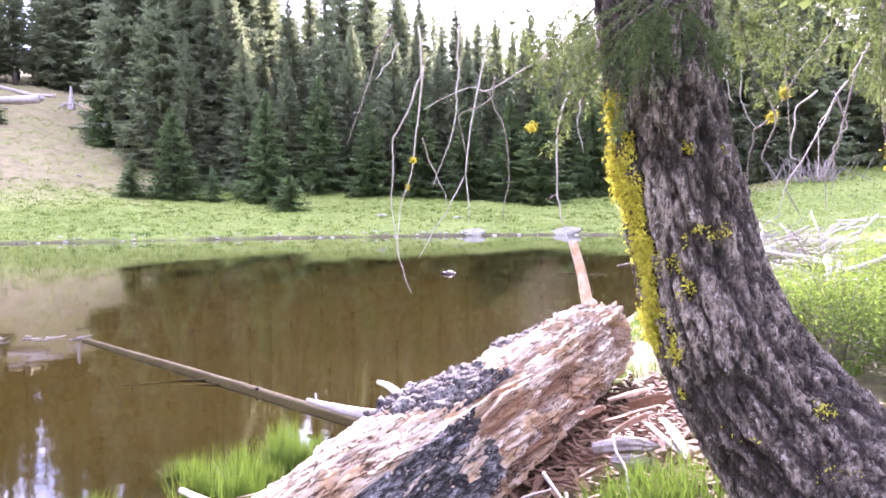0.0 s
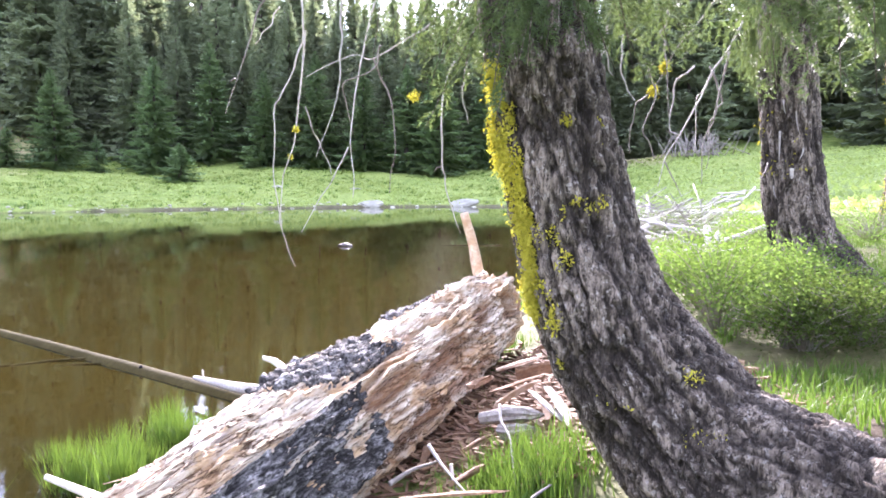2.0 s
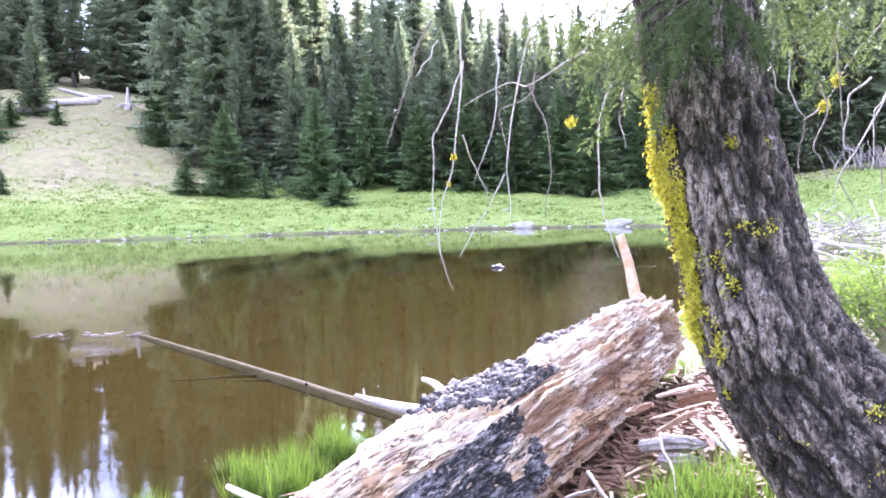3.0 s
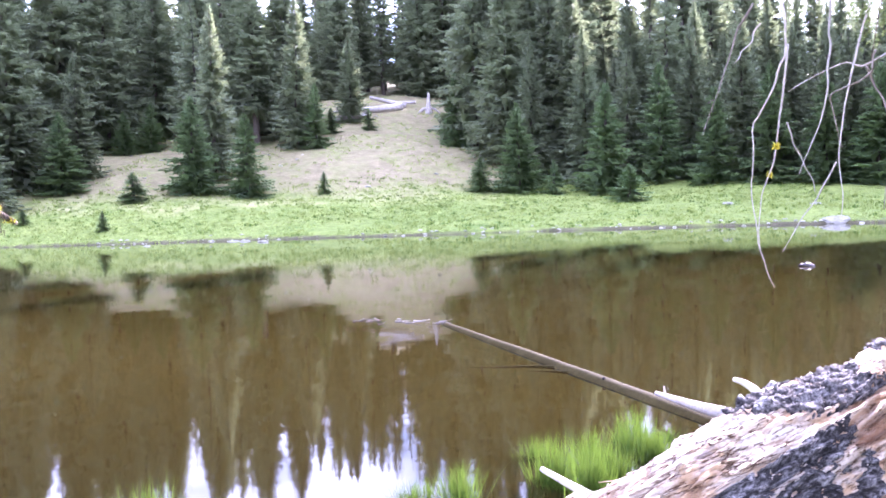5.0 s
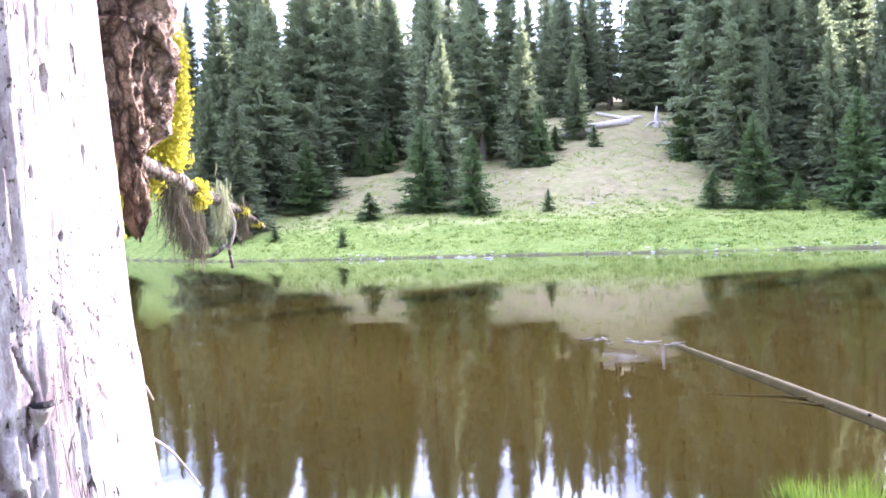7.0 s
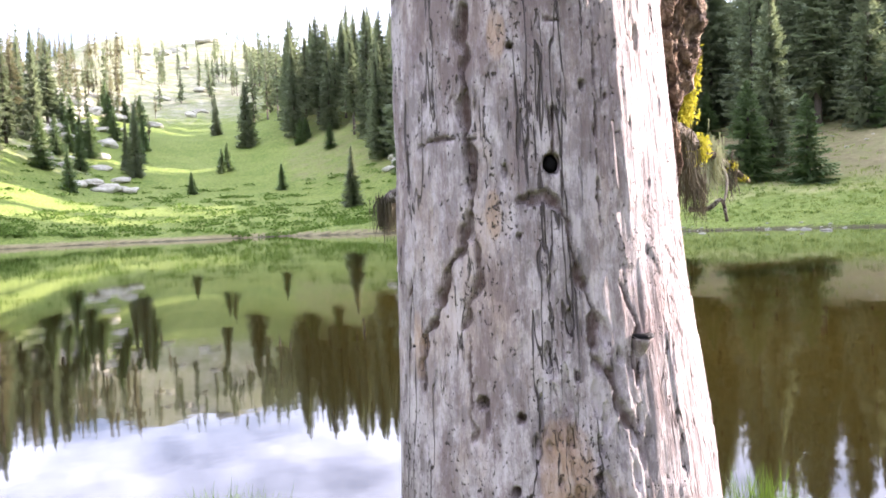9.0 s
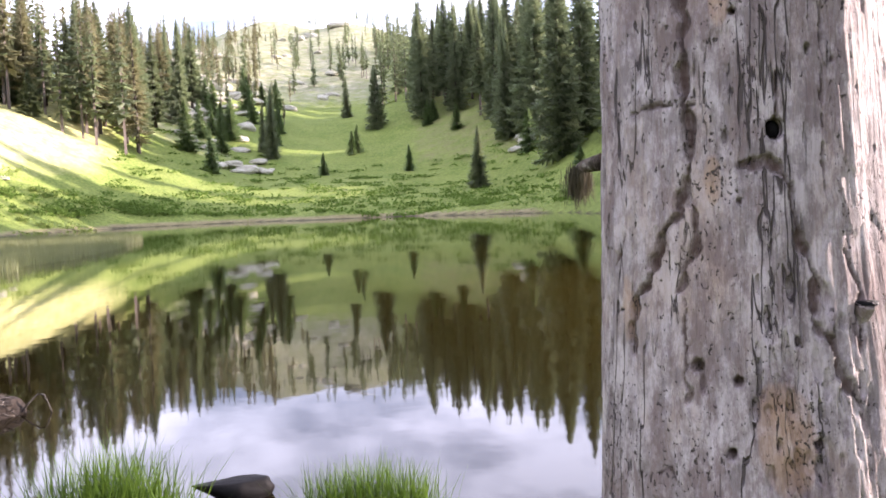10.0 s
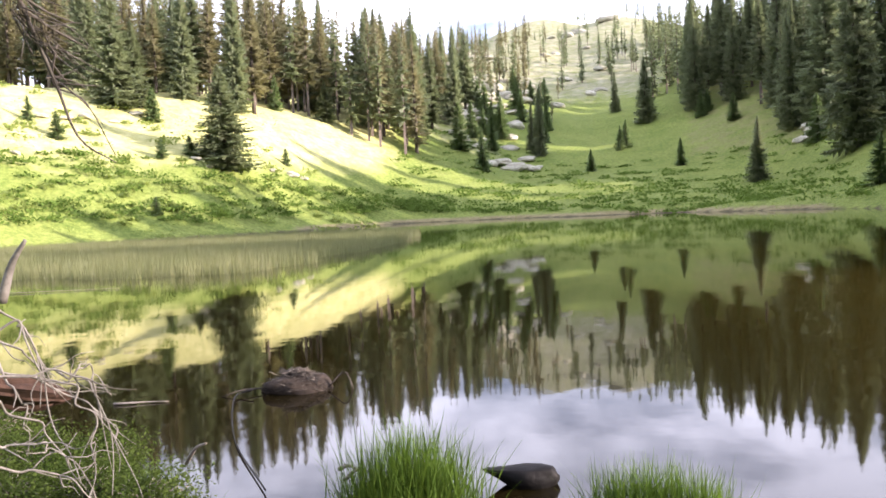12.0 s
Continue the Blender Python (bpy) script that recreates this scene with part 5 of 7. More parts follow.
# ---- the fallen log ----
def fallen_log():
    a, b = np.array([-0.78, 1.60, 0.42]), np.array([1.12, 5.62, 0.64])
    root = empty("fallen_log", tuple(a))
    tagged(root, "rotten fallen log of pale split wood with grey bark remnants", "log")
    turn = math.atan2(b[1] - a[1], b[0] - a[0])
    root.rotation_euler = (0, 0, turn)
    spin = np.array([[math.cos(turn), -math.sin(turn), 0], [math.sin(turn), math.cos(turn), 0], [0, 0, 1]])

    def loc(p):
        return (np.array(p) - a) @ spin

    d = loc(b) / np.linalg.norm(b - a)
    right = np.cross(d, [0, 0, 1.0])
    right /= np.linalg.norm(right)
    up = np.cross(right, d)

    def relief(th, s, r):
        p = np.stack([np.cos(th) * r, np.sin(th) * r, s], -1)
        wob = (fbm(p * np.array([6, 6, 3]), 3, 55)[:, None] - 0.5) * np.array([0.05, 0.05, 0.1])
        long = fbm(p * np.array([9, 9, 0.9]), 4, 61) - 0.5
        splint = fbm((p + wob) * np.array([42, 42, 1.7]), 3, 67) - 0.5
        crumb = fbm(p * np.array([40, 40, 10]), 4, 71, 0.65) - 0.5
        steps = np.floor(fbm((p + wob) * np.array([7, 7, 1.6]), 3, 73) * 9) / 9 - 0.5
        inside, tone = cells((p + wob) * np.array([15, 15, 2.6]), 75)
        chunk = (tone - 0.5) * np.clip(inside / 0.2, 0, 1) - 0.35 * np.clip(1 - inside / 0.12, 0, 1)
        fibre = np.floor(fbm((p + wob * 2) * np.array([75, 75, 2.2]), 2, 79) * 6) / 6 - 0.5
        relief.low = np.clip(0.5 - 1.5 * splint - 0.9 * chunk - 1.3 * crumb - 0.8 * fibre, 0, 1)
        return 0.09 * long + 0.075 * splint + 0.016 * crumb + 0.085 * steps + 0.026 * chunk + 0.026 * fibre

    c = [loc(a), loc(a + (b - a) * 0.33 + (0, 0, 0.015)), loc(a + (b - a) * 0.7), loc(b)]
    v, f, th, s = tube(c, [0.235, 0.255, 0.285, 0.25], 300, 700, relief)
    body = v[:-2]
    t = np.clip((body @ d) / np.linalg.norm(b - a), 0, 1)
    cen = np.outer(body @ d, d)
    out = body - cen
    dist = np.linalg.norm(out, axis=1)
    out = out / np.maximum(dist, 1e-6)[:, None]
    ru, rr = out @ up, out @ right
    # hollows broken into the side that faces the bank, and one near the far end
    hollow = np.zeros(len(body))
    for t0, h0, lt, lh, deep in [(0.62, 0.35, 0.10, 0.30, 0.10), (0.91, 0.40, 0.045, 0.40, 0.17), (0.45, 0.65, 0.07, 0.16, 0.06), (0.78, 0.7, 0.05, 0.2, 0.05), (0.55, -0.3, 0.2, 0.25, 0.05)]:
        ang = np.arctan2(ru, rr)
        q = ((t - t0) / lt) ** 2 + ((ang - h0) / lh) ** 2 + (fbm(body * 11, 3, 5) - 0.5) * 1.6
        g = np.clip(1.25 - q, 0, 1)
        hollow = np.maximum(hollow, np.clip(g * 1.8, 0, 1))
        body -= out * (deep * np.clip(g * 2.2, 0, 1))[:, None]
    v[:-2] = body
    rag = np.clip((t - 0.95) / 0.05, 0, 1)
    v[:-2] -= d * (rag * 0.22 * fbm(np.stack([ru * 5, rr * 5, 0 * rr], -1), 3, 8))[:, None]
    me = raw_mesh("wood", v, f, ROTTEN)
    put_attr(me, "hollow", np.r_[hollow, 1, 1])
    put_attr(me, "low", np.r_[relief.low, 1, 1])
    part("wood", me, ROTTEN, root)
    # what is left of the bark, in broken sheets
    keep_n = fbm(body * np.array([1.5, 4.5, 4.5]), 6, 91, 0.6)
    quads = f[0]
    for name_t, t0, t1, lo, hi, thr in [("a", 0.0, 0.15, 0.3, 1.3, 0.53), ("b", 0.14, 0.40, -0.25, 1.0, 0.385), ("c", 0.33, 0.60, 1.15, 2.3, 0.485), ("d", 0.62, 0.95, 1.7, 3.0, 0.55)]:
        ang = np.arctan2(ru, rr)
        ok = (t > t0) & (t < t1) & (ang > lo) & (ang < hi) & (keep_n > thr) & (hollow < 0.1)
        fm = ok[quads].all(1)
        qs = quads[fm]
        if not len(qs):
            continue
        ids, inv = np.unique(qs, return_inverse=True)
        w = body[ids]
        grit = fbm(w * np.array([26, 90, 90]), 3, 35, 0.6) - 0.5
        knob = np.clip((fbm(w * np.array([11, 34, 34]), 4, 33, 0.62) - 0.43) / 0.09, 0, 1)
        deep = np.clip(np.abs(2 * fbm(w * np.array([5, 15, 15]), 3, 39, 0.6) - 1) * 6, 0, 1)
        tone = fbm(w * np.array([9, 26, 26]), 3, 31)
        w = cen[ids] + out[ids] * (np.maximum(dist[ids], 0.20) - 0.002 + 0.009 * knob + 0.010 * deep + 0.008 * grit)[:, None]
        n = len(w)
        inner = w - out[ids] * 0.045
        top = inv.reshape(-1, 4)
        # the broken rim, closed down to the wood
        e = np.concatenate([top[:, [0, 1]], top[:, [1, 2]], top[:, [2, 3]], top[:, [3, 0]]])
        key = np.sort(e, 1) @ np.array([n + 1, 1])
        _, first, cnt = np.unique(key, return_index=True, return_counts=True)
        rim = e[first[cnt == 1]]
        rimf = np.stack([rim[:, 1], rim[:, 0], rim[:, 0] + n, rim[:, 1] + n], -1)
        me = raw_mesh("bark", np.vstack([w, inner]), [top, rimf], CHAR_BARK)
        # cracks and the sheet's underside carry recess shade as dark colour
        put_attr(me, "furrow", np.r_[np.clip(1 - np.minimum(0.15 + 0.85 * knob, deep), 0, 1), np.ones(n)])
        put_attr(me, "tone", np.r_[np.clip(2.2 * (tone - 0.5) + 1.5 * grit + 0.42, 0, 1), np.zeros(n)])
        part("bark", me, CHAR_BARK, root, "cracked grey bark left on the log")
    # broken branch stubs
    for p0, p1, r0 in [((-0.203, 3.693, 0.667), (-0.319, 3.892, 0.683), 0.020), ((0.988, 5.223, 0.831), (0.738, 5.16, 0.836), 0.032), ((0.798, 5.319, 0.595), (0.751, 5.46, 0.804), 0.028)]:
        q0, q1 = loc(p0), loc(p1)
        part("branch_stub", sticks([([q0, (q0 + q1) / 2 + 0.01, q1], r0, r0 * 0.55)], 12, 10), BLEACHED, root, "broken bleached branch stub")
    q0, q1 = loc((-0.677, 2.524, 0.568)), loc((-0.902, 2.729, 0.569))
    part("branch_stub", sticks([([q0, (q0 + q1) / 2, q1], 0.016, 0.010)], 10, 8), BLEACHED, root, "pale broken branch")
    # loose splinters standing up from the broken wood
    r2 = np.random.default_rng(8)
    for k in range(80):
        i = int(r2.integers(len(body)))
        if ru[i] < -0.3 or rr[i] < -0.5:
            continue
        o = body[i] + out[i] * 0.005
        w = d * r2.uniform(0.05, 0.16) * r2.choice([-1, 1]) + out[i] * r2.uniform(0.0, 0.035)
        part("splinter", sticks([([o, o + w * 0.5, o + w], r2.uniform(0.002, 0.0045), 0.001)], 4, 3), ROTTEN_CHIP, root)


ROTTEN_CHIP = rugged("split_wood_chip", (0.42, 0.29, 0.17), (0.60, 0.50, 0.38), (0.28, 0.16, 0.09), 8, 40, (1, 1, 1), 0.85, 0.5, 0.006, 0.2)
fallen_log()


def lone_stick(name, pts, r0, r1, mat, label, category, group="", around=10, along=24, rough=0.25):
    """A single branch, stake or pole lying or standing on its own."""
    pts = np.array(pts, float)
    o = pts[0].copy()
    v, f, _, _ = tube(pts - o, [r0, (r0 + r1) / 2, r1], around, along, lambda th, s, r: r * rough * (fbm(np.stack([np.cos(th) * 1.5, np.sin(th) * 1.5, s * 6], -1), 3, 21) - 0.5) * 2)
    ob = new(name, raw_mesh(name, v, f, mat))
    ob.location = o
    return tagged(ob, label, category, group)


lone_stick("wooden_stake", [(1.027, 5.664, 0.733), (0.975, 5.707, 1.051), (0.913, 5.731, 1.282)], 0.044, 0.030, ROTTEN_CHIP, "broken upright stake of reddish split wood behind the log", "stake", "", 10, 30)
# the sunken pole, with its white broken branch
pole_a, pole_b = np.array([-0.45, 5.52, -0.062]), np.array([-4.2, 9.47, -0.036])
pole = empty("sunken_log", tuple(pole_a))
tagged(pole, "long thin log half sunk in the brown water, olive with algae", "log")
pv, pf, _, _ = tube([pole_a - pole_a, (pole_b - pole_a) * 0.5 + (0.015, -0.015, 0.0), pole_b - pole_a], [0.105, 0.095, 0.066], 20, 90, lambda th, s, r: r * 0.12 * (fbm(np.stack([np.cos(th) * 2, np.sin(th) * 2, s * 3], -1), 3, 4) - 0.5))
part("stem", (pv, pf), SUNK, pole)
kq = np.array([-1.545, 6.64, 0.042]) - pole_a
part("knot", sticks([([kq - (0, 0, 0.06), kq - (0, 0, 0.01), kq + (0.0, -0.012, 0.006)], 0.022, 0.013)], 8, 5), DARK_WOOD, pole, "dark knot")
for row, r in [(((-2.05, 7.05, 0.015), (-2.4, 7.02, 0.005), (-2.75, 6.88, 0.0), (-3.3, 6.86, -0.012)), 0.009), (((-1.85, 6.85, 0.015), (-2.2, 6.85, 0.0), (-2.6, 6.72, -0.01)), 0.007)]:
    part("side_branch", sticks([([np.array(q) + (0, 0.14, 0) - pole_a for q in row], r, 0.003)], 6, 12), SUNK, pole)
br = [np.array(p) - pole_a for p in ((-0.354, 5.198, 0.16), (-0.682, 5.484, 0.15), (-0.994, 5.856, 0.13))]
part("broken_branch", sticks([(br, 0.05, 0.016)], 10, 16), BLEACHED, pole, "white broken branch end")
part("broken_branch", sticks([([br[1] + (br[2] - br[1]) * 0.75, br[1] + (br[2] - br[1]) * 0.78 + (0, 0, 0.07)], 0.012, 0.004)], 6, 4), BLEACHED, pole, "white broken branch end")
r5 = np.random.default_rng(52)
for p, L, az, r in [((0.737, 9.362, 0.0), 2.2, 82, 0.011), ((-1.805, 8.996, 0.0), 2.0, 84, 0.008), ((2.942, 18.342, 0.01), 1.3, 80, 0.02), ((-1.42, 9.302, 0.0), 2.0, 84, 0.007)]:
    q = np.array(p)
    w = np.array([-math.sin(radians(az)), math.cos(radians(az)), 0]) * L / 2
    mids = [q + w * u + r5.normal(0, 0.035 * L, 3) * np.array([1, 1, 0]) - (0, 0, 0.006 + 0.012 * abs(u)) for u in (-1, -0.5, 0, 0.4, 1)]
    lone_stick("floating_branch", mids, r, r * 0.4, SUNK, "thin dark branch lying just under the surface", "branch", "branches in the water", 8, 24)
for _ in range(18):
    x = r5.uniform(-5.6, -4.25)
    q, a = np.array([x, 9.58 + r5.normal(0, 0.10), 0.008]), r5.normal(1.45, 0.5)
    w = np.array([math.sin(a), math.cos(a), 0]) * r5.uniform(0.03, 0.13)
    lone_stick("floating_twig", [q - w, q + r5.normal(0, 0.012, 3) * np.array([1, 1, 0.3]), q + w + (0, 0, r5.uniform(0, 0.03))], r5.uniform(0.004, 0.009), 0.003, BLEACHED if r5.uniform() < 0.3 else DRIFT, "pale twig floating at the end of the sunken log", "twig", "floating twigs", 6, 8)
buoy_p = (0.147, 18.68, 0.0)
bm = pebble(np.random.default_rng(3), (0.17, 0.13, 0.12), 0.6, 3, 0.6)
ob = new("water_rock", bpy.data.meshes.new("water_rock"))
bm.to_mesh(ob.data)
bm.free()
ob.data.materials.append(SUNK_STICK)
ob.location = (buoy_p[0], buoy_p[1], 0.01)
tagged(ob, "small grey stone breaking the water surface", "stone")


# ---- the dead standing trunk ----
def stamp(grid, th_ax, s_ax, th0, s0, rad, depth, r=0.185, tall=1.0):
    """Presses a round or upright dent into a grid of offsets."""
    i0, i1 = np.searchsorted(s_ax, [s0 - rad * tall, s0 + rad * tall])
    n = grid.shape[1]
    j0, j1 = np.searchsorted(th_ax, [th0 - rad / r, th0 + rad / r])
    j = np.arange(j0, j1 + 1) % n
    if i1 <= i0:
        return
    dth = (th_ax[j] - th0 + np.pi) % (2 * np.pi) - np.pi
    q = ((s_ax[i0:i1, None] - s0) / (rad * tall)) ** 2 + (dth[None] * r / rad) ** 2
    sub = np.clip(1 - q, 0, 1) ** 0.35 * depth
    grid[i0:i1, j] = np.maximum(grid[i0:i1, j], sub)


PALE_BEARD = foliage("pale_beard_lichen", (0.24, 0.25, 0.14), (0.34, 0.35, 0.2), (0.3, 0.32, 0.16), 14, 0.3, 0.3, 0.9)


def snag():
    base = np.array([-1.238, 0.446, 0.0])
    root = empty("dead_tree_trunk", tuple(base))
    tagged(root, "barkless silver-grey dead trunk with beetle tunnels, holes and cracks", "dead tree")
    zs = [-0.3, 0.3, 0.75] + [0.95 + 0.075 * k for k in range(13)] + [2.05, 3.0, 4.4]
    xs = np.interp(zs, [-0.3, 0.75, 1.1, 1.4, 1.7, 2.2, 4.4], [0.05, 0.025, 0.014, 0.003, -0.002, -0.006, -0.05])
    rs = np.interp(zs, [-0.3, 0.3, 0.75, 0.95, 1.1, 1.25, 1.4, 1.55, 1.7, 1.85, 2.2, 3.0, 4.4], [0.36, 0.28, 0.24, 0.225, 0.212, 0.200, 0.189, 0.181, 0.175, 0.170, 0.164, 0.154, 0.125])
    around, along = 380, 440
    pts = np.array([(x, x, z) for x, z in zip(xs, zs)])
    c = spline(pts, along)
    zrow = c[:, 2]
    th_ax = np.r_[np.linspace(0, 2.3, 28, endpoint=False), np.linspace(2.3, 5.9, 340, endpoint=False), np.linspace(5.9, 2 * np.pi, 12, endpoint=False)]
    pits = np.zeros((along, around))
    worn = np.zeros((along, around))
    r2 = np.random.default_rng(77)

    def tunnel(points, rad, depth, wander=0.012):
        """A gallery or crack through (theta, z) points."""
        p = np.array(points, float)
        p[:, 0] = np.unwrap(p[:, 0])
        n = int(np.abs(np.diff(p[:, 1])).sum() / 0.0018 + np.abs(np.diff(p[:, 0])).sum() * 0.185 / 0.0018) + 4
        u = np.linspace(0, 1, n)
        k = np.linspace(0, 1, len(p))
        t, z = np.interp(u, k, p[:, 0]), np.interp(u, k, p[:, 1])
        w = np.stack([u * n * 0.06 + p[0, 0] * 9, 0 * u, 0 * u + p[0, 1] * 31], -1)
        t = t + (fbm(w, 3, 2) - 0.5) * wander * 2 / 0.185
        z = z + (fbm(w + 9, 3, 2) - 0.5) * wander
        rr = rad * np.clip(2.8 * fbm(w * 1.6 + 33, 3, 3) - 0.65, 0.3, 1.6)
        for a, b, q in zip(t, z, rr):
            stamp(pits, th_ax, zrow, a % (2 * np.pi), b, q, depth)
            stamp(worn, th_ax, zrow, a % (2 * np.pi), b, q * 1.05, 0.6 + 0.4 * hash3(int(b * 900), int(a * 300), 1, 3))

    tunnel([(3.669, 1.732), (3.642, 1.655), (3.685, 1.583), (3.676, 1.479), (3.577, 1.447), (3.448, 1.395), (3.269, 1.351), (3.252, 1.289)], 0.0085, 0.009)
    tunnel([(3.676, 1.479), (3.756, 1.453), (3.703, 1.401), (3.61, 1.368)], 0.006, 0.006)
    tunnel([(4.046, 1.507), (4.165, 1.511), (4.277, 1.481), (4.313, 1.424), (4.384, 1.372), (4.402, 1.321), (4.49, 1.272), (4.578, 1.223)], 0.0066, 0.008)
    tunnel([(4.545, 1.69), (4.523, 1.607), (4.493, 1.524), (4.495, 1.473)], 0.0022, 0.010, 0.001)
    tunnel([(4.233, 1.608), (4.229, 1.577), (4.215, 1.548)], 0.002, 0.006, 0.001)
    tunnel([(3.248, 1.579), (3.46, 1.585), (3.758, 1.578)], 0.0022, 0.005, 0.002)
    tunnel([(4.212, 1.708), (4.335, 1.705), (4.528, 1.699)], 0.002, 0.004, 0.001)
    tunnel([(4.673, 1.342), (4.625, 1.311), (4.638, 1.285)], 0.003, 0.007, 0.002)
    tunnel([(3.629, 1.356), (3.663, 1.297), (3.601, 1.238)], 0.003, 0.004)
    for (t0, z0), q, dp in [((4.211, 1.544), 0.0105, 0.03), ((3.691, 1.278), 0.007, 0.015), ((3.989, 1.68), 0.004, 0.015), ((3.919, 1.261), 0.005, 0.015), ((4.595, 1.618), 0.003, 0.01), ((5.489, 1.362), 0.006, 0.02), ((3.987, 1.465), 0.003, 0.01), ((3.861, 1.179), 0.005, 0.015), ((4.326, 1.186), 0.006, 0.015)]:
        stamp(pits, th_ax, zrow, t0, z0, q, dp, tall=1.15)
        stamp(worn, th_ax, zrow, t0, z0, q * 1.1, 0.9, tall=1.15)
    for _ in range(60):
        t0, z0 = r2.uniform(0, 6.283), r2.uniform(0.8, 2.1)
        stamp(pits, th_ax, zrow, t0, z0, r2.uniform(0.0015, 0.005), r2.uniform(0.004, 0.014), tall=r2.uniform(1, 4))
    for _ in range(40):
        t0, z0 = r2.uniform(0, 6.283), r2.uniform(0.75, 2.15)
        h = r2.uniform(0.03, 0.12)
        tunnel([(t0, z0), (t0 + r2.normal(0, 0.06), z0 + h * 0.5), (t0 + r2.normal(0, 0.1), z0 + h)], r2.uniform(0.0012, 0.003), r2.uniform(0.002, 0.005), 0.004)
    for _ in range(20):
        t0, z0 = r2.uniform(0, 6.283), r2.uniform(0.75, 2.15)
        w = r2.uniform(0.05, 0.2)
        tunnel([(t0, z0), (t0 + w * 0.5, z0 + r2.normal(0.006, 0.006)), (t0 + w, z0 + r2.normal(0, 0.012))], r2.uniform(0.001, 0.002), r2.uniform(0.002, 0.004), 0.004)

    inner = np.zeros((along, around))
    for (t0, z0), q, tall in [((4.157, 1.193), 0.030, 2.2), ((4.088, 1.23), 0.014, 2.0), ((3.203, 1.343), 0.012, 3.5), ((3.835, 1.491), 0.01, 3.0), ((3.911, 1.694), 0.012, 2.5)]:
        stamp(inner, th_ax, zrow, t0, z0, q, 0.65, tall=tall)
    for _ in range(70):
        stamp(pits, th_ax, zrow, r2.normal((4.339, 1.228)[0], 0.22), r2.normal((4.339, 1.228)[1], 0.06), r2.uniform(0.002, 0.006), r2.uniform(0.003, 0.009), tall=r2.uniform(2, 6))

    def relief(th, s, r):
        p = np.stack([np.cos(th) * 0.185, np.sin(th) * 0.185, np.repeat(zrow, around)], -1)
        swell = fbm(p * np.array([5, 5, 1.2]), 3, 41) - 0.5
        grain = fbm(p * np.array([90, 90, 4.5]), 3, 43) - 0.5
        flakes = np.floor(fbm(p * np.array([16, 16, 5.0]), 3, 47) * 8) / 8 - 0.5
        foot = np.clip((1.15 - p[:, 2]) / 0.5, 0, 1) * (fbm(p * np.array([9, 9, 0.8]), 2, 49) - 0.5)
        return 0.020 * swell + 0.006 * grain + 0.013 * flakes + 0.06 * foot - pits.ravel()

    v, f, th, s = tube(pts, rs, around, along, relief, True, th_ax)
    me = raw_mesh("trunk", v, f, SNAG)
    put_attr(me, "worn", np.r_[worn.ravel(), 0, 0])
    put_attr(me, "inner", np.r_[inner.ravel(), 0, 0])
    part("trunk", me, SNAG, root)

    def on(t0, z0, out=0.0):
        q = np.array([-math.sin(t0), math.cos(t0), 0.0])
        return np.array([np.interp(z0, zrow, c[:, 0]), np.interp(z0, zrow, c[:, 1]), z0]) + q * (np.interp(z0, zs, rs) + out), q

    p, q = on(*(4.707, 1.341), 0.0)
    up3 = np.array([0, 0, 1.0])
    kv, kf, _, _ = tube([p - up3 * 0.035 - q * 0.014, p - up3 * 0.02 - q * 0.009, p - q * 0.001 + up3 * 0.004], [0.002, 0.006, 0.013], 22, 14, lambda th, s, r: r * 0.25 * (fbm(np.stack([np.cos(th), np.sin(th), s * 30], -1) * 2, 3, 3) - 0.5))
    part("branch_stub", (kv, kf), SNAG, root, "weathered stub of a broken branch")
    ev, ef, _, _ = tube([p - q * 0.001 + up3 * 0.002, p - q * 0.001 + up3 * 0.006], [0.0135, 0.012], 22, 4, lambda th, s, r: r * 0.15 * (fbm(np.stack([np.cos(th), np.sin(th), s * 30], -1) * 3, 3, 3) - 0.5))
    part("stub_end", (ev, ef), DARK_WOOD, root, "dark broken end of the stub")
    p, q = on(*(4.207, 1.544), -0.02)
    bm = pebble(r2, (0.010, 0.010, 0.012), 1.0, 2)
    bmesh.ops.translate(bm, verts=bm.verts, vec=Vector(p + q * 0.002))
    part("knot", bm, DARK_WOOD, root, "dark knot in a hole")
    # slabs of old bark standing off the trunk, and a lichen-hung branch, on the side towards the sun
    face = np.array([0.955, -0.297, 0.0])
    across = np.array([0.297, 0.955, 0.0])
    for top_p, low_p, w0, w1, bend, seed in [((-1.151, 0.652, 1.927), (-1.21, 0.682, 1.643), 0.060, 0.040, 0.02, 3), ((-1.168, 0.632, 1.805), (-1.194, 0.663, 1.514), 0.030, 0.014, 0.012, 8), ((-1.162, 0.689, 1.94), (-1.221, 0.712, 1.69), 0.03, 0.02, 0.015, 12)]:
        p0, p1 = np.array(top_p) - base, np.array(low_p) - base
        nu, nv = 22, 70
        U, V = np.meshgrid(np.linspace(-1, 1, nu), np.linspace(0, 1, nv))
        uv = np.stack([U.ravel() * 2.2, V.ravel() * 9, 0 * V.ravel() + seed * 5.1], -1)
        ragged = (fbm(np.stack([np.sign(U.ravel()), V.ravel() * 11, 0 * V.ravel() + seed], -1), 4, 9).reshape(V.shape) - 0.5) * 0.9
        wid = (w0 + (w1 - w0) * V) * (1 + ragged * np.abs(U)) * np.clip((1.02 - V) * 9, 0.25, 1)
        steps = (np.floor(fbm(uv, 3, seed) * 6) / 6 - 0.5).reshape(V.shape)
        bump = 0.030 * steps + 0.016 * (fbm(uv * 4, 4, seed + 2, 0.7).reshape(V.shape) - 0.5) - bend * U**2
        mid = p0[None, None] * (1 - V[..., None]) + p1[None, None] * V[..., None]
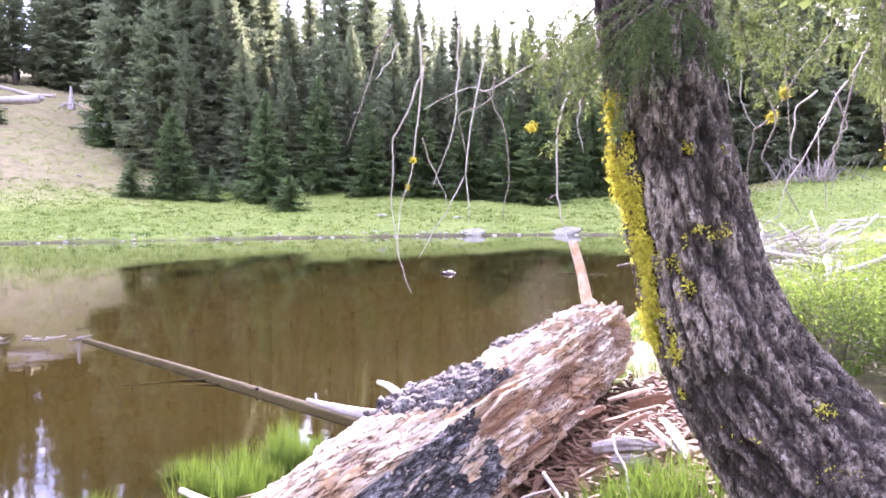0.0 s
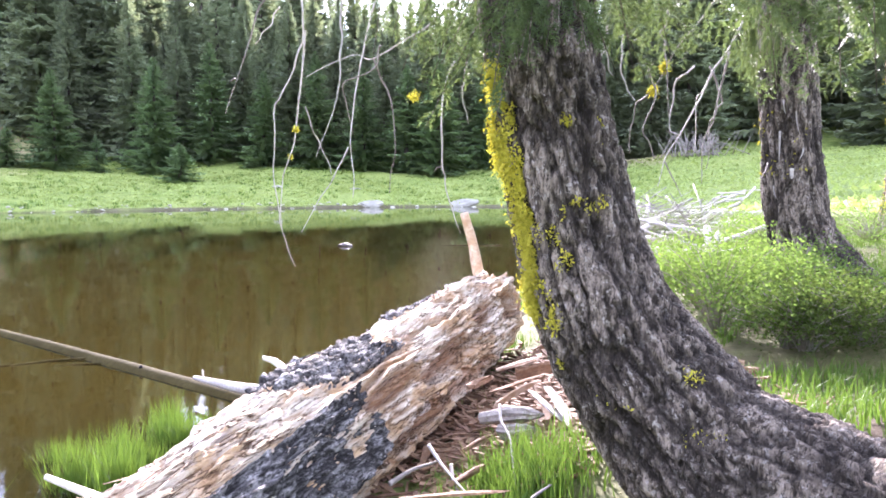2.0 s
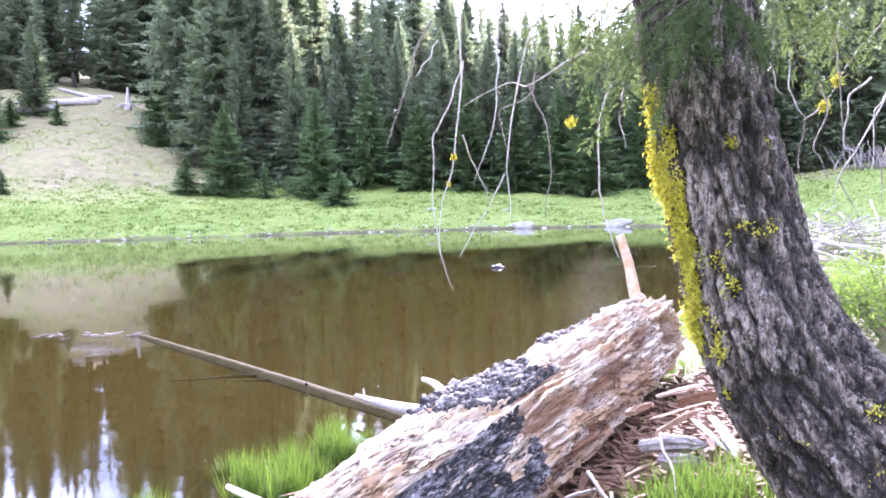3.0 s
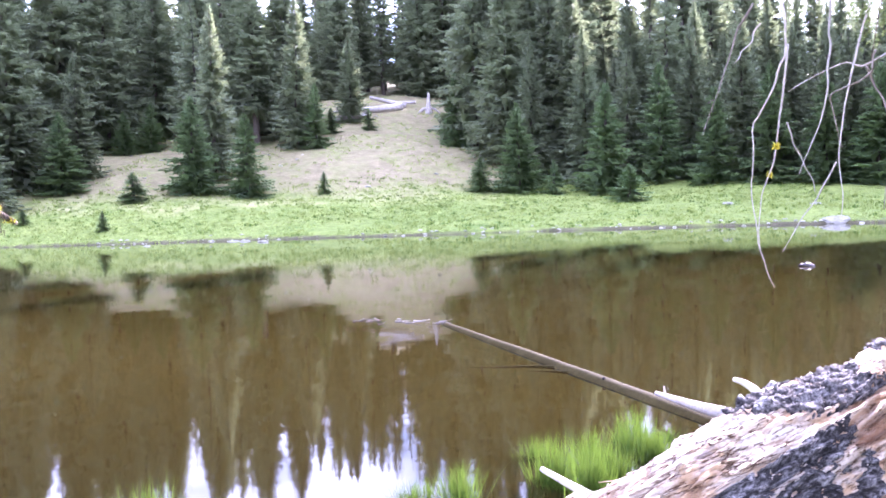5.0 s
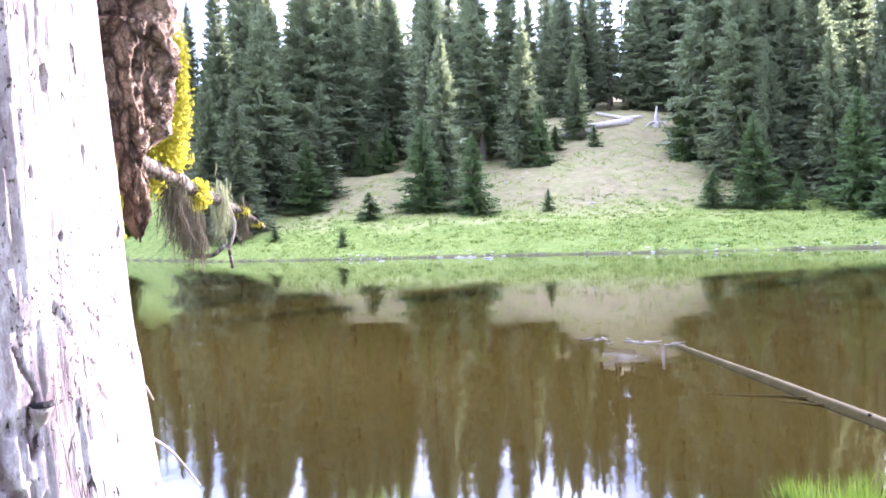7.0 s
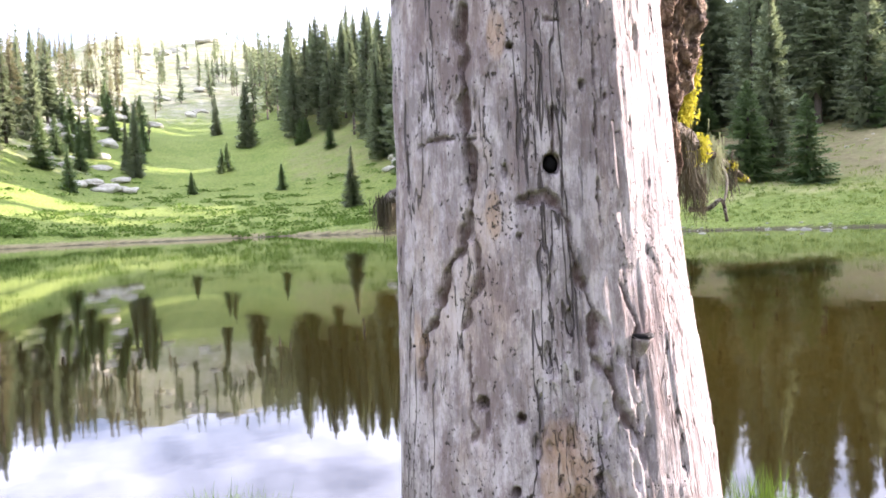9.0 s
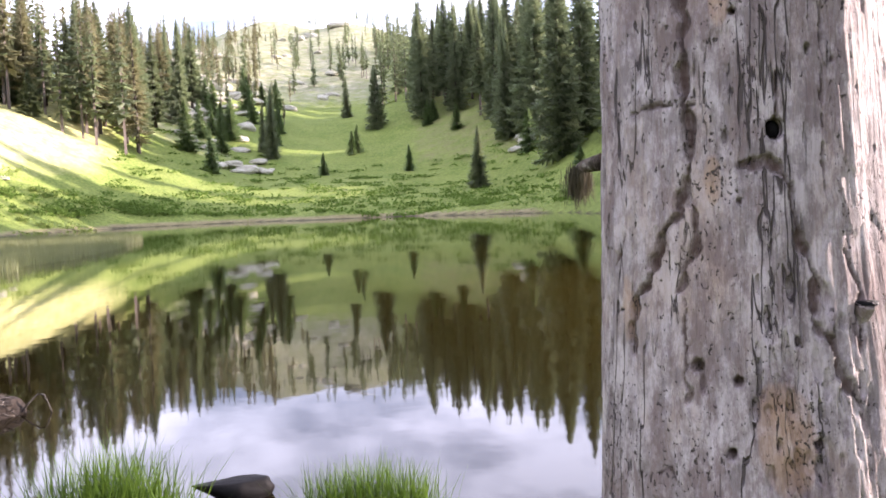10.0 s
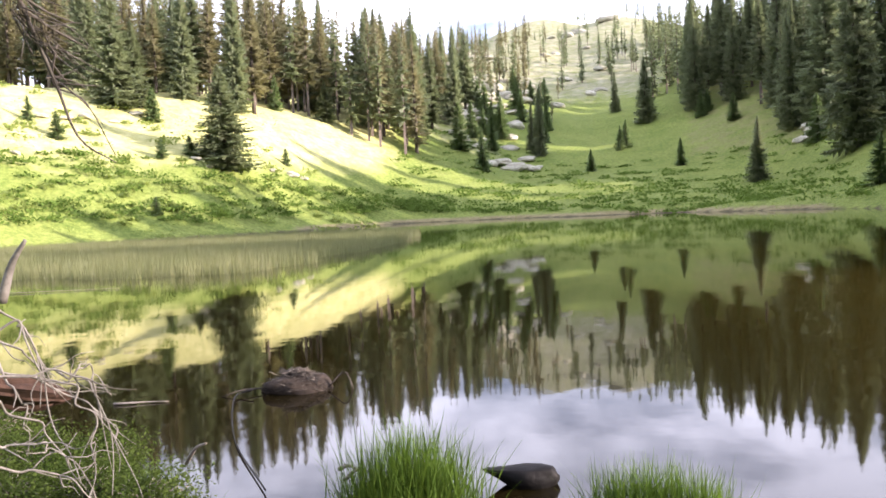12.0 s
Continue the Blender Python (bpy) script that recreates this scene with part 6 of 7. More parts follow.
        low = (np.clip(V - 0.8, 0, 1) * 0.25 * (fbm(np.stack([U.ravel() * 3, 0 * V.ravel(), 0 * V.ravel() + seed], -1), 3, 4).reshape(V.shape) - 0.5))[..., None] * np.array([0, 0, 1.0])
        o = (mid + across * (U * wid)[..., None] + face * bump[..., None] + low).reshape(-1, 3)
        inn = o - face * 0.012
        i, j = np.meshgrid(np.arange(nv - 1), np.arange(nu - 1), indexing="ij")
        qd = np.stack([i * nu + j, i * nu + j + 1, (i + 1) * nu + j + 1, (i + 1) * nu + j], -1).reshape(-1, 4)
        m = nu * nv
        rim = np.r_[np.arange(nu), np.arange(1, nv) * nu + nu - 1, (nv - 1) * nu + np.arange(nu - 2, -1, -1), np.arange(nv - 2, 0, -1) * nu]
        rq = np.stack([rim, np.roll(rim, -1), np.roll(rim, -1) + m, rim + m], -1)
        part("bark_flap", (np.vstack([o, inn]), [qd[:, ::-1], qd + m, rq]), FLAP_BARK, root, "loose slab of flaking brown bark")
    stem = [np.array(p) - base for p in ((-1.24, 0.58, 1.66), (-1.282, 0.765, 1.608), (-1.302, 0.813, 1.591), (-1.328, 0.885, 1.573), (-1.338, 0.943, 1.551), (-1.336, 0.982, 1.529))]
    part("branch", sticks([(stem, 0.016, 0.004)], 10, 26), BARK, root, "short broken branch hung with lichen")
    part("branch", sticks([([np.array(p) - base for p in ((-1.322, 0.821, 1.485), (-1.313, 0.855, 1.484), (-1.308, 0.882, 1.498), (-1.303, 0.888, 1.461))], 0.005, 0.0025)], 6, 14), BARK, root)
    part("branch", sticks([([np.array(p) - base for p in ((-1.329, 0.902, 1.569), (-1.316, 0.905, 1.533), (-1.305, 0.886, 1.496))], 0.003, 0.002)], 6, 10), TWIG, root)
    for ctr, sd, n, sz, mat in [((-1.261, 0.773, 1.783), (0.006, 0.010, 0.030), 1500, 0.0036, LICHEN), ((-1.27, 0.775, 1.735), (0.007, 0.014, 0.030), 1900, 0.0036, LICHEN), ((-1.271, 0.768, 1.688), (0.008, 0.016, 0.026), 1900, 0.0036, LICHEN), ((-1.285, 0.755, 1.638), (0.012, 0.026, 0.018), 2400, 0.0036, LICHEN), ((-1.287, 0.737, 1.602), (0.010, 0.014, 0.016), 900, 0.0036, LICHEN), ((-1.231, 0.652, 1.571), (0.005, 0.008, 0.03), 500, 0.0036, LICHEN), ((-1.305, 0.827, 1.582), (0.010, 0.013, 0.014), 1300, 0.0036, LICHEN), ((-1.337, 0.936, 1.555), (0.007, 0.008, 0.006), 350, 0.0034, LICHEN), ((-1.338, 0.97, 1.535), (0.005, 0.006, 0.004), 120, 0.003, LICHEN)]:
        ball = r2.normal(0, 1, (n, 3))
        ball *= (np.clip(np.abs(r2.normal(0.75, 0.3, (n, 1))), 0.1, 1.25) / np.linalg.norm(ball, axis=1)[:, None]) * 1.6
        part("lichen", leaves(r2, np.array(ctr) - base + ball * np.array(sd), sz, 1.2), mat, root, "bright yellow lichen", smooth=False)
    for ctr, n, hh, sx, mat in [((-1.292, 0.77, 1.597), 260, 0.05, 0.012, BEARD), ((-1.296, 0.785, 1.564), 300, 0.06, 0.013, BEARD), ((-1.304, 0.812, 1.538), 300, 0.055, 0.010, BEARD), ((-1.306, 0.829, 1.511), 160, 0.035, 0.007, BEARD), ((-1.327, 0.887, 1.575), 300, 0.055, 0.007, PALE_BEARD), ((-1.333, 0.934, 1.545), 220, 0.03, 0.007, BEARD)]:
        q = np.array(ctr) - base + r2.normal(0, 1, (n, 3)) * np.array([sx, sx, 0.018])
        part("hanging_lichen", blades(r2, q, -hh, 0.0014, 0.7, 3), mat, root, "hanging brown beard lichen", smooth=False)
    st = [np.array(p) - base for p in ((-1.456, 0.365, 1.531), (-1.522, 0.367, 1.524), (-1.53, 0.351, 1.494))]
    part("branch", sticks([(st, 0.014, 0.006)], 8, 10), BARK, root)
    q = np.array((-1.525, 0.362, 1.515)) - base + r2.normal(0, 1, (500, 3)) * np.array([0.01, 0.01, 0.008])
    part("hanging_lichen", blades(r2, q, -0.05, 0.0016, 0.3, 3), BEARD, root, smooth=False)
    for a0, b0 in [((-1.18, 0.66, 1.297), (-1.124, 0.6, 1.322)), ((-1.453, 0.907, 1.067), (-1.186, 0.634, 1.263))]:
        p0, p1 = np.array(a0) - base, np.array(b0) - base
        part("branch", sticks([([p1, (p0 + p1) / 2 + (0, 0, 0.015), p0], 0.003, 0.0015)], 6, 10), TWIG, root, "thin bare branch")


snag()


# ---- grass, sedge and shrubs ----
r4 = np.random.default_rng(44)


def tuft(n, spread, height, width, mat, name, label, group, flat=1.0):
    root = empty(name)
    tagged(root, label, "grass", group)
    q = r4.normal(0, spread, (n, 3)) * np.array([1, flat, 0])
    q[:, 2] = -0.1
    tagged(part("foliage", blades(r4, q, height, width, 0.40, 4), mat, root, smooth=False), kind="stuff")
    return root


sedge = [tuft(520, 0.072, 0.50, 0.0075, GRASS, "sedge_tuft", "tuft of long bright-green sedge at the water's edge", "sedge tufts on the bank") for _ in range(3)]
first = set()
for k, (x, y, s) in enumerate([
    ((-4.386, -0.645, 0.08)[0], (-4.386, -0.645, 0.08)[1], 1.38), ((-4.416, -0.517, 0.08)[0], (-4.416, -0.517, 0.08)[1], 1.5), ((-4.346, -0.389, 0.08)[0], (-4.346, -0.389, 0.08)[1], 1.31), ((-4.306, -0.754, 0.08)[0], (-4.306, -0.754, 0.08)[1], 1.0), ((-4.119, 0.451, 0.08)[0], (-4.119, 0.451, 0.08)[1], 1.0), ((-4.133, 0.603, 0.08)[0], (-4.133, 0.603, 0.08)[1], 1.1), ((-4.075, 0.734, 0.08)[0], (-4.075, 0.734, 0.08)[1], 1.0), ((-3.973, 0.819, 0.08)[0], (-3.973, 0.819, 0.08)[1], 0.8),
    ((-2.892, 2.81, 0.08)[0], (-2.892, 2.81, 0.08)[1], 0.9), ((-2.716, 2.818, 0.08)[0], (-2.716, 2.818, 0.08)[1], 0.8), ((-1.208, 4.65, 0.0)[0], (-1.208, 4.65, 0.0)[1], 0.6), ((-1.017, 5.071, 0.0)[0], (-1.017, 5.071, 0.0)[1], 0.75),
    ((-1.676, 3.79, 0.08)[0], (-1.676, 3.79, 0.08)[1], 0.7), ((-1.923, 3.67, 0.08)[0], (-1.923, 3.67, 0.08)[1], 0.6), ((-2.183, 3.459, 0.08)[0], (-2.183, 3.459, 0.08)[1], 0.5), ((-1.19, 4.129, 0.1)[0], (-1.19, 4.129, 0.1)[1], 0.62), ((-0.986, 4.396, 0.1)[0], (-0.986, 4.396, 0.1)[1], 0.62), ((-0.82, 4.702, 0.1)[0], (-0.82, 4.702, 0.1)[1], 0.62), ((-0.965, 3.808, 0.1)[0], (-0.965, 3.808, 0.1)[1], 0.62),
    ((-4.429, -1.9, 0.1)[0], (-4.429, -1.9, 0.1)[1], 1.0), ((-4.234, -1.646, 0.1)[0], (-4.234, -1.646, 0.1)[1], 0.8), ((-4.84, -2.258, 0.1)[0], (-4.84, -2.258, 0.1)[1], 0.9), ((-4.782, -2.48, 0.1)[0], (-4.782, -2.48, 0.1)[1], 1.0), (-3.2, -2.0, 1.0), (-2.9, -2.3, 1.0), (-3.4, -2.3, 0.8),
    ((-1.271, 4.187, 0.05)[0], (-1.271, 4.187, 0.05)[1], 0.85), ((-1.143, 4.5, 0.05)[0], (-1.143, 4.5, 0.05)[1], 0.85), ((-0.961, 4.864, 0.05)[0], (-0.961, 4.864, 0.05)[1], 0.8), ((-0.816, 5.125, 0.05)[0], (-0.816, 5.125, 0.05)[1], 0.55), ((-1.51, 4.613, 0.0)[0], (-1.51, 4.613, 0.0)[1], 0.6), (-3.6, 2.4, 0.5), (-3.9, 2.0, 0.55), (-1.9, 3.75, 0.6), (-3.3, 2.75, 0.45),
]):
    ob = sedge[k % 3]
    m = Matrix.LocRotScale(Vector((x, y, max(gz(x, y), -0.12))), Euler((0, 0, r4.uniform(0, 6.28))), Vector((s / ob.scale.x, s / ob.scale.y, s * r4.uniform(0.85, 1.1) / ob.scale.z)))
    if k % 3 in first:
        copy_thing(ob, m)
    else:
        first.add(k % 3)
        ob.matrix_basis = m


def stuff_field(name, label, mat, pos, height, width, lean, segs, category="grass", bow=0.5):
    v, f = blades(r4, pos, height, width, lean, segs, bow)
    ob = new(name, raw_mesh(name, v, f, mat, False))
    return tagged(ob, label, category, kind="stuff")


def scatter(n, az0, az1, R0, R1, power=2):
    az = np.radians(r4.uniform(az0, az1, n))
    R = (r4.uniform(R0**power, R1**power, n)) ** (1 / power)
    x, y = -np.sin(az) * R, np.cos(az) * R
    return np.stack([x, y, ground_z(x, y)], -1)


def thin(p, scale, lo, seed):
    """Keeps the points where a slow noise is high, so that growth is patchy."""
    return p[fbm(p * np.array([scale, scale, 0]), 3, seed) > lo]


bank = scatter(60000, -62, -9, 2.3, 13, 1.3)
bank = bank[(bank[:, 2] > 0.1) & ~((np.abs(bank[:, 0] - 0.42 * (bank[:, 1] - 2.0) - 0.35) < 0.62) & (bank[:, 1] < 5.6) & (bank[:, 1] > 2.2) & (r4.uniform(size=len(bank)) > 0.05))]
stuff_field("bank_grass", "lush green grass on the bank under the firs", GRASS, thin(bank, 0.9, 0.37, 5), 0.11, 0.007, 0.9, 2)
near_patch = r4.normal(0, 1, (1500, 3)) * np.array([0.11, 0.16, 0]) + np.array([0.62, 2.62, 0])
near_patch[:, 2] = ground_z(near_patch[:, 0], near_patch[:, 1])
stuff_field("bank_grass", "bright grass growing at the foot of the leaning fir", GRASS, near_patch, 0.20, 0.006, 0.7, 3)
left_bank = scatter(9000, 96, 150, 2.4, 4.6)
stuff_field("bank_grass", "green grass along the pond's near edge", GRASS, left_bank[left_bank[:, 2] > -0.05], 0.26, 0.007, 0.7, 3)
far_bank = scatter(20000, -22, 60, 43, 62)
far_bank = far_bank[(far_bank[:, 2] > 0.02) & (far_bank[:, 2] < 3.6)]
stuff_field("meadow_grass", "light green meadow grass on the far bank", MEADOW, thin(far_bank, 0.25, 0.40, 8), 0.10, 0.16, 1.6, 1)
clumps = thin(scatter(5200, -22, 58, 43.5, 64), 0.35, 0.44, 28)
clumps = clumps[(clumps[:, 2] > 0.1) & (clumps[:, 2] < 5)]
wide_c = np.repeat(clumps, 9, 0) + r4.normal(0, 0.11, (len(clumps) * 9, 3)) * np.array([1, 1, 0])
stuff_field("meadow_tufts", "darker tufts of sedge and herbs in the meadow", GRASS, wide_c[: len(wide_c) // 4], 0.20, 0.05, 0.9, 2)
stuff_field("meadow_tufts", "pale yellow-green tufts of grass in the meadow", MEADOW, wide_c[len(wide_c) // 4 :], 0.22, 0.05, 0.9, 2)
dry_slope = thin(scatter(3400, 18, 58, 58, 96), 0.3, 0.46, 38)
dry_slope = dry_slope[dry_slope[:, 2] > 1.8]
dry_slope = np.repeat(dry_slope, 6, 0) + r4.normal(0, 0.12, (len(dry_slope) * 6, 3)) * np.array([1, 1, 0])
stuff_field("slope_tufts", "sparse olive tufts on the tan slope", MEADOW, dry_slope, 0.22, 0.06, 0.9, 2)
hill = np.concatenate([scatter(15000, 60, 120, 60, 128), scatter(12000, -60, -16, 13, 70)])
hill = hill[hill[:, 2] > 0.15]
stuff_field("hill_grass", "yellow-green grass and low growth on the slopes", MEADOW, thin(hill, 0.12, 0.47, 15), 0.18, 0.2, 1.5, 1)
reed = scatter(120000, 90.5, 126, 23, 66, 1.6)
raz, rR = np.degrees(np.arctan2(-reed[:, 0], reed[:, 1])), np.hypot(reed[:, 0], reed[:, 1])
edge_n = np.interp(raz, [90, 92, 96, 99, 103.5, 110, 117, 126], [52, 38, 30, 26, 24, 24.3, 26, 27])
edge_f = np.interp(raz, [90, 92, 97, 107, 116, 126], [54, 62, 66, 66, 66, 60])
wob = (fbm(reed * np.array([0.35, 0.35, 0]), 3, 4) - 0.5) * 5
reed = reed[(rR > edge_n + wob) & (rR < edge_f)]
reed[:, 2] = -0.1
stuff_field("reed_bed", "grey-green reeds standing in the shallow water", REED, reed, 0.60, 0.020, 0.25, 1, "reeds")


def shrub(name, loc, size, count, label, leaf=0.0105, mat=LEAF):
    """A low leafy shrub: thin stems and many small leaves in clumps."""
    root = empty(name, loc)
    tagged(root, label, "shrub", "shrubs on the bank")
    stems, tips = [], []
    for _ in range(46):
        a, e = r4.uniform(0, 6.28), r4.uniform(0.25, 1.0)
        d = np.array([math.cos(a) * size[0] * e, math.sin(a) * size[1] * e, size[2] * r4.uniform(0.55, 1.0) * (1.1 - 0.45 * e)])
        stems.append(([(0, 0, -0.05), d * np.array([0.35, 0.35, 0.6]), d], 0.005, 0.0015))
        tips.append(d)
    tagged(part("stems", sticks(stems, 4, 5), TWIG, root), kind="stuff")
    tips = np.array(tips)
    count = int(count * 1.7)
    c = tips[r4.integers(len(tips), size=count)] * r4.uniform(0.45, 1.08, (count, 1)) ** 0.6 + r4.normal(0, 0.07, (count, 3)) * np.array([1, 1, 0.8])
    c[:, 2] = np.abs(c[:, 2])
    tagged(part("leaves", leaves(r4, c, leaf, 0.6), mat, root, smooth=False), kind="stuff")
    return root


for x, y, sx, sy, sz, n in [(2.15, 4.35, 0.55, 0.5, 0.62, 5200), (2.72, 4.5, 0.5, 0.45, 0.44, 4600), (2.5, 5.3, 0.55, 0.6, 0.5, 4200), (2.75, 6.0, 0.6, 0.6, 0.42, 3600), (3.3, 4.25, 0.36, 0.36, 0.22, 2200), (4.1, 7.3, 0.7, 0.7, 0.42, 3200), (3.9, 6.6, 0.8, 0.8, 0.55, 3200), (5.1, 9.0, 1.0, 0.9, 0.45, 3000), (5.2, 7.4, 0.9, 0.9, 0.5, 2600), (2.2, 3.7, 0.35, 0.3, 0.35, 1800), (4.4, 5.3, 0.6, 0.6, 0.4, 2200), (5.0, 10.5, 1.4, 1.2, 0.6, 2600), (2.7, 3.75, 0.4, 0.34, 0.26, 2200), (3.2, 3.7, 0.38, 0.34, 0.18, 1600)]:
    shrub("leafy_shrub", (x, y, gz(x, y)), (sx, sy, sz), n, "low leafy shrub with small bright yellow-green leaves")
for x, y, s in [((-5.01, -2.702, 0.2)[0], (-5.01, -2.702, 0.2)[1], 0.3), ((-4.345, -2.142, 0.2)[0], (-4.345, -2.142, 0.2)[1], 0.3), ((-5.603, -3.268, 0.2)[0], (-5.603, -3.268, 0.2)[1], 0.4), ((-4.168, -1.779, 0.2)[0], (-4.168, -1.779, 0.2)[1], 0.26), ((-4.319, -2.487, 0.2)[0], (-4.319, -2.487, 0.2)[1], 0.35), ((-4.93, -2.254, 0.2)[0], (-4.93, -2.254, 0.2)[1], 0.24)]:
    shrub("leafy_shrub", (x, y, max(gz(x, y), 0.1)), (s * 0.8, s * 0.8, 0.2), 2200, "low leafy green shrub by the water among dead branches", 0.011, SHADED_LEAF)
for x, y, w in [((2.231, 3.599, 0.5)[0], (2.231, 3.599, 0.5)[1], 0.42), ((2.506, 3.56, 0.5)[0], (2.506, 3.56, 0.5)[1], 0.42), ((2.596, 4.865, 0.45)[0], (2.596, 4.865, 0.45)[1], 0.4)]:
    shrub("leafy_shrub", (x, y, gz(x, y)), (w, w, 0.34), 2600, "low leafy shrub in the shade of the bent fir", 0.0105, SHADED_LEAF)
# low juniper-like growth dotted over the sunny slope
dots = scatter(120, 93, 120, 72, 108)
dv, df = [], []
for x, y, z in dots:
    s = r4.uniform(0.25, 0.75)
    dv.append(leaves(r4, np.array([x, y, z]) + np.abs(r4.normal(0, 1, (60, 3))) * np.array([1, 1, 0.6]) * s * r4.choice([-1, 1], (60, 3)) * np.array([1, 1, 0]) + np.array([0, 0, 1]) * np.abs(r4.normal(0, 0.5, (60, 1))) * s, 0.22, 0.7))
ob = new("low_scrub", raw_mesh("low_scrub", *merge(dv), MEADOW, False))
tagged(ob, "low green scrub dotted over the grassy slope", "scrub", kind="stuff")

faz = np.r_[r4.uniform(88, 100, 130), r4.uniform(100, 118, 150)]
fR = np.interp(faz, LAND_T[:, 0], LAND_T[:, 3]) + 2.0 + r4.uniform(0.3, 1.0, 280) ** 2 * np.where(faz < 100, 9, 14)
foot = np.stack([-np.sin(np.radians(faz)) * fR, np.cos(np.radians(faz)) * fR], -1)
foot = np.c_[foot, ground_z(foot[:, 0], foot[:, 1])]
fv = []
for x, y, z in foot:
    s = r4.uniform(0.25, 0.6)
    fv.append(leaves(r4, np.array([x, y, z]) + r4.normal(0, 1, (50, 3)) * np.array([1.3, 1.3, 0]) * s + np.array([0, 0, 1]) * np.abs(r4.normal(0, 0.5, (50, 1))) * s, 0.2, 0.7))
ob = new("low_scrub", raw_mesh("low_scrub", *merge(fv), LEAF, False))
tagged(ob, "low dark green scrub along the foot of the slope", "scrub", kind="stuff")

vaz = r4.uniform(61, 92, 340)
vR = np.interp(vaz, LAND_T[:, 0], LAND_T[:, 3]) + 4 + r4.uniform(0, 1, 340) ** 1.5 * 60
vv = []
for x, y in zip(-np.sin(np.radians(vaz)) * vR, np.cos(np.radians(vaz)) * vR):
    sz = r4.uniform(0.25, 0.7)
    vv.append(leaves(r4, np.array([x, y, gz(x, y)]) + r4.normal(0, 1, (46, 3)) * np.array([1.6, 1.6, 0]) * sz + np.array([0, 0, 1]) * np.abs(r4.normal(0, 0.4, (46, 1))) * sz, 0.24, 0.7))
ob = new("low_scrub", raw_mesh("low_scrub", *merge(vv), LEAF, False))
tagged(ob, "low dark green herbs and scrub over the valley floor", "scrub", kind="stuff")

# ---- stones ----
stones = []
for k in range(4):
    bm = pebble(r4, (1, r4.uniform(0.6, 0.9), r4.uniform(0.55, 0.9)), 0.75, 3, 0.42)
    me = bpy.data.meshes.new("boulder")
    bm.to_mesh(me)
    bm.free()
    stones.append(me)


def stone(name, loc, s, mat, label, group, flat=1.0, k=None):
    me = stones[int(r4.integers(4)) if k is None else k]
    if mat.name not in [m.name for m in me.materials]:
        me = me.copy() if len(me.materials) else me
        me.materials.clear()
        me.materials.append(mat)
    ob = new(name, me)
    ob.matrix_basis = Matrix.LocRotScale(Vector(loc), Euler((r4.normal(0, 0.15), r4.normal(0, 0.15), r4.uniform(0, 6.28))), Vector((s, s, s * flat)))
    return tagged(ob, label, "rock", group)


for p, s, fl in [((-27.812, 35.26, 0.1), 0.42, 0.6), ((-26.901, 35.081, 0.1), 0.3, 0.6), ((-25.053, 34.1, 0.1), 0.3, 0.6), ((-30.132, 31.358, 0.1), 0.28, 0.5), ((-30.567, 34.471, 0.1), 0.18, 0.5), (polar(-2.0, 44.8), 0.75, 0.8), (polar(-8.6, 45.4), 1.0, 0.7), (polar(4.3, 52), 0.4, 0.7), (polar(-1.0, 52), 0.4, 0.7)]:
    stone("boulder", (p[0], p[1], max(gz(p[0], p[1]), 0.0) - 0.12 * s), s, STONE, "grey boulder lying at the far waterline", "boulders on the far shore", fl)
for _ in range(110):
    az = r4.uniform(-11, 47)
    R = float(np.interp(az, LAND_T[:, 0], LAND_T[:, 3])) - r4.uniform(-1.0, 0.7)
    p = polar(az, R)
    stone("shore_stone", (p.x, p.y, max(p.z, -0.02) + 0.03), r4.uniform(0.04, 0.14), PALE_STONE if r4.uniform() < 0.75 else STONE, "small pale stone on the muddy far shore", "stones on the far shore", 0.7)
for az, R, s in [(83.3, 148, 3.0), (84.4, 150, 2.6), (82.4, 150, 2.2), (85.2, 147, 1.8), (83.9, 146, 1.6), (81.9, 152, 1.3), (63.9, 138, 2.2), (64.6, 136, 1.4), (64.2, 141, 1.7), (105.2, 91, 0.7), (104.4, 90, 0.5), (99.0, 101, 0.9), (98.2, 103, 0.7), (100.2, 99, 0.6), (113.0, 96, 0.9), (112.0, 98, 0.8), (114.4, 95, 0.7), (110.2, 99, 0.6), (108.8, 103, 0.9), (116.0, 84, 0.5)]:
    p = polar(az, R)
    stone("boulder", (p.x, p.y, p.z + 0.1 * s), s, PALE_STONE, "pale weathered boulder lying on the grassy slope", "boulders on the slopes", 0.7)
for _ in range(90):
    az, R = (r4.uniform(82.5, 93), r4.uniform(150, 250)) if r4.uniform() < 0.62 else (r4.uniform(76, 90), r4.uniform(230, 390))
    p = polar(az, R)
    stone("boulder", (p.x, p.y, p.z), r4.uniform(0.8, 2.6) * (R / 190), PALE_STONE, "pale boulder on the rocky hillside", "boulders on the rocky hillside", 0.75)

for az, R, wide_s, count in [(88.8, 172, 5.0, 12), (86.6, 178, 6.0, 12), (84.4, 186, 6.0, 9), (90.8, 160, 4.0, 9), (87.6, 200, 8.0, 12), (85.4, 225, 9.0, 12), (89.6, 205, 7.0, 9), (83.6, 150, 2.5, 7), (82.6, 240, 9.0, 8)]:
    for _ in range(count):
        p = polar(az, R) + Vector((r4.normal(0, wide_s), r4.normal(0, wide_s), 0))
        s = r4.uniform(0.7, 2.1) * R / 180
        stone("boulder", (p.x, p.y, gz(p.x, p.y) + 0.1 * s), s, PALE_STONE, "pale boulder in an outcrop on the rocky hillside", "boulders on the rocky hillside", r4.uniform(0.6, 1.1))

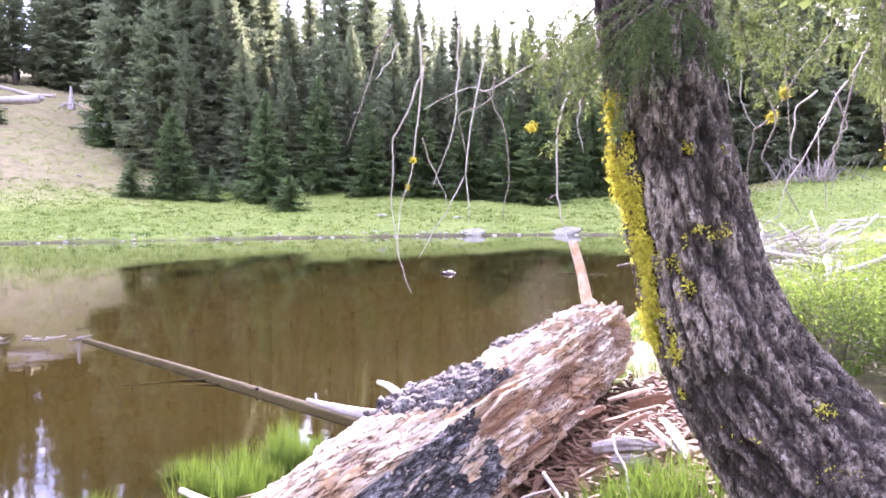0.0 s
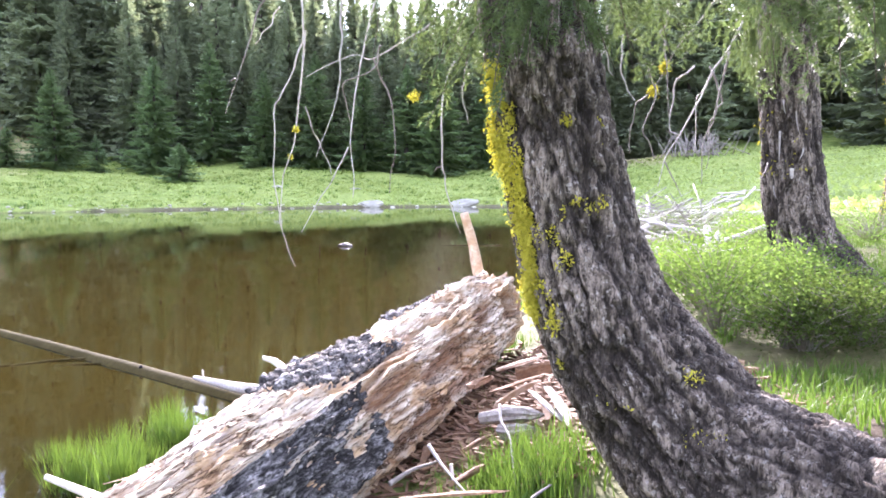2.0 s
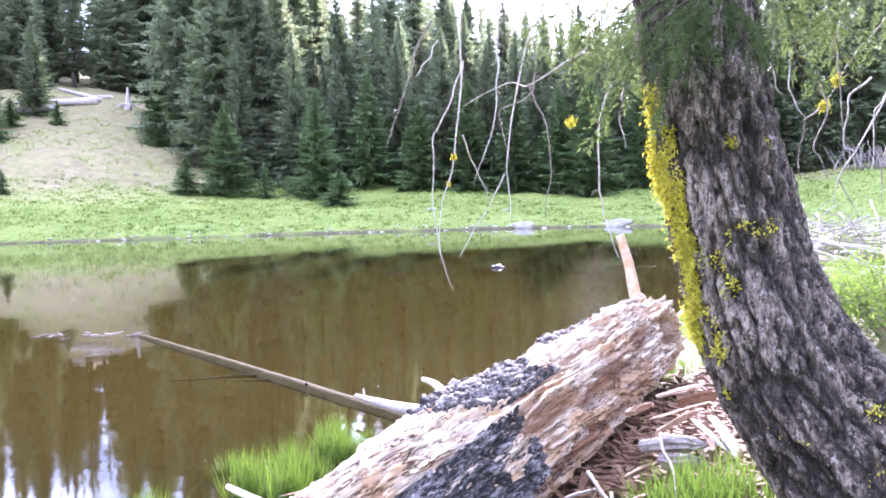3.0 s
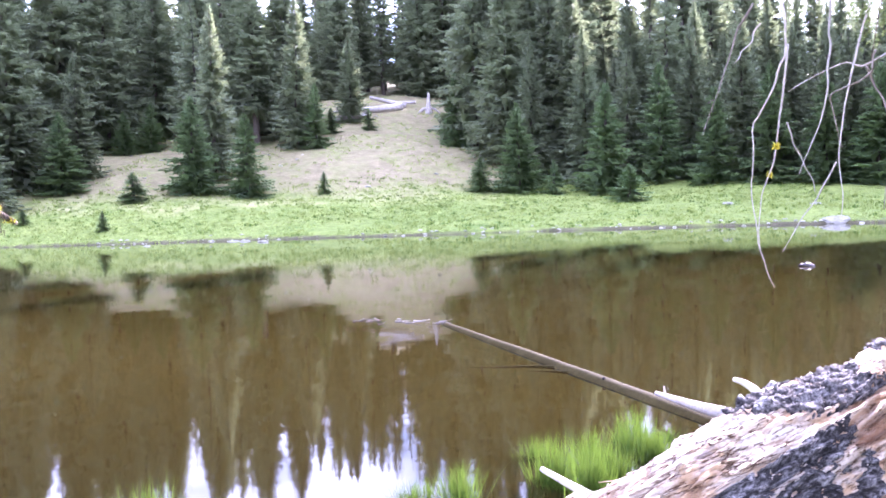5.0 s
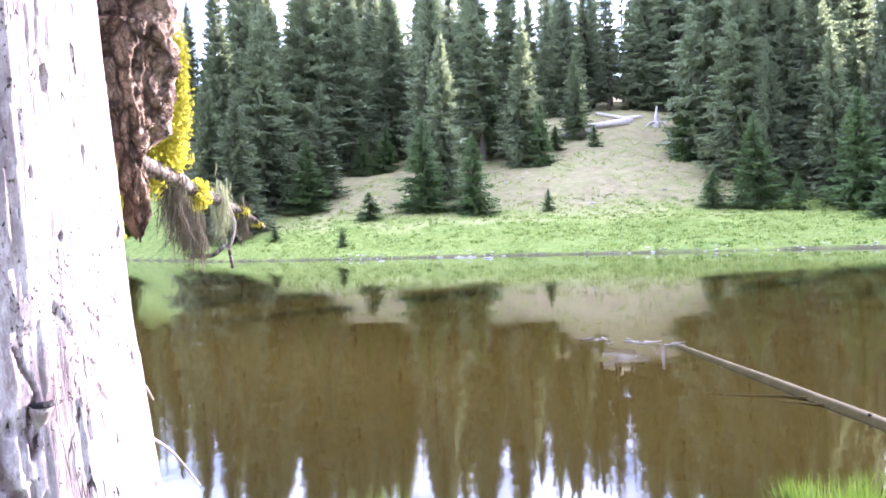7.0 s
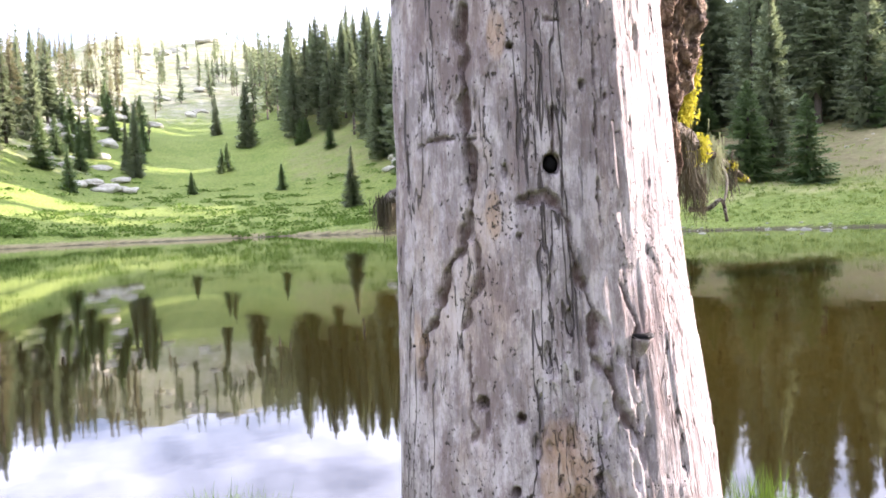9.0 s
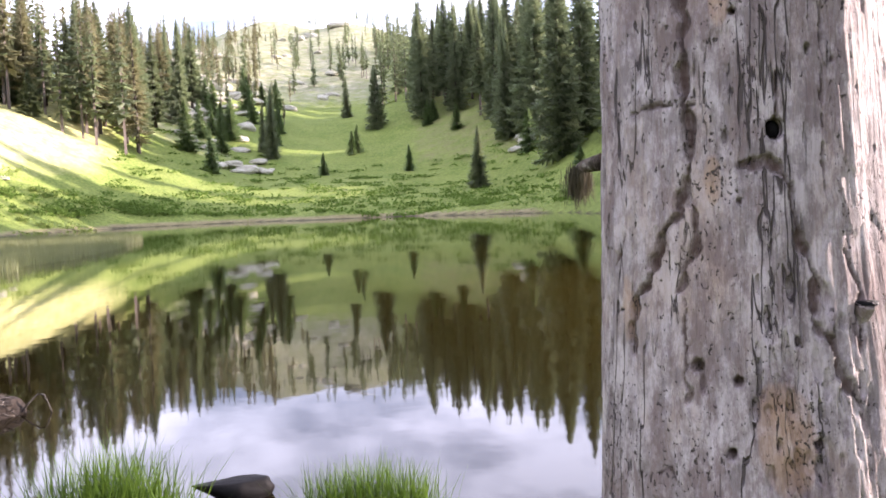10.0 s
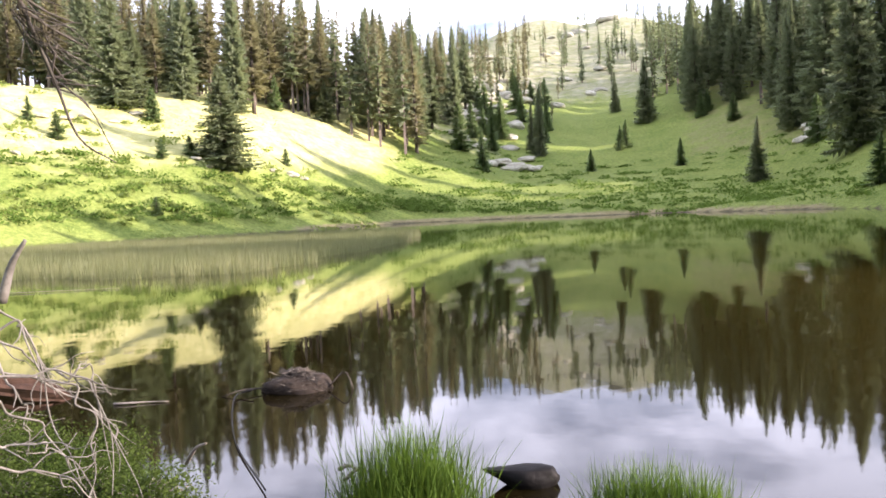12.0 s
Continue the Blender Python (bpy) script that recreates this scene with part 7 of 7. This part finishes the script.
for _ in range(46):
    p = polar(r4.uniform(20, 56), r4.uniform(60, 92))
    stone("slope_stone", (p.x, p.y, p.z), r4.uniform(0.07, 0.26), STONE if r4.uniform() < 0.6 else PALE_STONE, "small grey stone on the tan slope", "stones on the slope", 0.7)

# ---- dead wood round about ----
def logs(rows, mat, name, label, category, group):
    for (x, y, z), az, L, r, tilt in rows:
        w = np.array([-math.sin(radians(az)), math.cos(radians(az)), math.tan(radians(tilt))]) * L / 2
        q = np.array([x, y, z])
        lone_stick(name, [q - w, q + r4.normal(0, 0.03 * L, 3) * np.array([1, 1, 0.3]), q + w], r, r * 0.55, mat, label, category, group, 9, 18, 0.3)


hl = [polar(az, R) for az, R in ((28.6, 88), (27.2, 91), (30.6, 84), (26.2, 93))]
logs([((hl[0].x, hl[0].y, hl[0].z + 0.35), 108, 7.5, 0.42, -3), ((hl[1].x, hl[1].y, hl[1].z + 0.5), 126, 4.0, 0.3, 14), ((hl[2].x, hl[2].y, hl[2].z + 0.3), 118, 6.0, 0.32, -6), ((hl[3].x, hl[3].y, hl[3].z + 0.3), 80, 3.5, 0.2, 5)], BLEACHED, "bleached_log", "bleached fallen log lying on the tan slope", "log", "bleached logs on the slope")
sp = polar(24.4, 89)
stump = empty("bleached_stump", tuple(sp))
tagged(stump, "jagged bleached stump with broken roots on the slope", "stump")
part("stem", sticks([([(0, 0, -0.3), (0.05, 0, 0.8), (0.1, 0, 2.2)], 0.42, 0.10)], 9, 10), BLEACHED, stump)
for a in (0.3, 1.6, 2.8, 4.1, 5.3):
    part("root", sticks([([(0, 0, 0.5), (math.cos(a) * 0.7, math.sin(a) * 0.7, 0.45), (math.cos(a) * 1.3, math.sin(a) * 1.3, -0.1)], 0.16, 0.06)], 6, 7), BLEACHED, stump)

pile = []
for _ in range(34):
    u = r4.uniform() ** 0.8
    x, y = 3.9 + 3.4 * u + r4.normal(0, 0.45), 10.0 + 8.5 * u + r4.normal(0, 0.7)
    pile.append(((x, y, max(gz(x, y), 0.05) + r4.uniform(0.03, 0.35)), r4.uniform(20, 140), r4.uniform(0.7, 2.2), r4.uniform(0.02, 0.07), r4.normal(0, 9)))
logs(pile, DRIFT, "driftwood_log", "grey driftwood log in the jumble at the waterline", "driftwood", "driftwood jumble")
logs([((5.6, 12.2, gz(5.6, 12.2) + 0.14), -60, 2.2, 0.11, 2), ((6.9, 13.5, gz(6.9, 13.5) + 0.12), -75, 1.6, 0.1, 0), ((2.75, 8.3, 0.35), 20, 2.4, 0.05, 10)], BLEACHED, "driftwood_log", "thick weathered log lying in the bank grass", "driftwood", "driftwood jumble")
for x, y in ((4.3, 11.0), (5.2, 13.0), (6.2, 15.5), (4.7, 11.8)):
    tw = []
    for _ in range(60):
        o = np.array([x, y, max(gz(x, y), 0.0)]) + r4.normal(0, 1, 3) * np.array([0.5, 0.7, 0.0]) + (0, 0, r4.uniform(0, 0.5))
        w = r4.normal(0, 1, 3) * np.array([0.5, 0.5, 0.22])
        tw.append(([o - w, o + r4.normal(0, 0.05, 3), o + w], 0.011, 0.004))
    ob = new("brushwood", raw_mesh("brushwood", *sticks(tw, 5, 5), DRIFT))
    tagged(ob, "tangle of thin grey dead branches on the driftwood", "brushwood", kind="stuff")
jam = []
for px, py in [(3.05, 7.55), (3.65, 9.3), (4.3, 11.0), (5.2, 13.4), (10.6, 22.0)]:
    for _ in range(15):
        x, y = px + r4.normal(0, 0.25), py + r4.normal(0, 0.6)
        jam.append(((x, y, max(gz(x, y), 0.1) + r4.uniform(0.05, 0.40)), r4.uniform(10, 170), r4.uniform(0.5, 1.3), r4.uniform(0.012, 0.045), r4.normal(0, 14)))
logs(jam, BLEACHED, "driftwood_log", "pale bleached branch in the jumble behind the leaning fir", "driftwood", "driftwood jumble")
# brush heap before the far wood
hp = polar(-24.5, 62)
tw = []
for _ in range(70):
    o = np.array(hp) + r4.normal(0, 1, 3) * np.array([1.2, 1.0, 0.0])
    w = r4.normal(0, 1, 3) * np.array([0.6, 0.6, 0.2]) + np.array([0, 0, 1.0])
    tw.append(([o, o + w * 0.6, o + w * 1.5], 0.04, 0.012))
ob = new("brushwood", raw_mesh("brushwood", *sticks(tw, 5, 4), TWIG))
tagged(ob, "heap of grey dead brush at the wood's edge", "brushwood", kind="stuff")

# chips and sticks that have fallen from the rotten log
n_ch = 2600
cx = np.clip(r4.normal(0.86, 0.40, n_ch), 0.1, 1.7)
cy = r4.normal(3.75, 0.75, n_ch)
ok_ch = (cy > 2.45) & (cy < 5.6)
cx, cy = cx[ok_ch], cy[ok_ch]
cz = ground_z(cx, cy)
chips = []
for x, y, z in zip(cx, cy, cz):
    L, w, a = r4.uniform(0.03, 0.13), r4.uniform(0.006, 0.022), r4.uniform(0, 6.28)
    d = np.array([math.cos(a), math.sin(a), r4.normal(0, 0.25)]) * L / 2
    e = np.array([-math.sin(a), math.cos(a), 0]) * w
    o = np.array([x, y, z + r4.uniform(0.005, 0.05)])
    t = np.array([0, 0, r4.uniform(0.004, 0.012)])
    vv = np.array([o - d - e, o + d - e * 0.5, o + d * 1.1 + e * 0.4, o - d + e, o - d - e + t, o + d - e * 0.5 + t, o + d * 1.1 + e * 0.4 + t, o - d + e + t])
    chips.append((vv, np.array([(0, 2, 1), (0, 3, 2), (4, 5, 6), (4, 6, 7), (0, 1, 5), (0, 5, 4), (1, 2, 6), (1, 6, 5), (2, 3, 7), (2, 7, 6), (3, 0, 4), (3, 4, 7)])))
ob = new("wood_chips", raw_mesh("wood_chips", *merge(chips), LITTER, False))
tagged(ob, "brown rotten chips and splinters fallen beside the log", "wood chips", kind="stuff")
for row, r, mat in [([(0.664, 3.168, 0.621), (0.652, 3.055, 0.59), (0.653, 2.887, 0.567), (0.616, 2.666, 0.532), (0.607, 2.551, 0.514)], 0.007, DRIFT), ([(0.349, 2.834, 0.584), (0.377, 2.664, 0.565), (0.431, 2.438, 0.558)], 0.006, DRIFT), ([(0.412, 2.76, 0.545), (0.419, 2.639, 0.514), (0.422, 2.525, 0.502)], 0.007, TWIG), ([(0.207, 2.755, 0.482), (0.289, 2.812, 0.507), (0.374, 2.862, 0.52)], 0.009, TWIG), ([(0.549, 2.211, 0.596), (0.594, 2.264, 0.613), (0.648, 2.309, 0.623)], 0.006, DRIFT), ([(1.073, 2.729, 1.065), (1.174, 2.855, 1.078), (1.269, 2.979, 1.075)], 0.008, BLEACHED)]:
    pts3 = np.array(row)
    lone_stick("broken_stick", pts3 + r4.normal(0, 0.004, pts3.shape), r, r * 0.45, mat, "pale broken stick lying among rotten chips", "stick", "sticks beside the log", 8, 30, 0.3)


def split_piece(p0, p1, wide, thick, mat, roll):
    """A splintered piece of split log: flat, with ragged ends."""
    p0, p1 = np.array(p0), np.array(p1)
    o, seed = p0.copy(), int(r4.integers(999))

    def flat(th, s, r):
        c, w = np.cos(th + roll), np.sin(th + roll)
        q = 1 / np.maximum(np.abs(c), np.abs(w) * wide / thick)
        p = np.stack([c * q * 2, w * q * 2, s * 2.5 + seed], -1)
        return r * (q * (1 + 1.1 * (fbm(p * np.array([4, 4, 1.5]), 4, seed, 0.65) - 0.5)) - 1)

    v, f, th, s = tube([p0 - o, (p0 + p1) / 2 - o + r4.normal(0, 0.006, 3), p1 - o], [wide / 2 * 0.7, wide / 2, wide / 2 * 0.5], 28, 34, flat)
    d = (p1 - p0) / np.linalg.norm(p1 - p0)
    u = s / s.max()
    v[:-2] -= d * (np.clip((u - 0.75) / 0.25, 0, 1) * 0.1 * fbm(np.stack([np.cos(th) * 3, np.sin(th) * 3, 0 * th + seed], -1), 3, 3))[:, None]
    ob = new("split_wood_piece", raw_mesh("split_wood_piece", v, f, mat, False))
    ob.location = o
    return tagged(ob, "splintered piece of pale split wood fallen from the log", "wood", "split wood beside the log")


for p0, p1, w, h, mat, roll in [((0.704, 3.616, 0.552), (0.983, 3.628, 0.631), 0.07, 0.014, LITTER, 0.3), ((0.687, 3.359, 0.566), (0.925, 3.534, 0.622), 0.05, 0.014, ROTTEN_CHIP, 0.8), ((0.213, 2.41, 0.564), (0.541, 2.327, 0.605), 0.04, 0.010, LITTER, 0.2), ((0.884, 3.847, 0.568), (1.1, 3.808, 0.626), 0.07, 0.02, LITTER, 1.2), ((0.846, 4.159, 0.524), (1.094, 4.122, 0.6), 0.06, 0.018, ROTTEN_CHIP, 0.1), ((0.848, 3.34, 0.619), (0.89, 2.997, 0.587), 0.08, 0.012, DRIFT, 0.5), ((0.908, 3.331, 0.644), (0.892, 2.888, 0.588), 0.05, 0.010, DRIFT, 0.2),
                              ((0.616, 3.259, 0.543), (0.843, 3.119, 0.591), 0.12, 0.06, TWIG, 0.4), ((0.664, 3.137, 0.52), (0.795, 3.017, 0.569), 0.09, 0.05, TWIG, 1.0), ((0.5, 2.952, 0.521), (0.635, 3.045, 0.55), 0.05, 0.02, LITTER, 0.4), ((0.621, 3.587, 0.588), (0.759, 3.773, 0.59), 0.06, 0.03, LITTER, 0.2), ((0.4, 2.595, 0.532), (0.547, 2.737, 0.541), 0.05, 0.02, LITTER, 0.6)]:
    split_piece(p0, p1, w, h, mat, roll)

# ---- at the head of the near bank ----
cp = np.array((-4.59, 0.065, 0.0))
ck = pebble(np.random.default_rng(6), (0.17, 0.085, 0.12), 0.85, 4, 0.25)
for v in ck.verts:
    if v.co.x < -0.02:
        q = (-v.co.x - 0.02) / 0.16
        v.co.y *= 1 - 0.75 * q
        v.co.z = v.co.z * (1 - 0.8 * q) + 0.07 * q
        v.co.x -= 0.06 * q
    v.co.z = min(v.co.z, 0.062 + 0.25 * (v.co.z - 0.062))
ob = new("wood_chunk", bpy.data.meshes.new("wood_chunk"))
ck.to_mesh(ob.data)
ck.free()
ob.data.materials.append(DARK_WOOD)
for pl in ob.data.polygons:
    pl.use_smooth = True
ob.matrix_basis = Matrix.LocRotScale(Vector(cp + (0, 0, 0.03)), Euler((0, 0, radians(84))), None)
tagged(ob, "black waterlogged chunk of wood lying in the shallows", "driftwood")

mp = np.array((-7.262, -1.551, 0.0))
mound = empty("stick_mound", tuple(mp))
tagged(mound, "low mound of mud and dark sticks standing in the pond", "mound")
bm = pebble(np.random.default_rng(16), (0.20, 0.27, 0.20), 0.72, 4, 0.4)
part("mud", bm, MUD := rugged("dark_wet_mud", (0.028, 0.020, 0.014), (0.06, 0.044, 0.032), (0.014, 0.010, 0.008), 14, 50, (1, 1, 1), 0.9, 1.0, 0.03), mound)
for _ in range(230):
    a, t = r4.uniform(0, 6.28), r4.uniform(0.0, 1.0)
    o = np.array([math.cos(a) * 0.2 * t, math.sin(a) * 0.27 * t, 0.155 * (1 - t * t) + 0.015])
    w = np.array([math.cos(a + r4.normal(0, 1.0)), math.sin(a + r4.normal(0, 1.0)), r4.normal(-0.1, 0.25)]) * r4.uniform(0.03, 0.10)
    part("stick", sticks([([o - w * 0.5, o + r4.normal(0, 0.006, 3), o + w], r4.uniform(0.003, 0.0055), 0.002)], 5, 5), SUNK_STICK if r4.uniform() < 0.88 else TWIG, mound)
for p0, p1, p2 in [((0.05, 0.28, 0.02), (0.02, 0.42, 0.14), (0.10, 0.50, -0.02)), ((0, -0.25, 0.03), (0.1, -0.45, 0.04), (0.15, -0.6, 0.0)), ((0, -0.05, 0.15), (0.06, -0.1, 0.1), (0.12, -0.12, -0.02))]:
    part("stick", sticks([([p0, p1, p2], 0.008, 0.004)], 5, 6), SUNK_STICK, mound)
arc = [(-7.116, -1.889, 0.05), (-6.964, -2.011, 0.02), (-5.72, -1.726, 0.01), (-4.666, -1.325, 0.02)]
lone_stick("bent_stick", arc, 0.008, 0.005, DARK_WOOD, "long bent dark stick lying in the shallow water", "stick", "branches in the water", 7, 30, 0.15)
for p, L, az in [((-7.019, -2.786, 0.01), 0.45, 0), ((-19.169, -8.713, 0.02), 2.6, 0)]:
    q = np.array(p)
    w = np.array([-math.sin(radians(az)), math.cos(radians(az)), 0]) * L / 2
    lone_stick("floating_branch", [q - w, q - w * 0.4 + (0.01, 0.0, 0.004), q + w * 0.3 - (0.015, 0, 0), q + w], 0.010, 0.004, TWIG, "grey stick floating by the bank", "branch", "branches in the water", 7, 10)
for p0, p1 in [((-4.46, -0.877, 0.12), (-4.515, -0.764, 0.14)), ((-4.651, -0.925, 0.12), (-4.554, -0.797, 0.12)), ((-4.968, -1.827, 0.1), (-4.634, -1.616, 0.3))]:
    p0, p1 = np.array(p0), np.array(p1)
    lone_stick("bent_stick", [p0, (p0 + p1) / 2 + (0, 0, 0.03), p1], 0.012, 0.006, TWIG, "small broken stick caught in the sedge", "stick", "", 6, 8)

# bleached dead branches on the bank, below the last view
DARK_ROT = rugged("wet_rotten_wood", (0.04, 0.02, 0.013), (0.075, 0.04, 0.026), (0.02, 0.011, 0.008), 10, 50, (1, 1, 1), 0.85, 0.6, 0.01)
DEAD_GREY = rugged("bleached_twigs", (0.12, 0.11, 0.095), (0.26, 0.24, 0.215), (0.08, 0.07, 0.06), 12, 60, (1, 1, 1), 0.85, 0.4, 0.003)
heap = empty("dead_bush", (-2.8, -2.0, gz(-2.8, -2.0)))
tagged(heap, "tangle of bleached dead branches over green bank growth", "dead branches")
ho = np.array(heap.location)
for row in [[(-2.598, -1.691, 1.122), (-2.665, -1.594, 1.233), (-2.672, -1.543, 1.101), (-2.661, -1.515, 0.972)], [(-2.718, -1.715, 1.265), (-2.748, -1.652, 1.234), (-2.764, -1.573, 1.068), (-2.747, -1.528, 0.885), (-2.649, -1.414, 0.759)], [(-2.508, -1.631, 1.076), (-2.579, -1.5, 1.093), (-2.619, -1.397, 1.056), (-2.623, -1.329, 0.94), (-2.574, -1.3, 0.731)], [(-2.503, -1.63, 1.047), (-2.543, -1.522, 0.97), (-2.561, -1.431, 0.868), (-2.558, -1.333, 0.722)],
            [(-2.37, -1.583, 0.877), (-2.438, -1.45, 0.869), (-2.463, -1.363, 0.819), (-2.474, -1.271, 0.735)], [(-2.789, -1.776, 1.175), (-2.836, -1.671, 1.111), (-2.877, -1.558, 1.037), (-2.917, -1.438, 0.978)], [(-2.668, -1.543, 1.077), (-2.698, -1.449, 1.009), (-2.696, -1.392, 0.891), (-2.659, -1.401, 0.771)], [(-2.534, -1.609, 1.16), (-2.55, -1.536, 1.031), (-2.529, -1.506, 0.881)],
            [(-2.78, -1.531, 1.046), (-2.812, -1.461, 1.053), (-2.816, -1.417, 0.981)], [(-2.394, -1.565, 0.925), (-2.454, -1.453, 0.931), (-2.466, -1.377, 0.848)], [(-2.882, -1.784, 1.056), (-2.944, -1.627, 0.964), (-2.982, -1.505, 0.893), (-2.973, -1.446, 0.763)]]:
    pts2 = spline(np.array(row) - ho, 10)
    pts2 = pts2 + r4.normal(0, 0.009, pts2.shape)
    part("dead_branch", sticks([(pts2, 0.0042, 0.0012)], 6, 30), DEAD_GREY, heap)
    for k in range(5):
        i = int(r4.integers(2, 9))
        w = (pts2[min(i + 1, 9)] - pts2[i - 1]) * r4.uniform(0.7, 1.6) + r4.normal(0, 0.045, 3)
        part("dead_branch", sticks([([pts2[i], pts2[i] + w * 0.35 + r4.normal(0, 0.008, 3), pts2[i] + w * 0.7 + r4.normal(0, 0.008, 3), pts2[i] + w], 0.0022, 0.0007)], 5, 10), DEAD_GREY, heap)
rot = split_piece((-2.944, -1.857, 0.976), (-3.144, -1.645, 0.891), 0.13, 0.07, DARK_ROT, 0.4)
rot.name = "rotten_log"
tagged(rot, "red-brown rotten log end in the bank growth", "log")
hl2 = np.array((-3.035, -1.769, 1.361))
lone_stick("bleached_stub", [hl2 + (-0.02, -0.05, -0.12), hl2, hl2 + (0.02, 0.06, 0.08)], 0.016, 0.006, DEAD_GREY, "jagged bleached stub on the bank", "stub", "", 9, 14, 0.4)
over = empty("overhanging_branch", (-2.171, -1.452, 2.176))
tagged(over, "dark dead branch with drooping twigs hanging over the bank", "branch")
oo = np.array(over.location)
for row, r in [([(-2.171, -1.452, 2.176), (-2.255, -1.357, 2.077), (-2.313, -1.318, 1.935), (-2.349, -1.289, 1.821), (-2.38, -1.256, 1.694), (-2.414, -1.183, 1.633)], 0.012), ([(-2.287, -1.34, 1.996), (-2.325, -1.283, 1.95), (-2.362, -1.214, 1.908)], 0.009), ([(-2.336, -1.277, 1.912), (-2.346, -1.294, 1.821), (-2.377, -1.235, 1.782), (-2.413, -1.182, 1.651)], 0.004), ([(-2.275, -1.345, 2.031), (-2.313, -1.288, 1.987), (-2.341, -1.235, 1.965)], 0.006), ([(-2.299, -1.336, 1.959), (-2.285, -1.353, 1.983), (-2.321, -1.325, 1.884)], 0.006), ([(-2.313, -1.318, 1.935), (-2.337, -1.293, 1.873), (-2.365, -1.256, 1.808)], 0.004)]:
    pts2 = np.array(row) - oo
    part("twig", sticks([(pts2, r * 0.75, 0.0015)], 6, 20), SUNK_STICK, over)
    for _ in range(7):
        q0 = pts2[int(r4.integers(0, max(1, len(pts2) - 2)))] + r4.normal(0, 0.01, 3)
        w = np.array([r4.normal(-0.05, 0.05), r4.normal(0.05, 0.05), r4.normal(-0.05, 0.05)])
        part("twig", sticks([([q0, q0 + w * 0.5 + r4.normal(0, 0.008, 3), q0 + w], 0.0022, 0.0007)], 5, 8), SUNK_STICK, over)
for c in ((-2.294, -1.332, 1.984), (-2.32, -1.294, 1.949), (-2.24, -1.375, 2.09), (-2.27, -1.35, 2.03), (-2.25, -1.36, 2.06)):
    q = np.array(c) - oo + r4.normal(0, 1, (150, 3)) * np.array([0.02, 0.02, 0.012])
    part("hanging_lichen", blades(r4, q, -0.03, 0.0016, 0.4, 2), BEARD, over, "dark wisps of beard lichen", smooth=False)
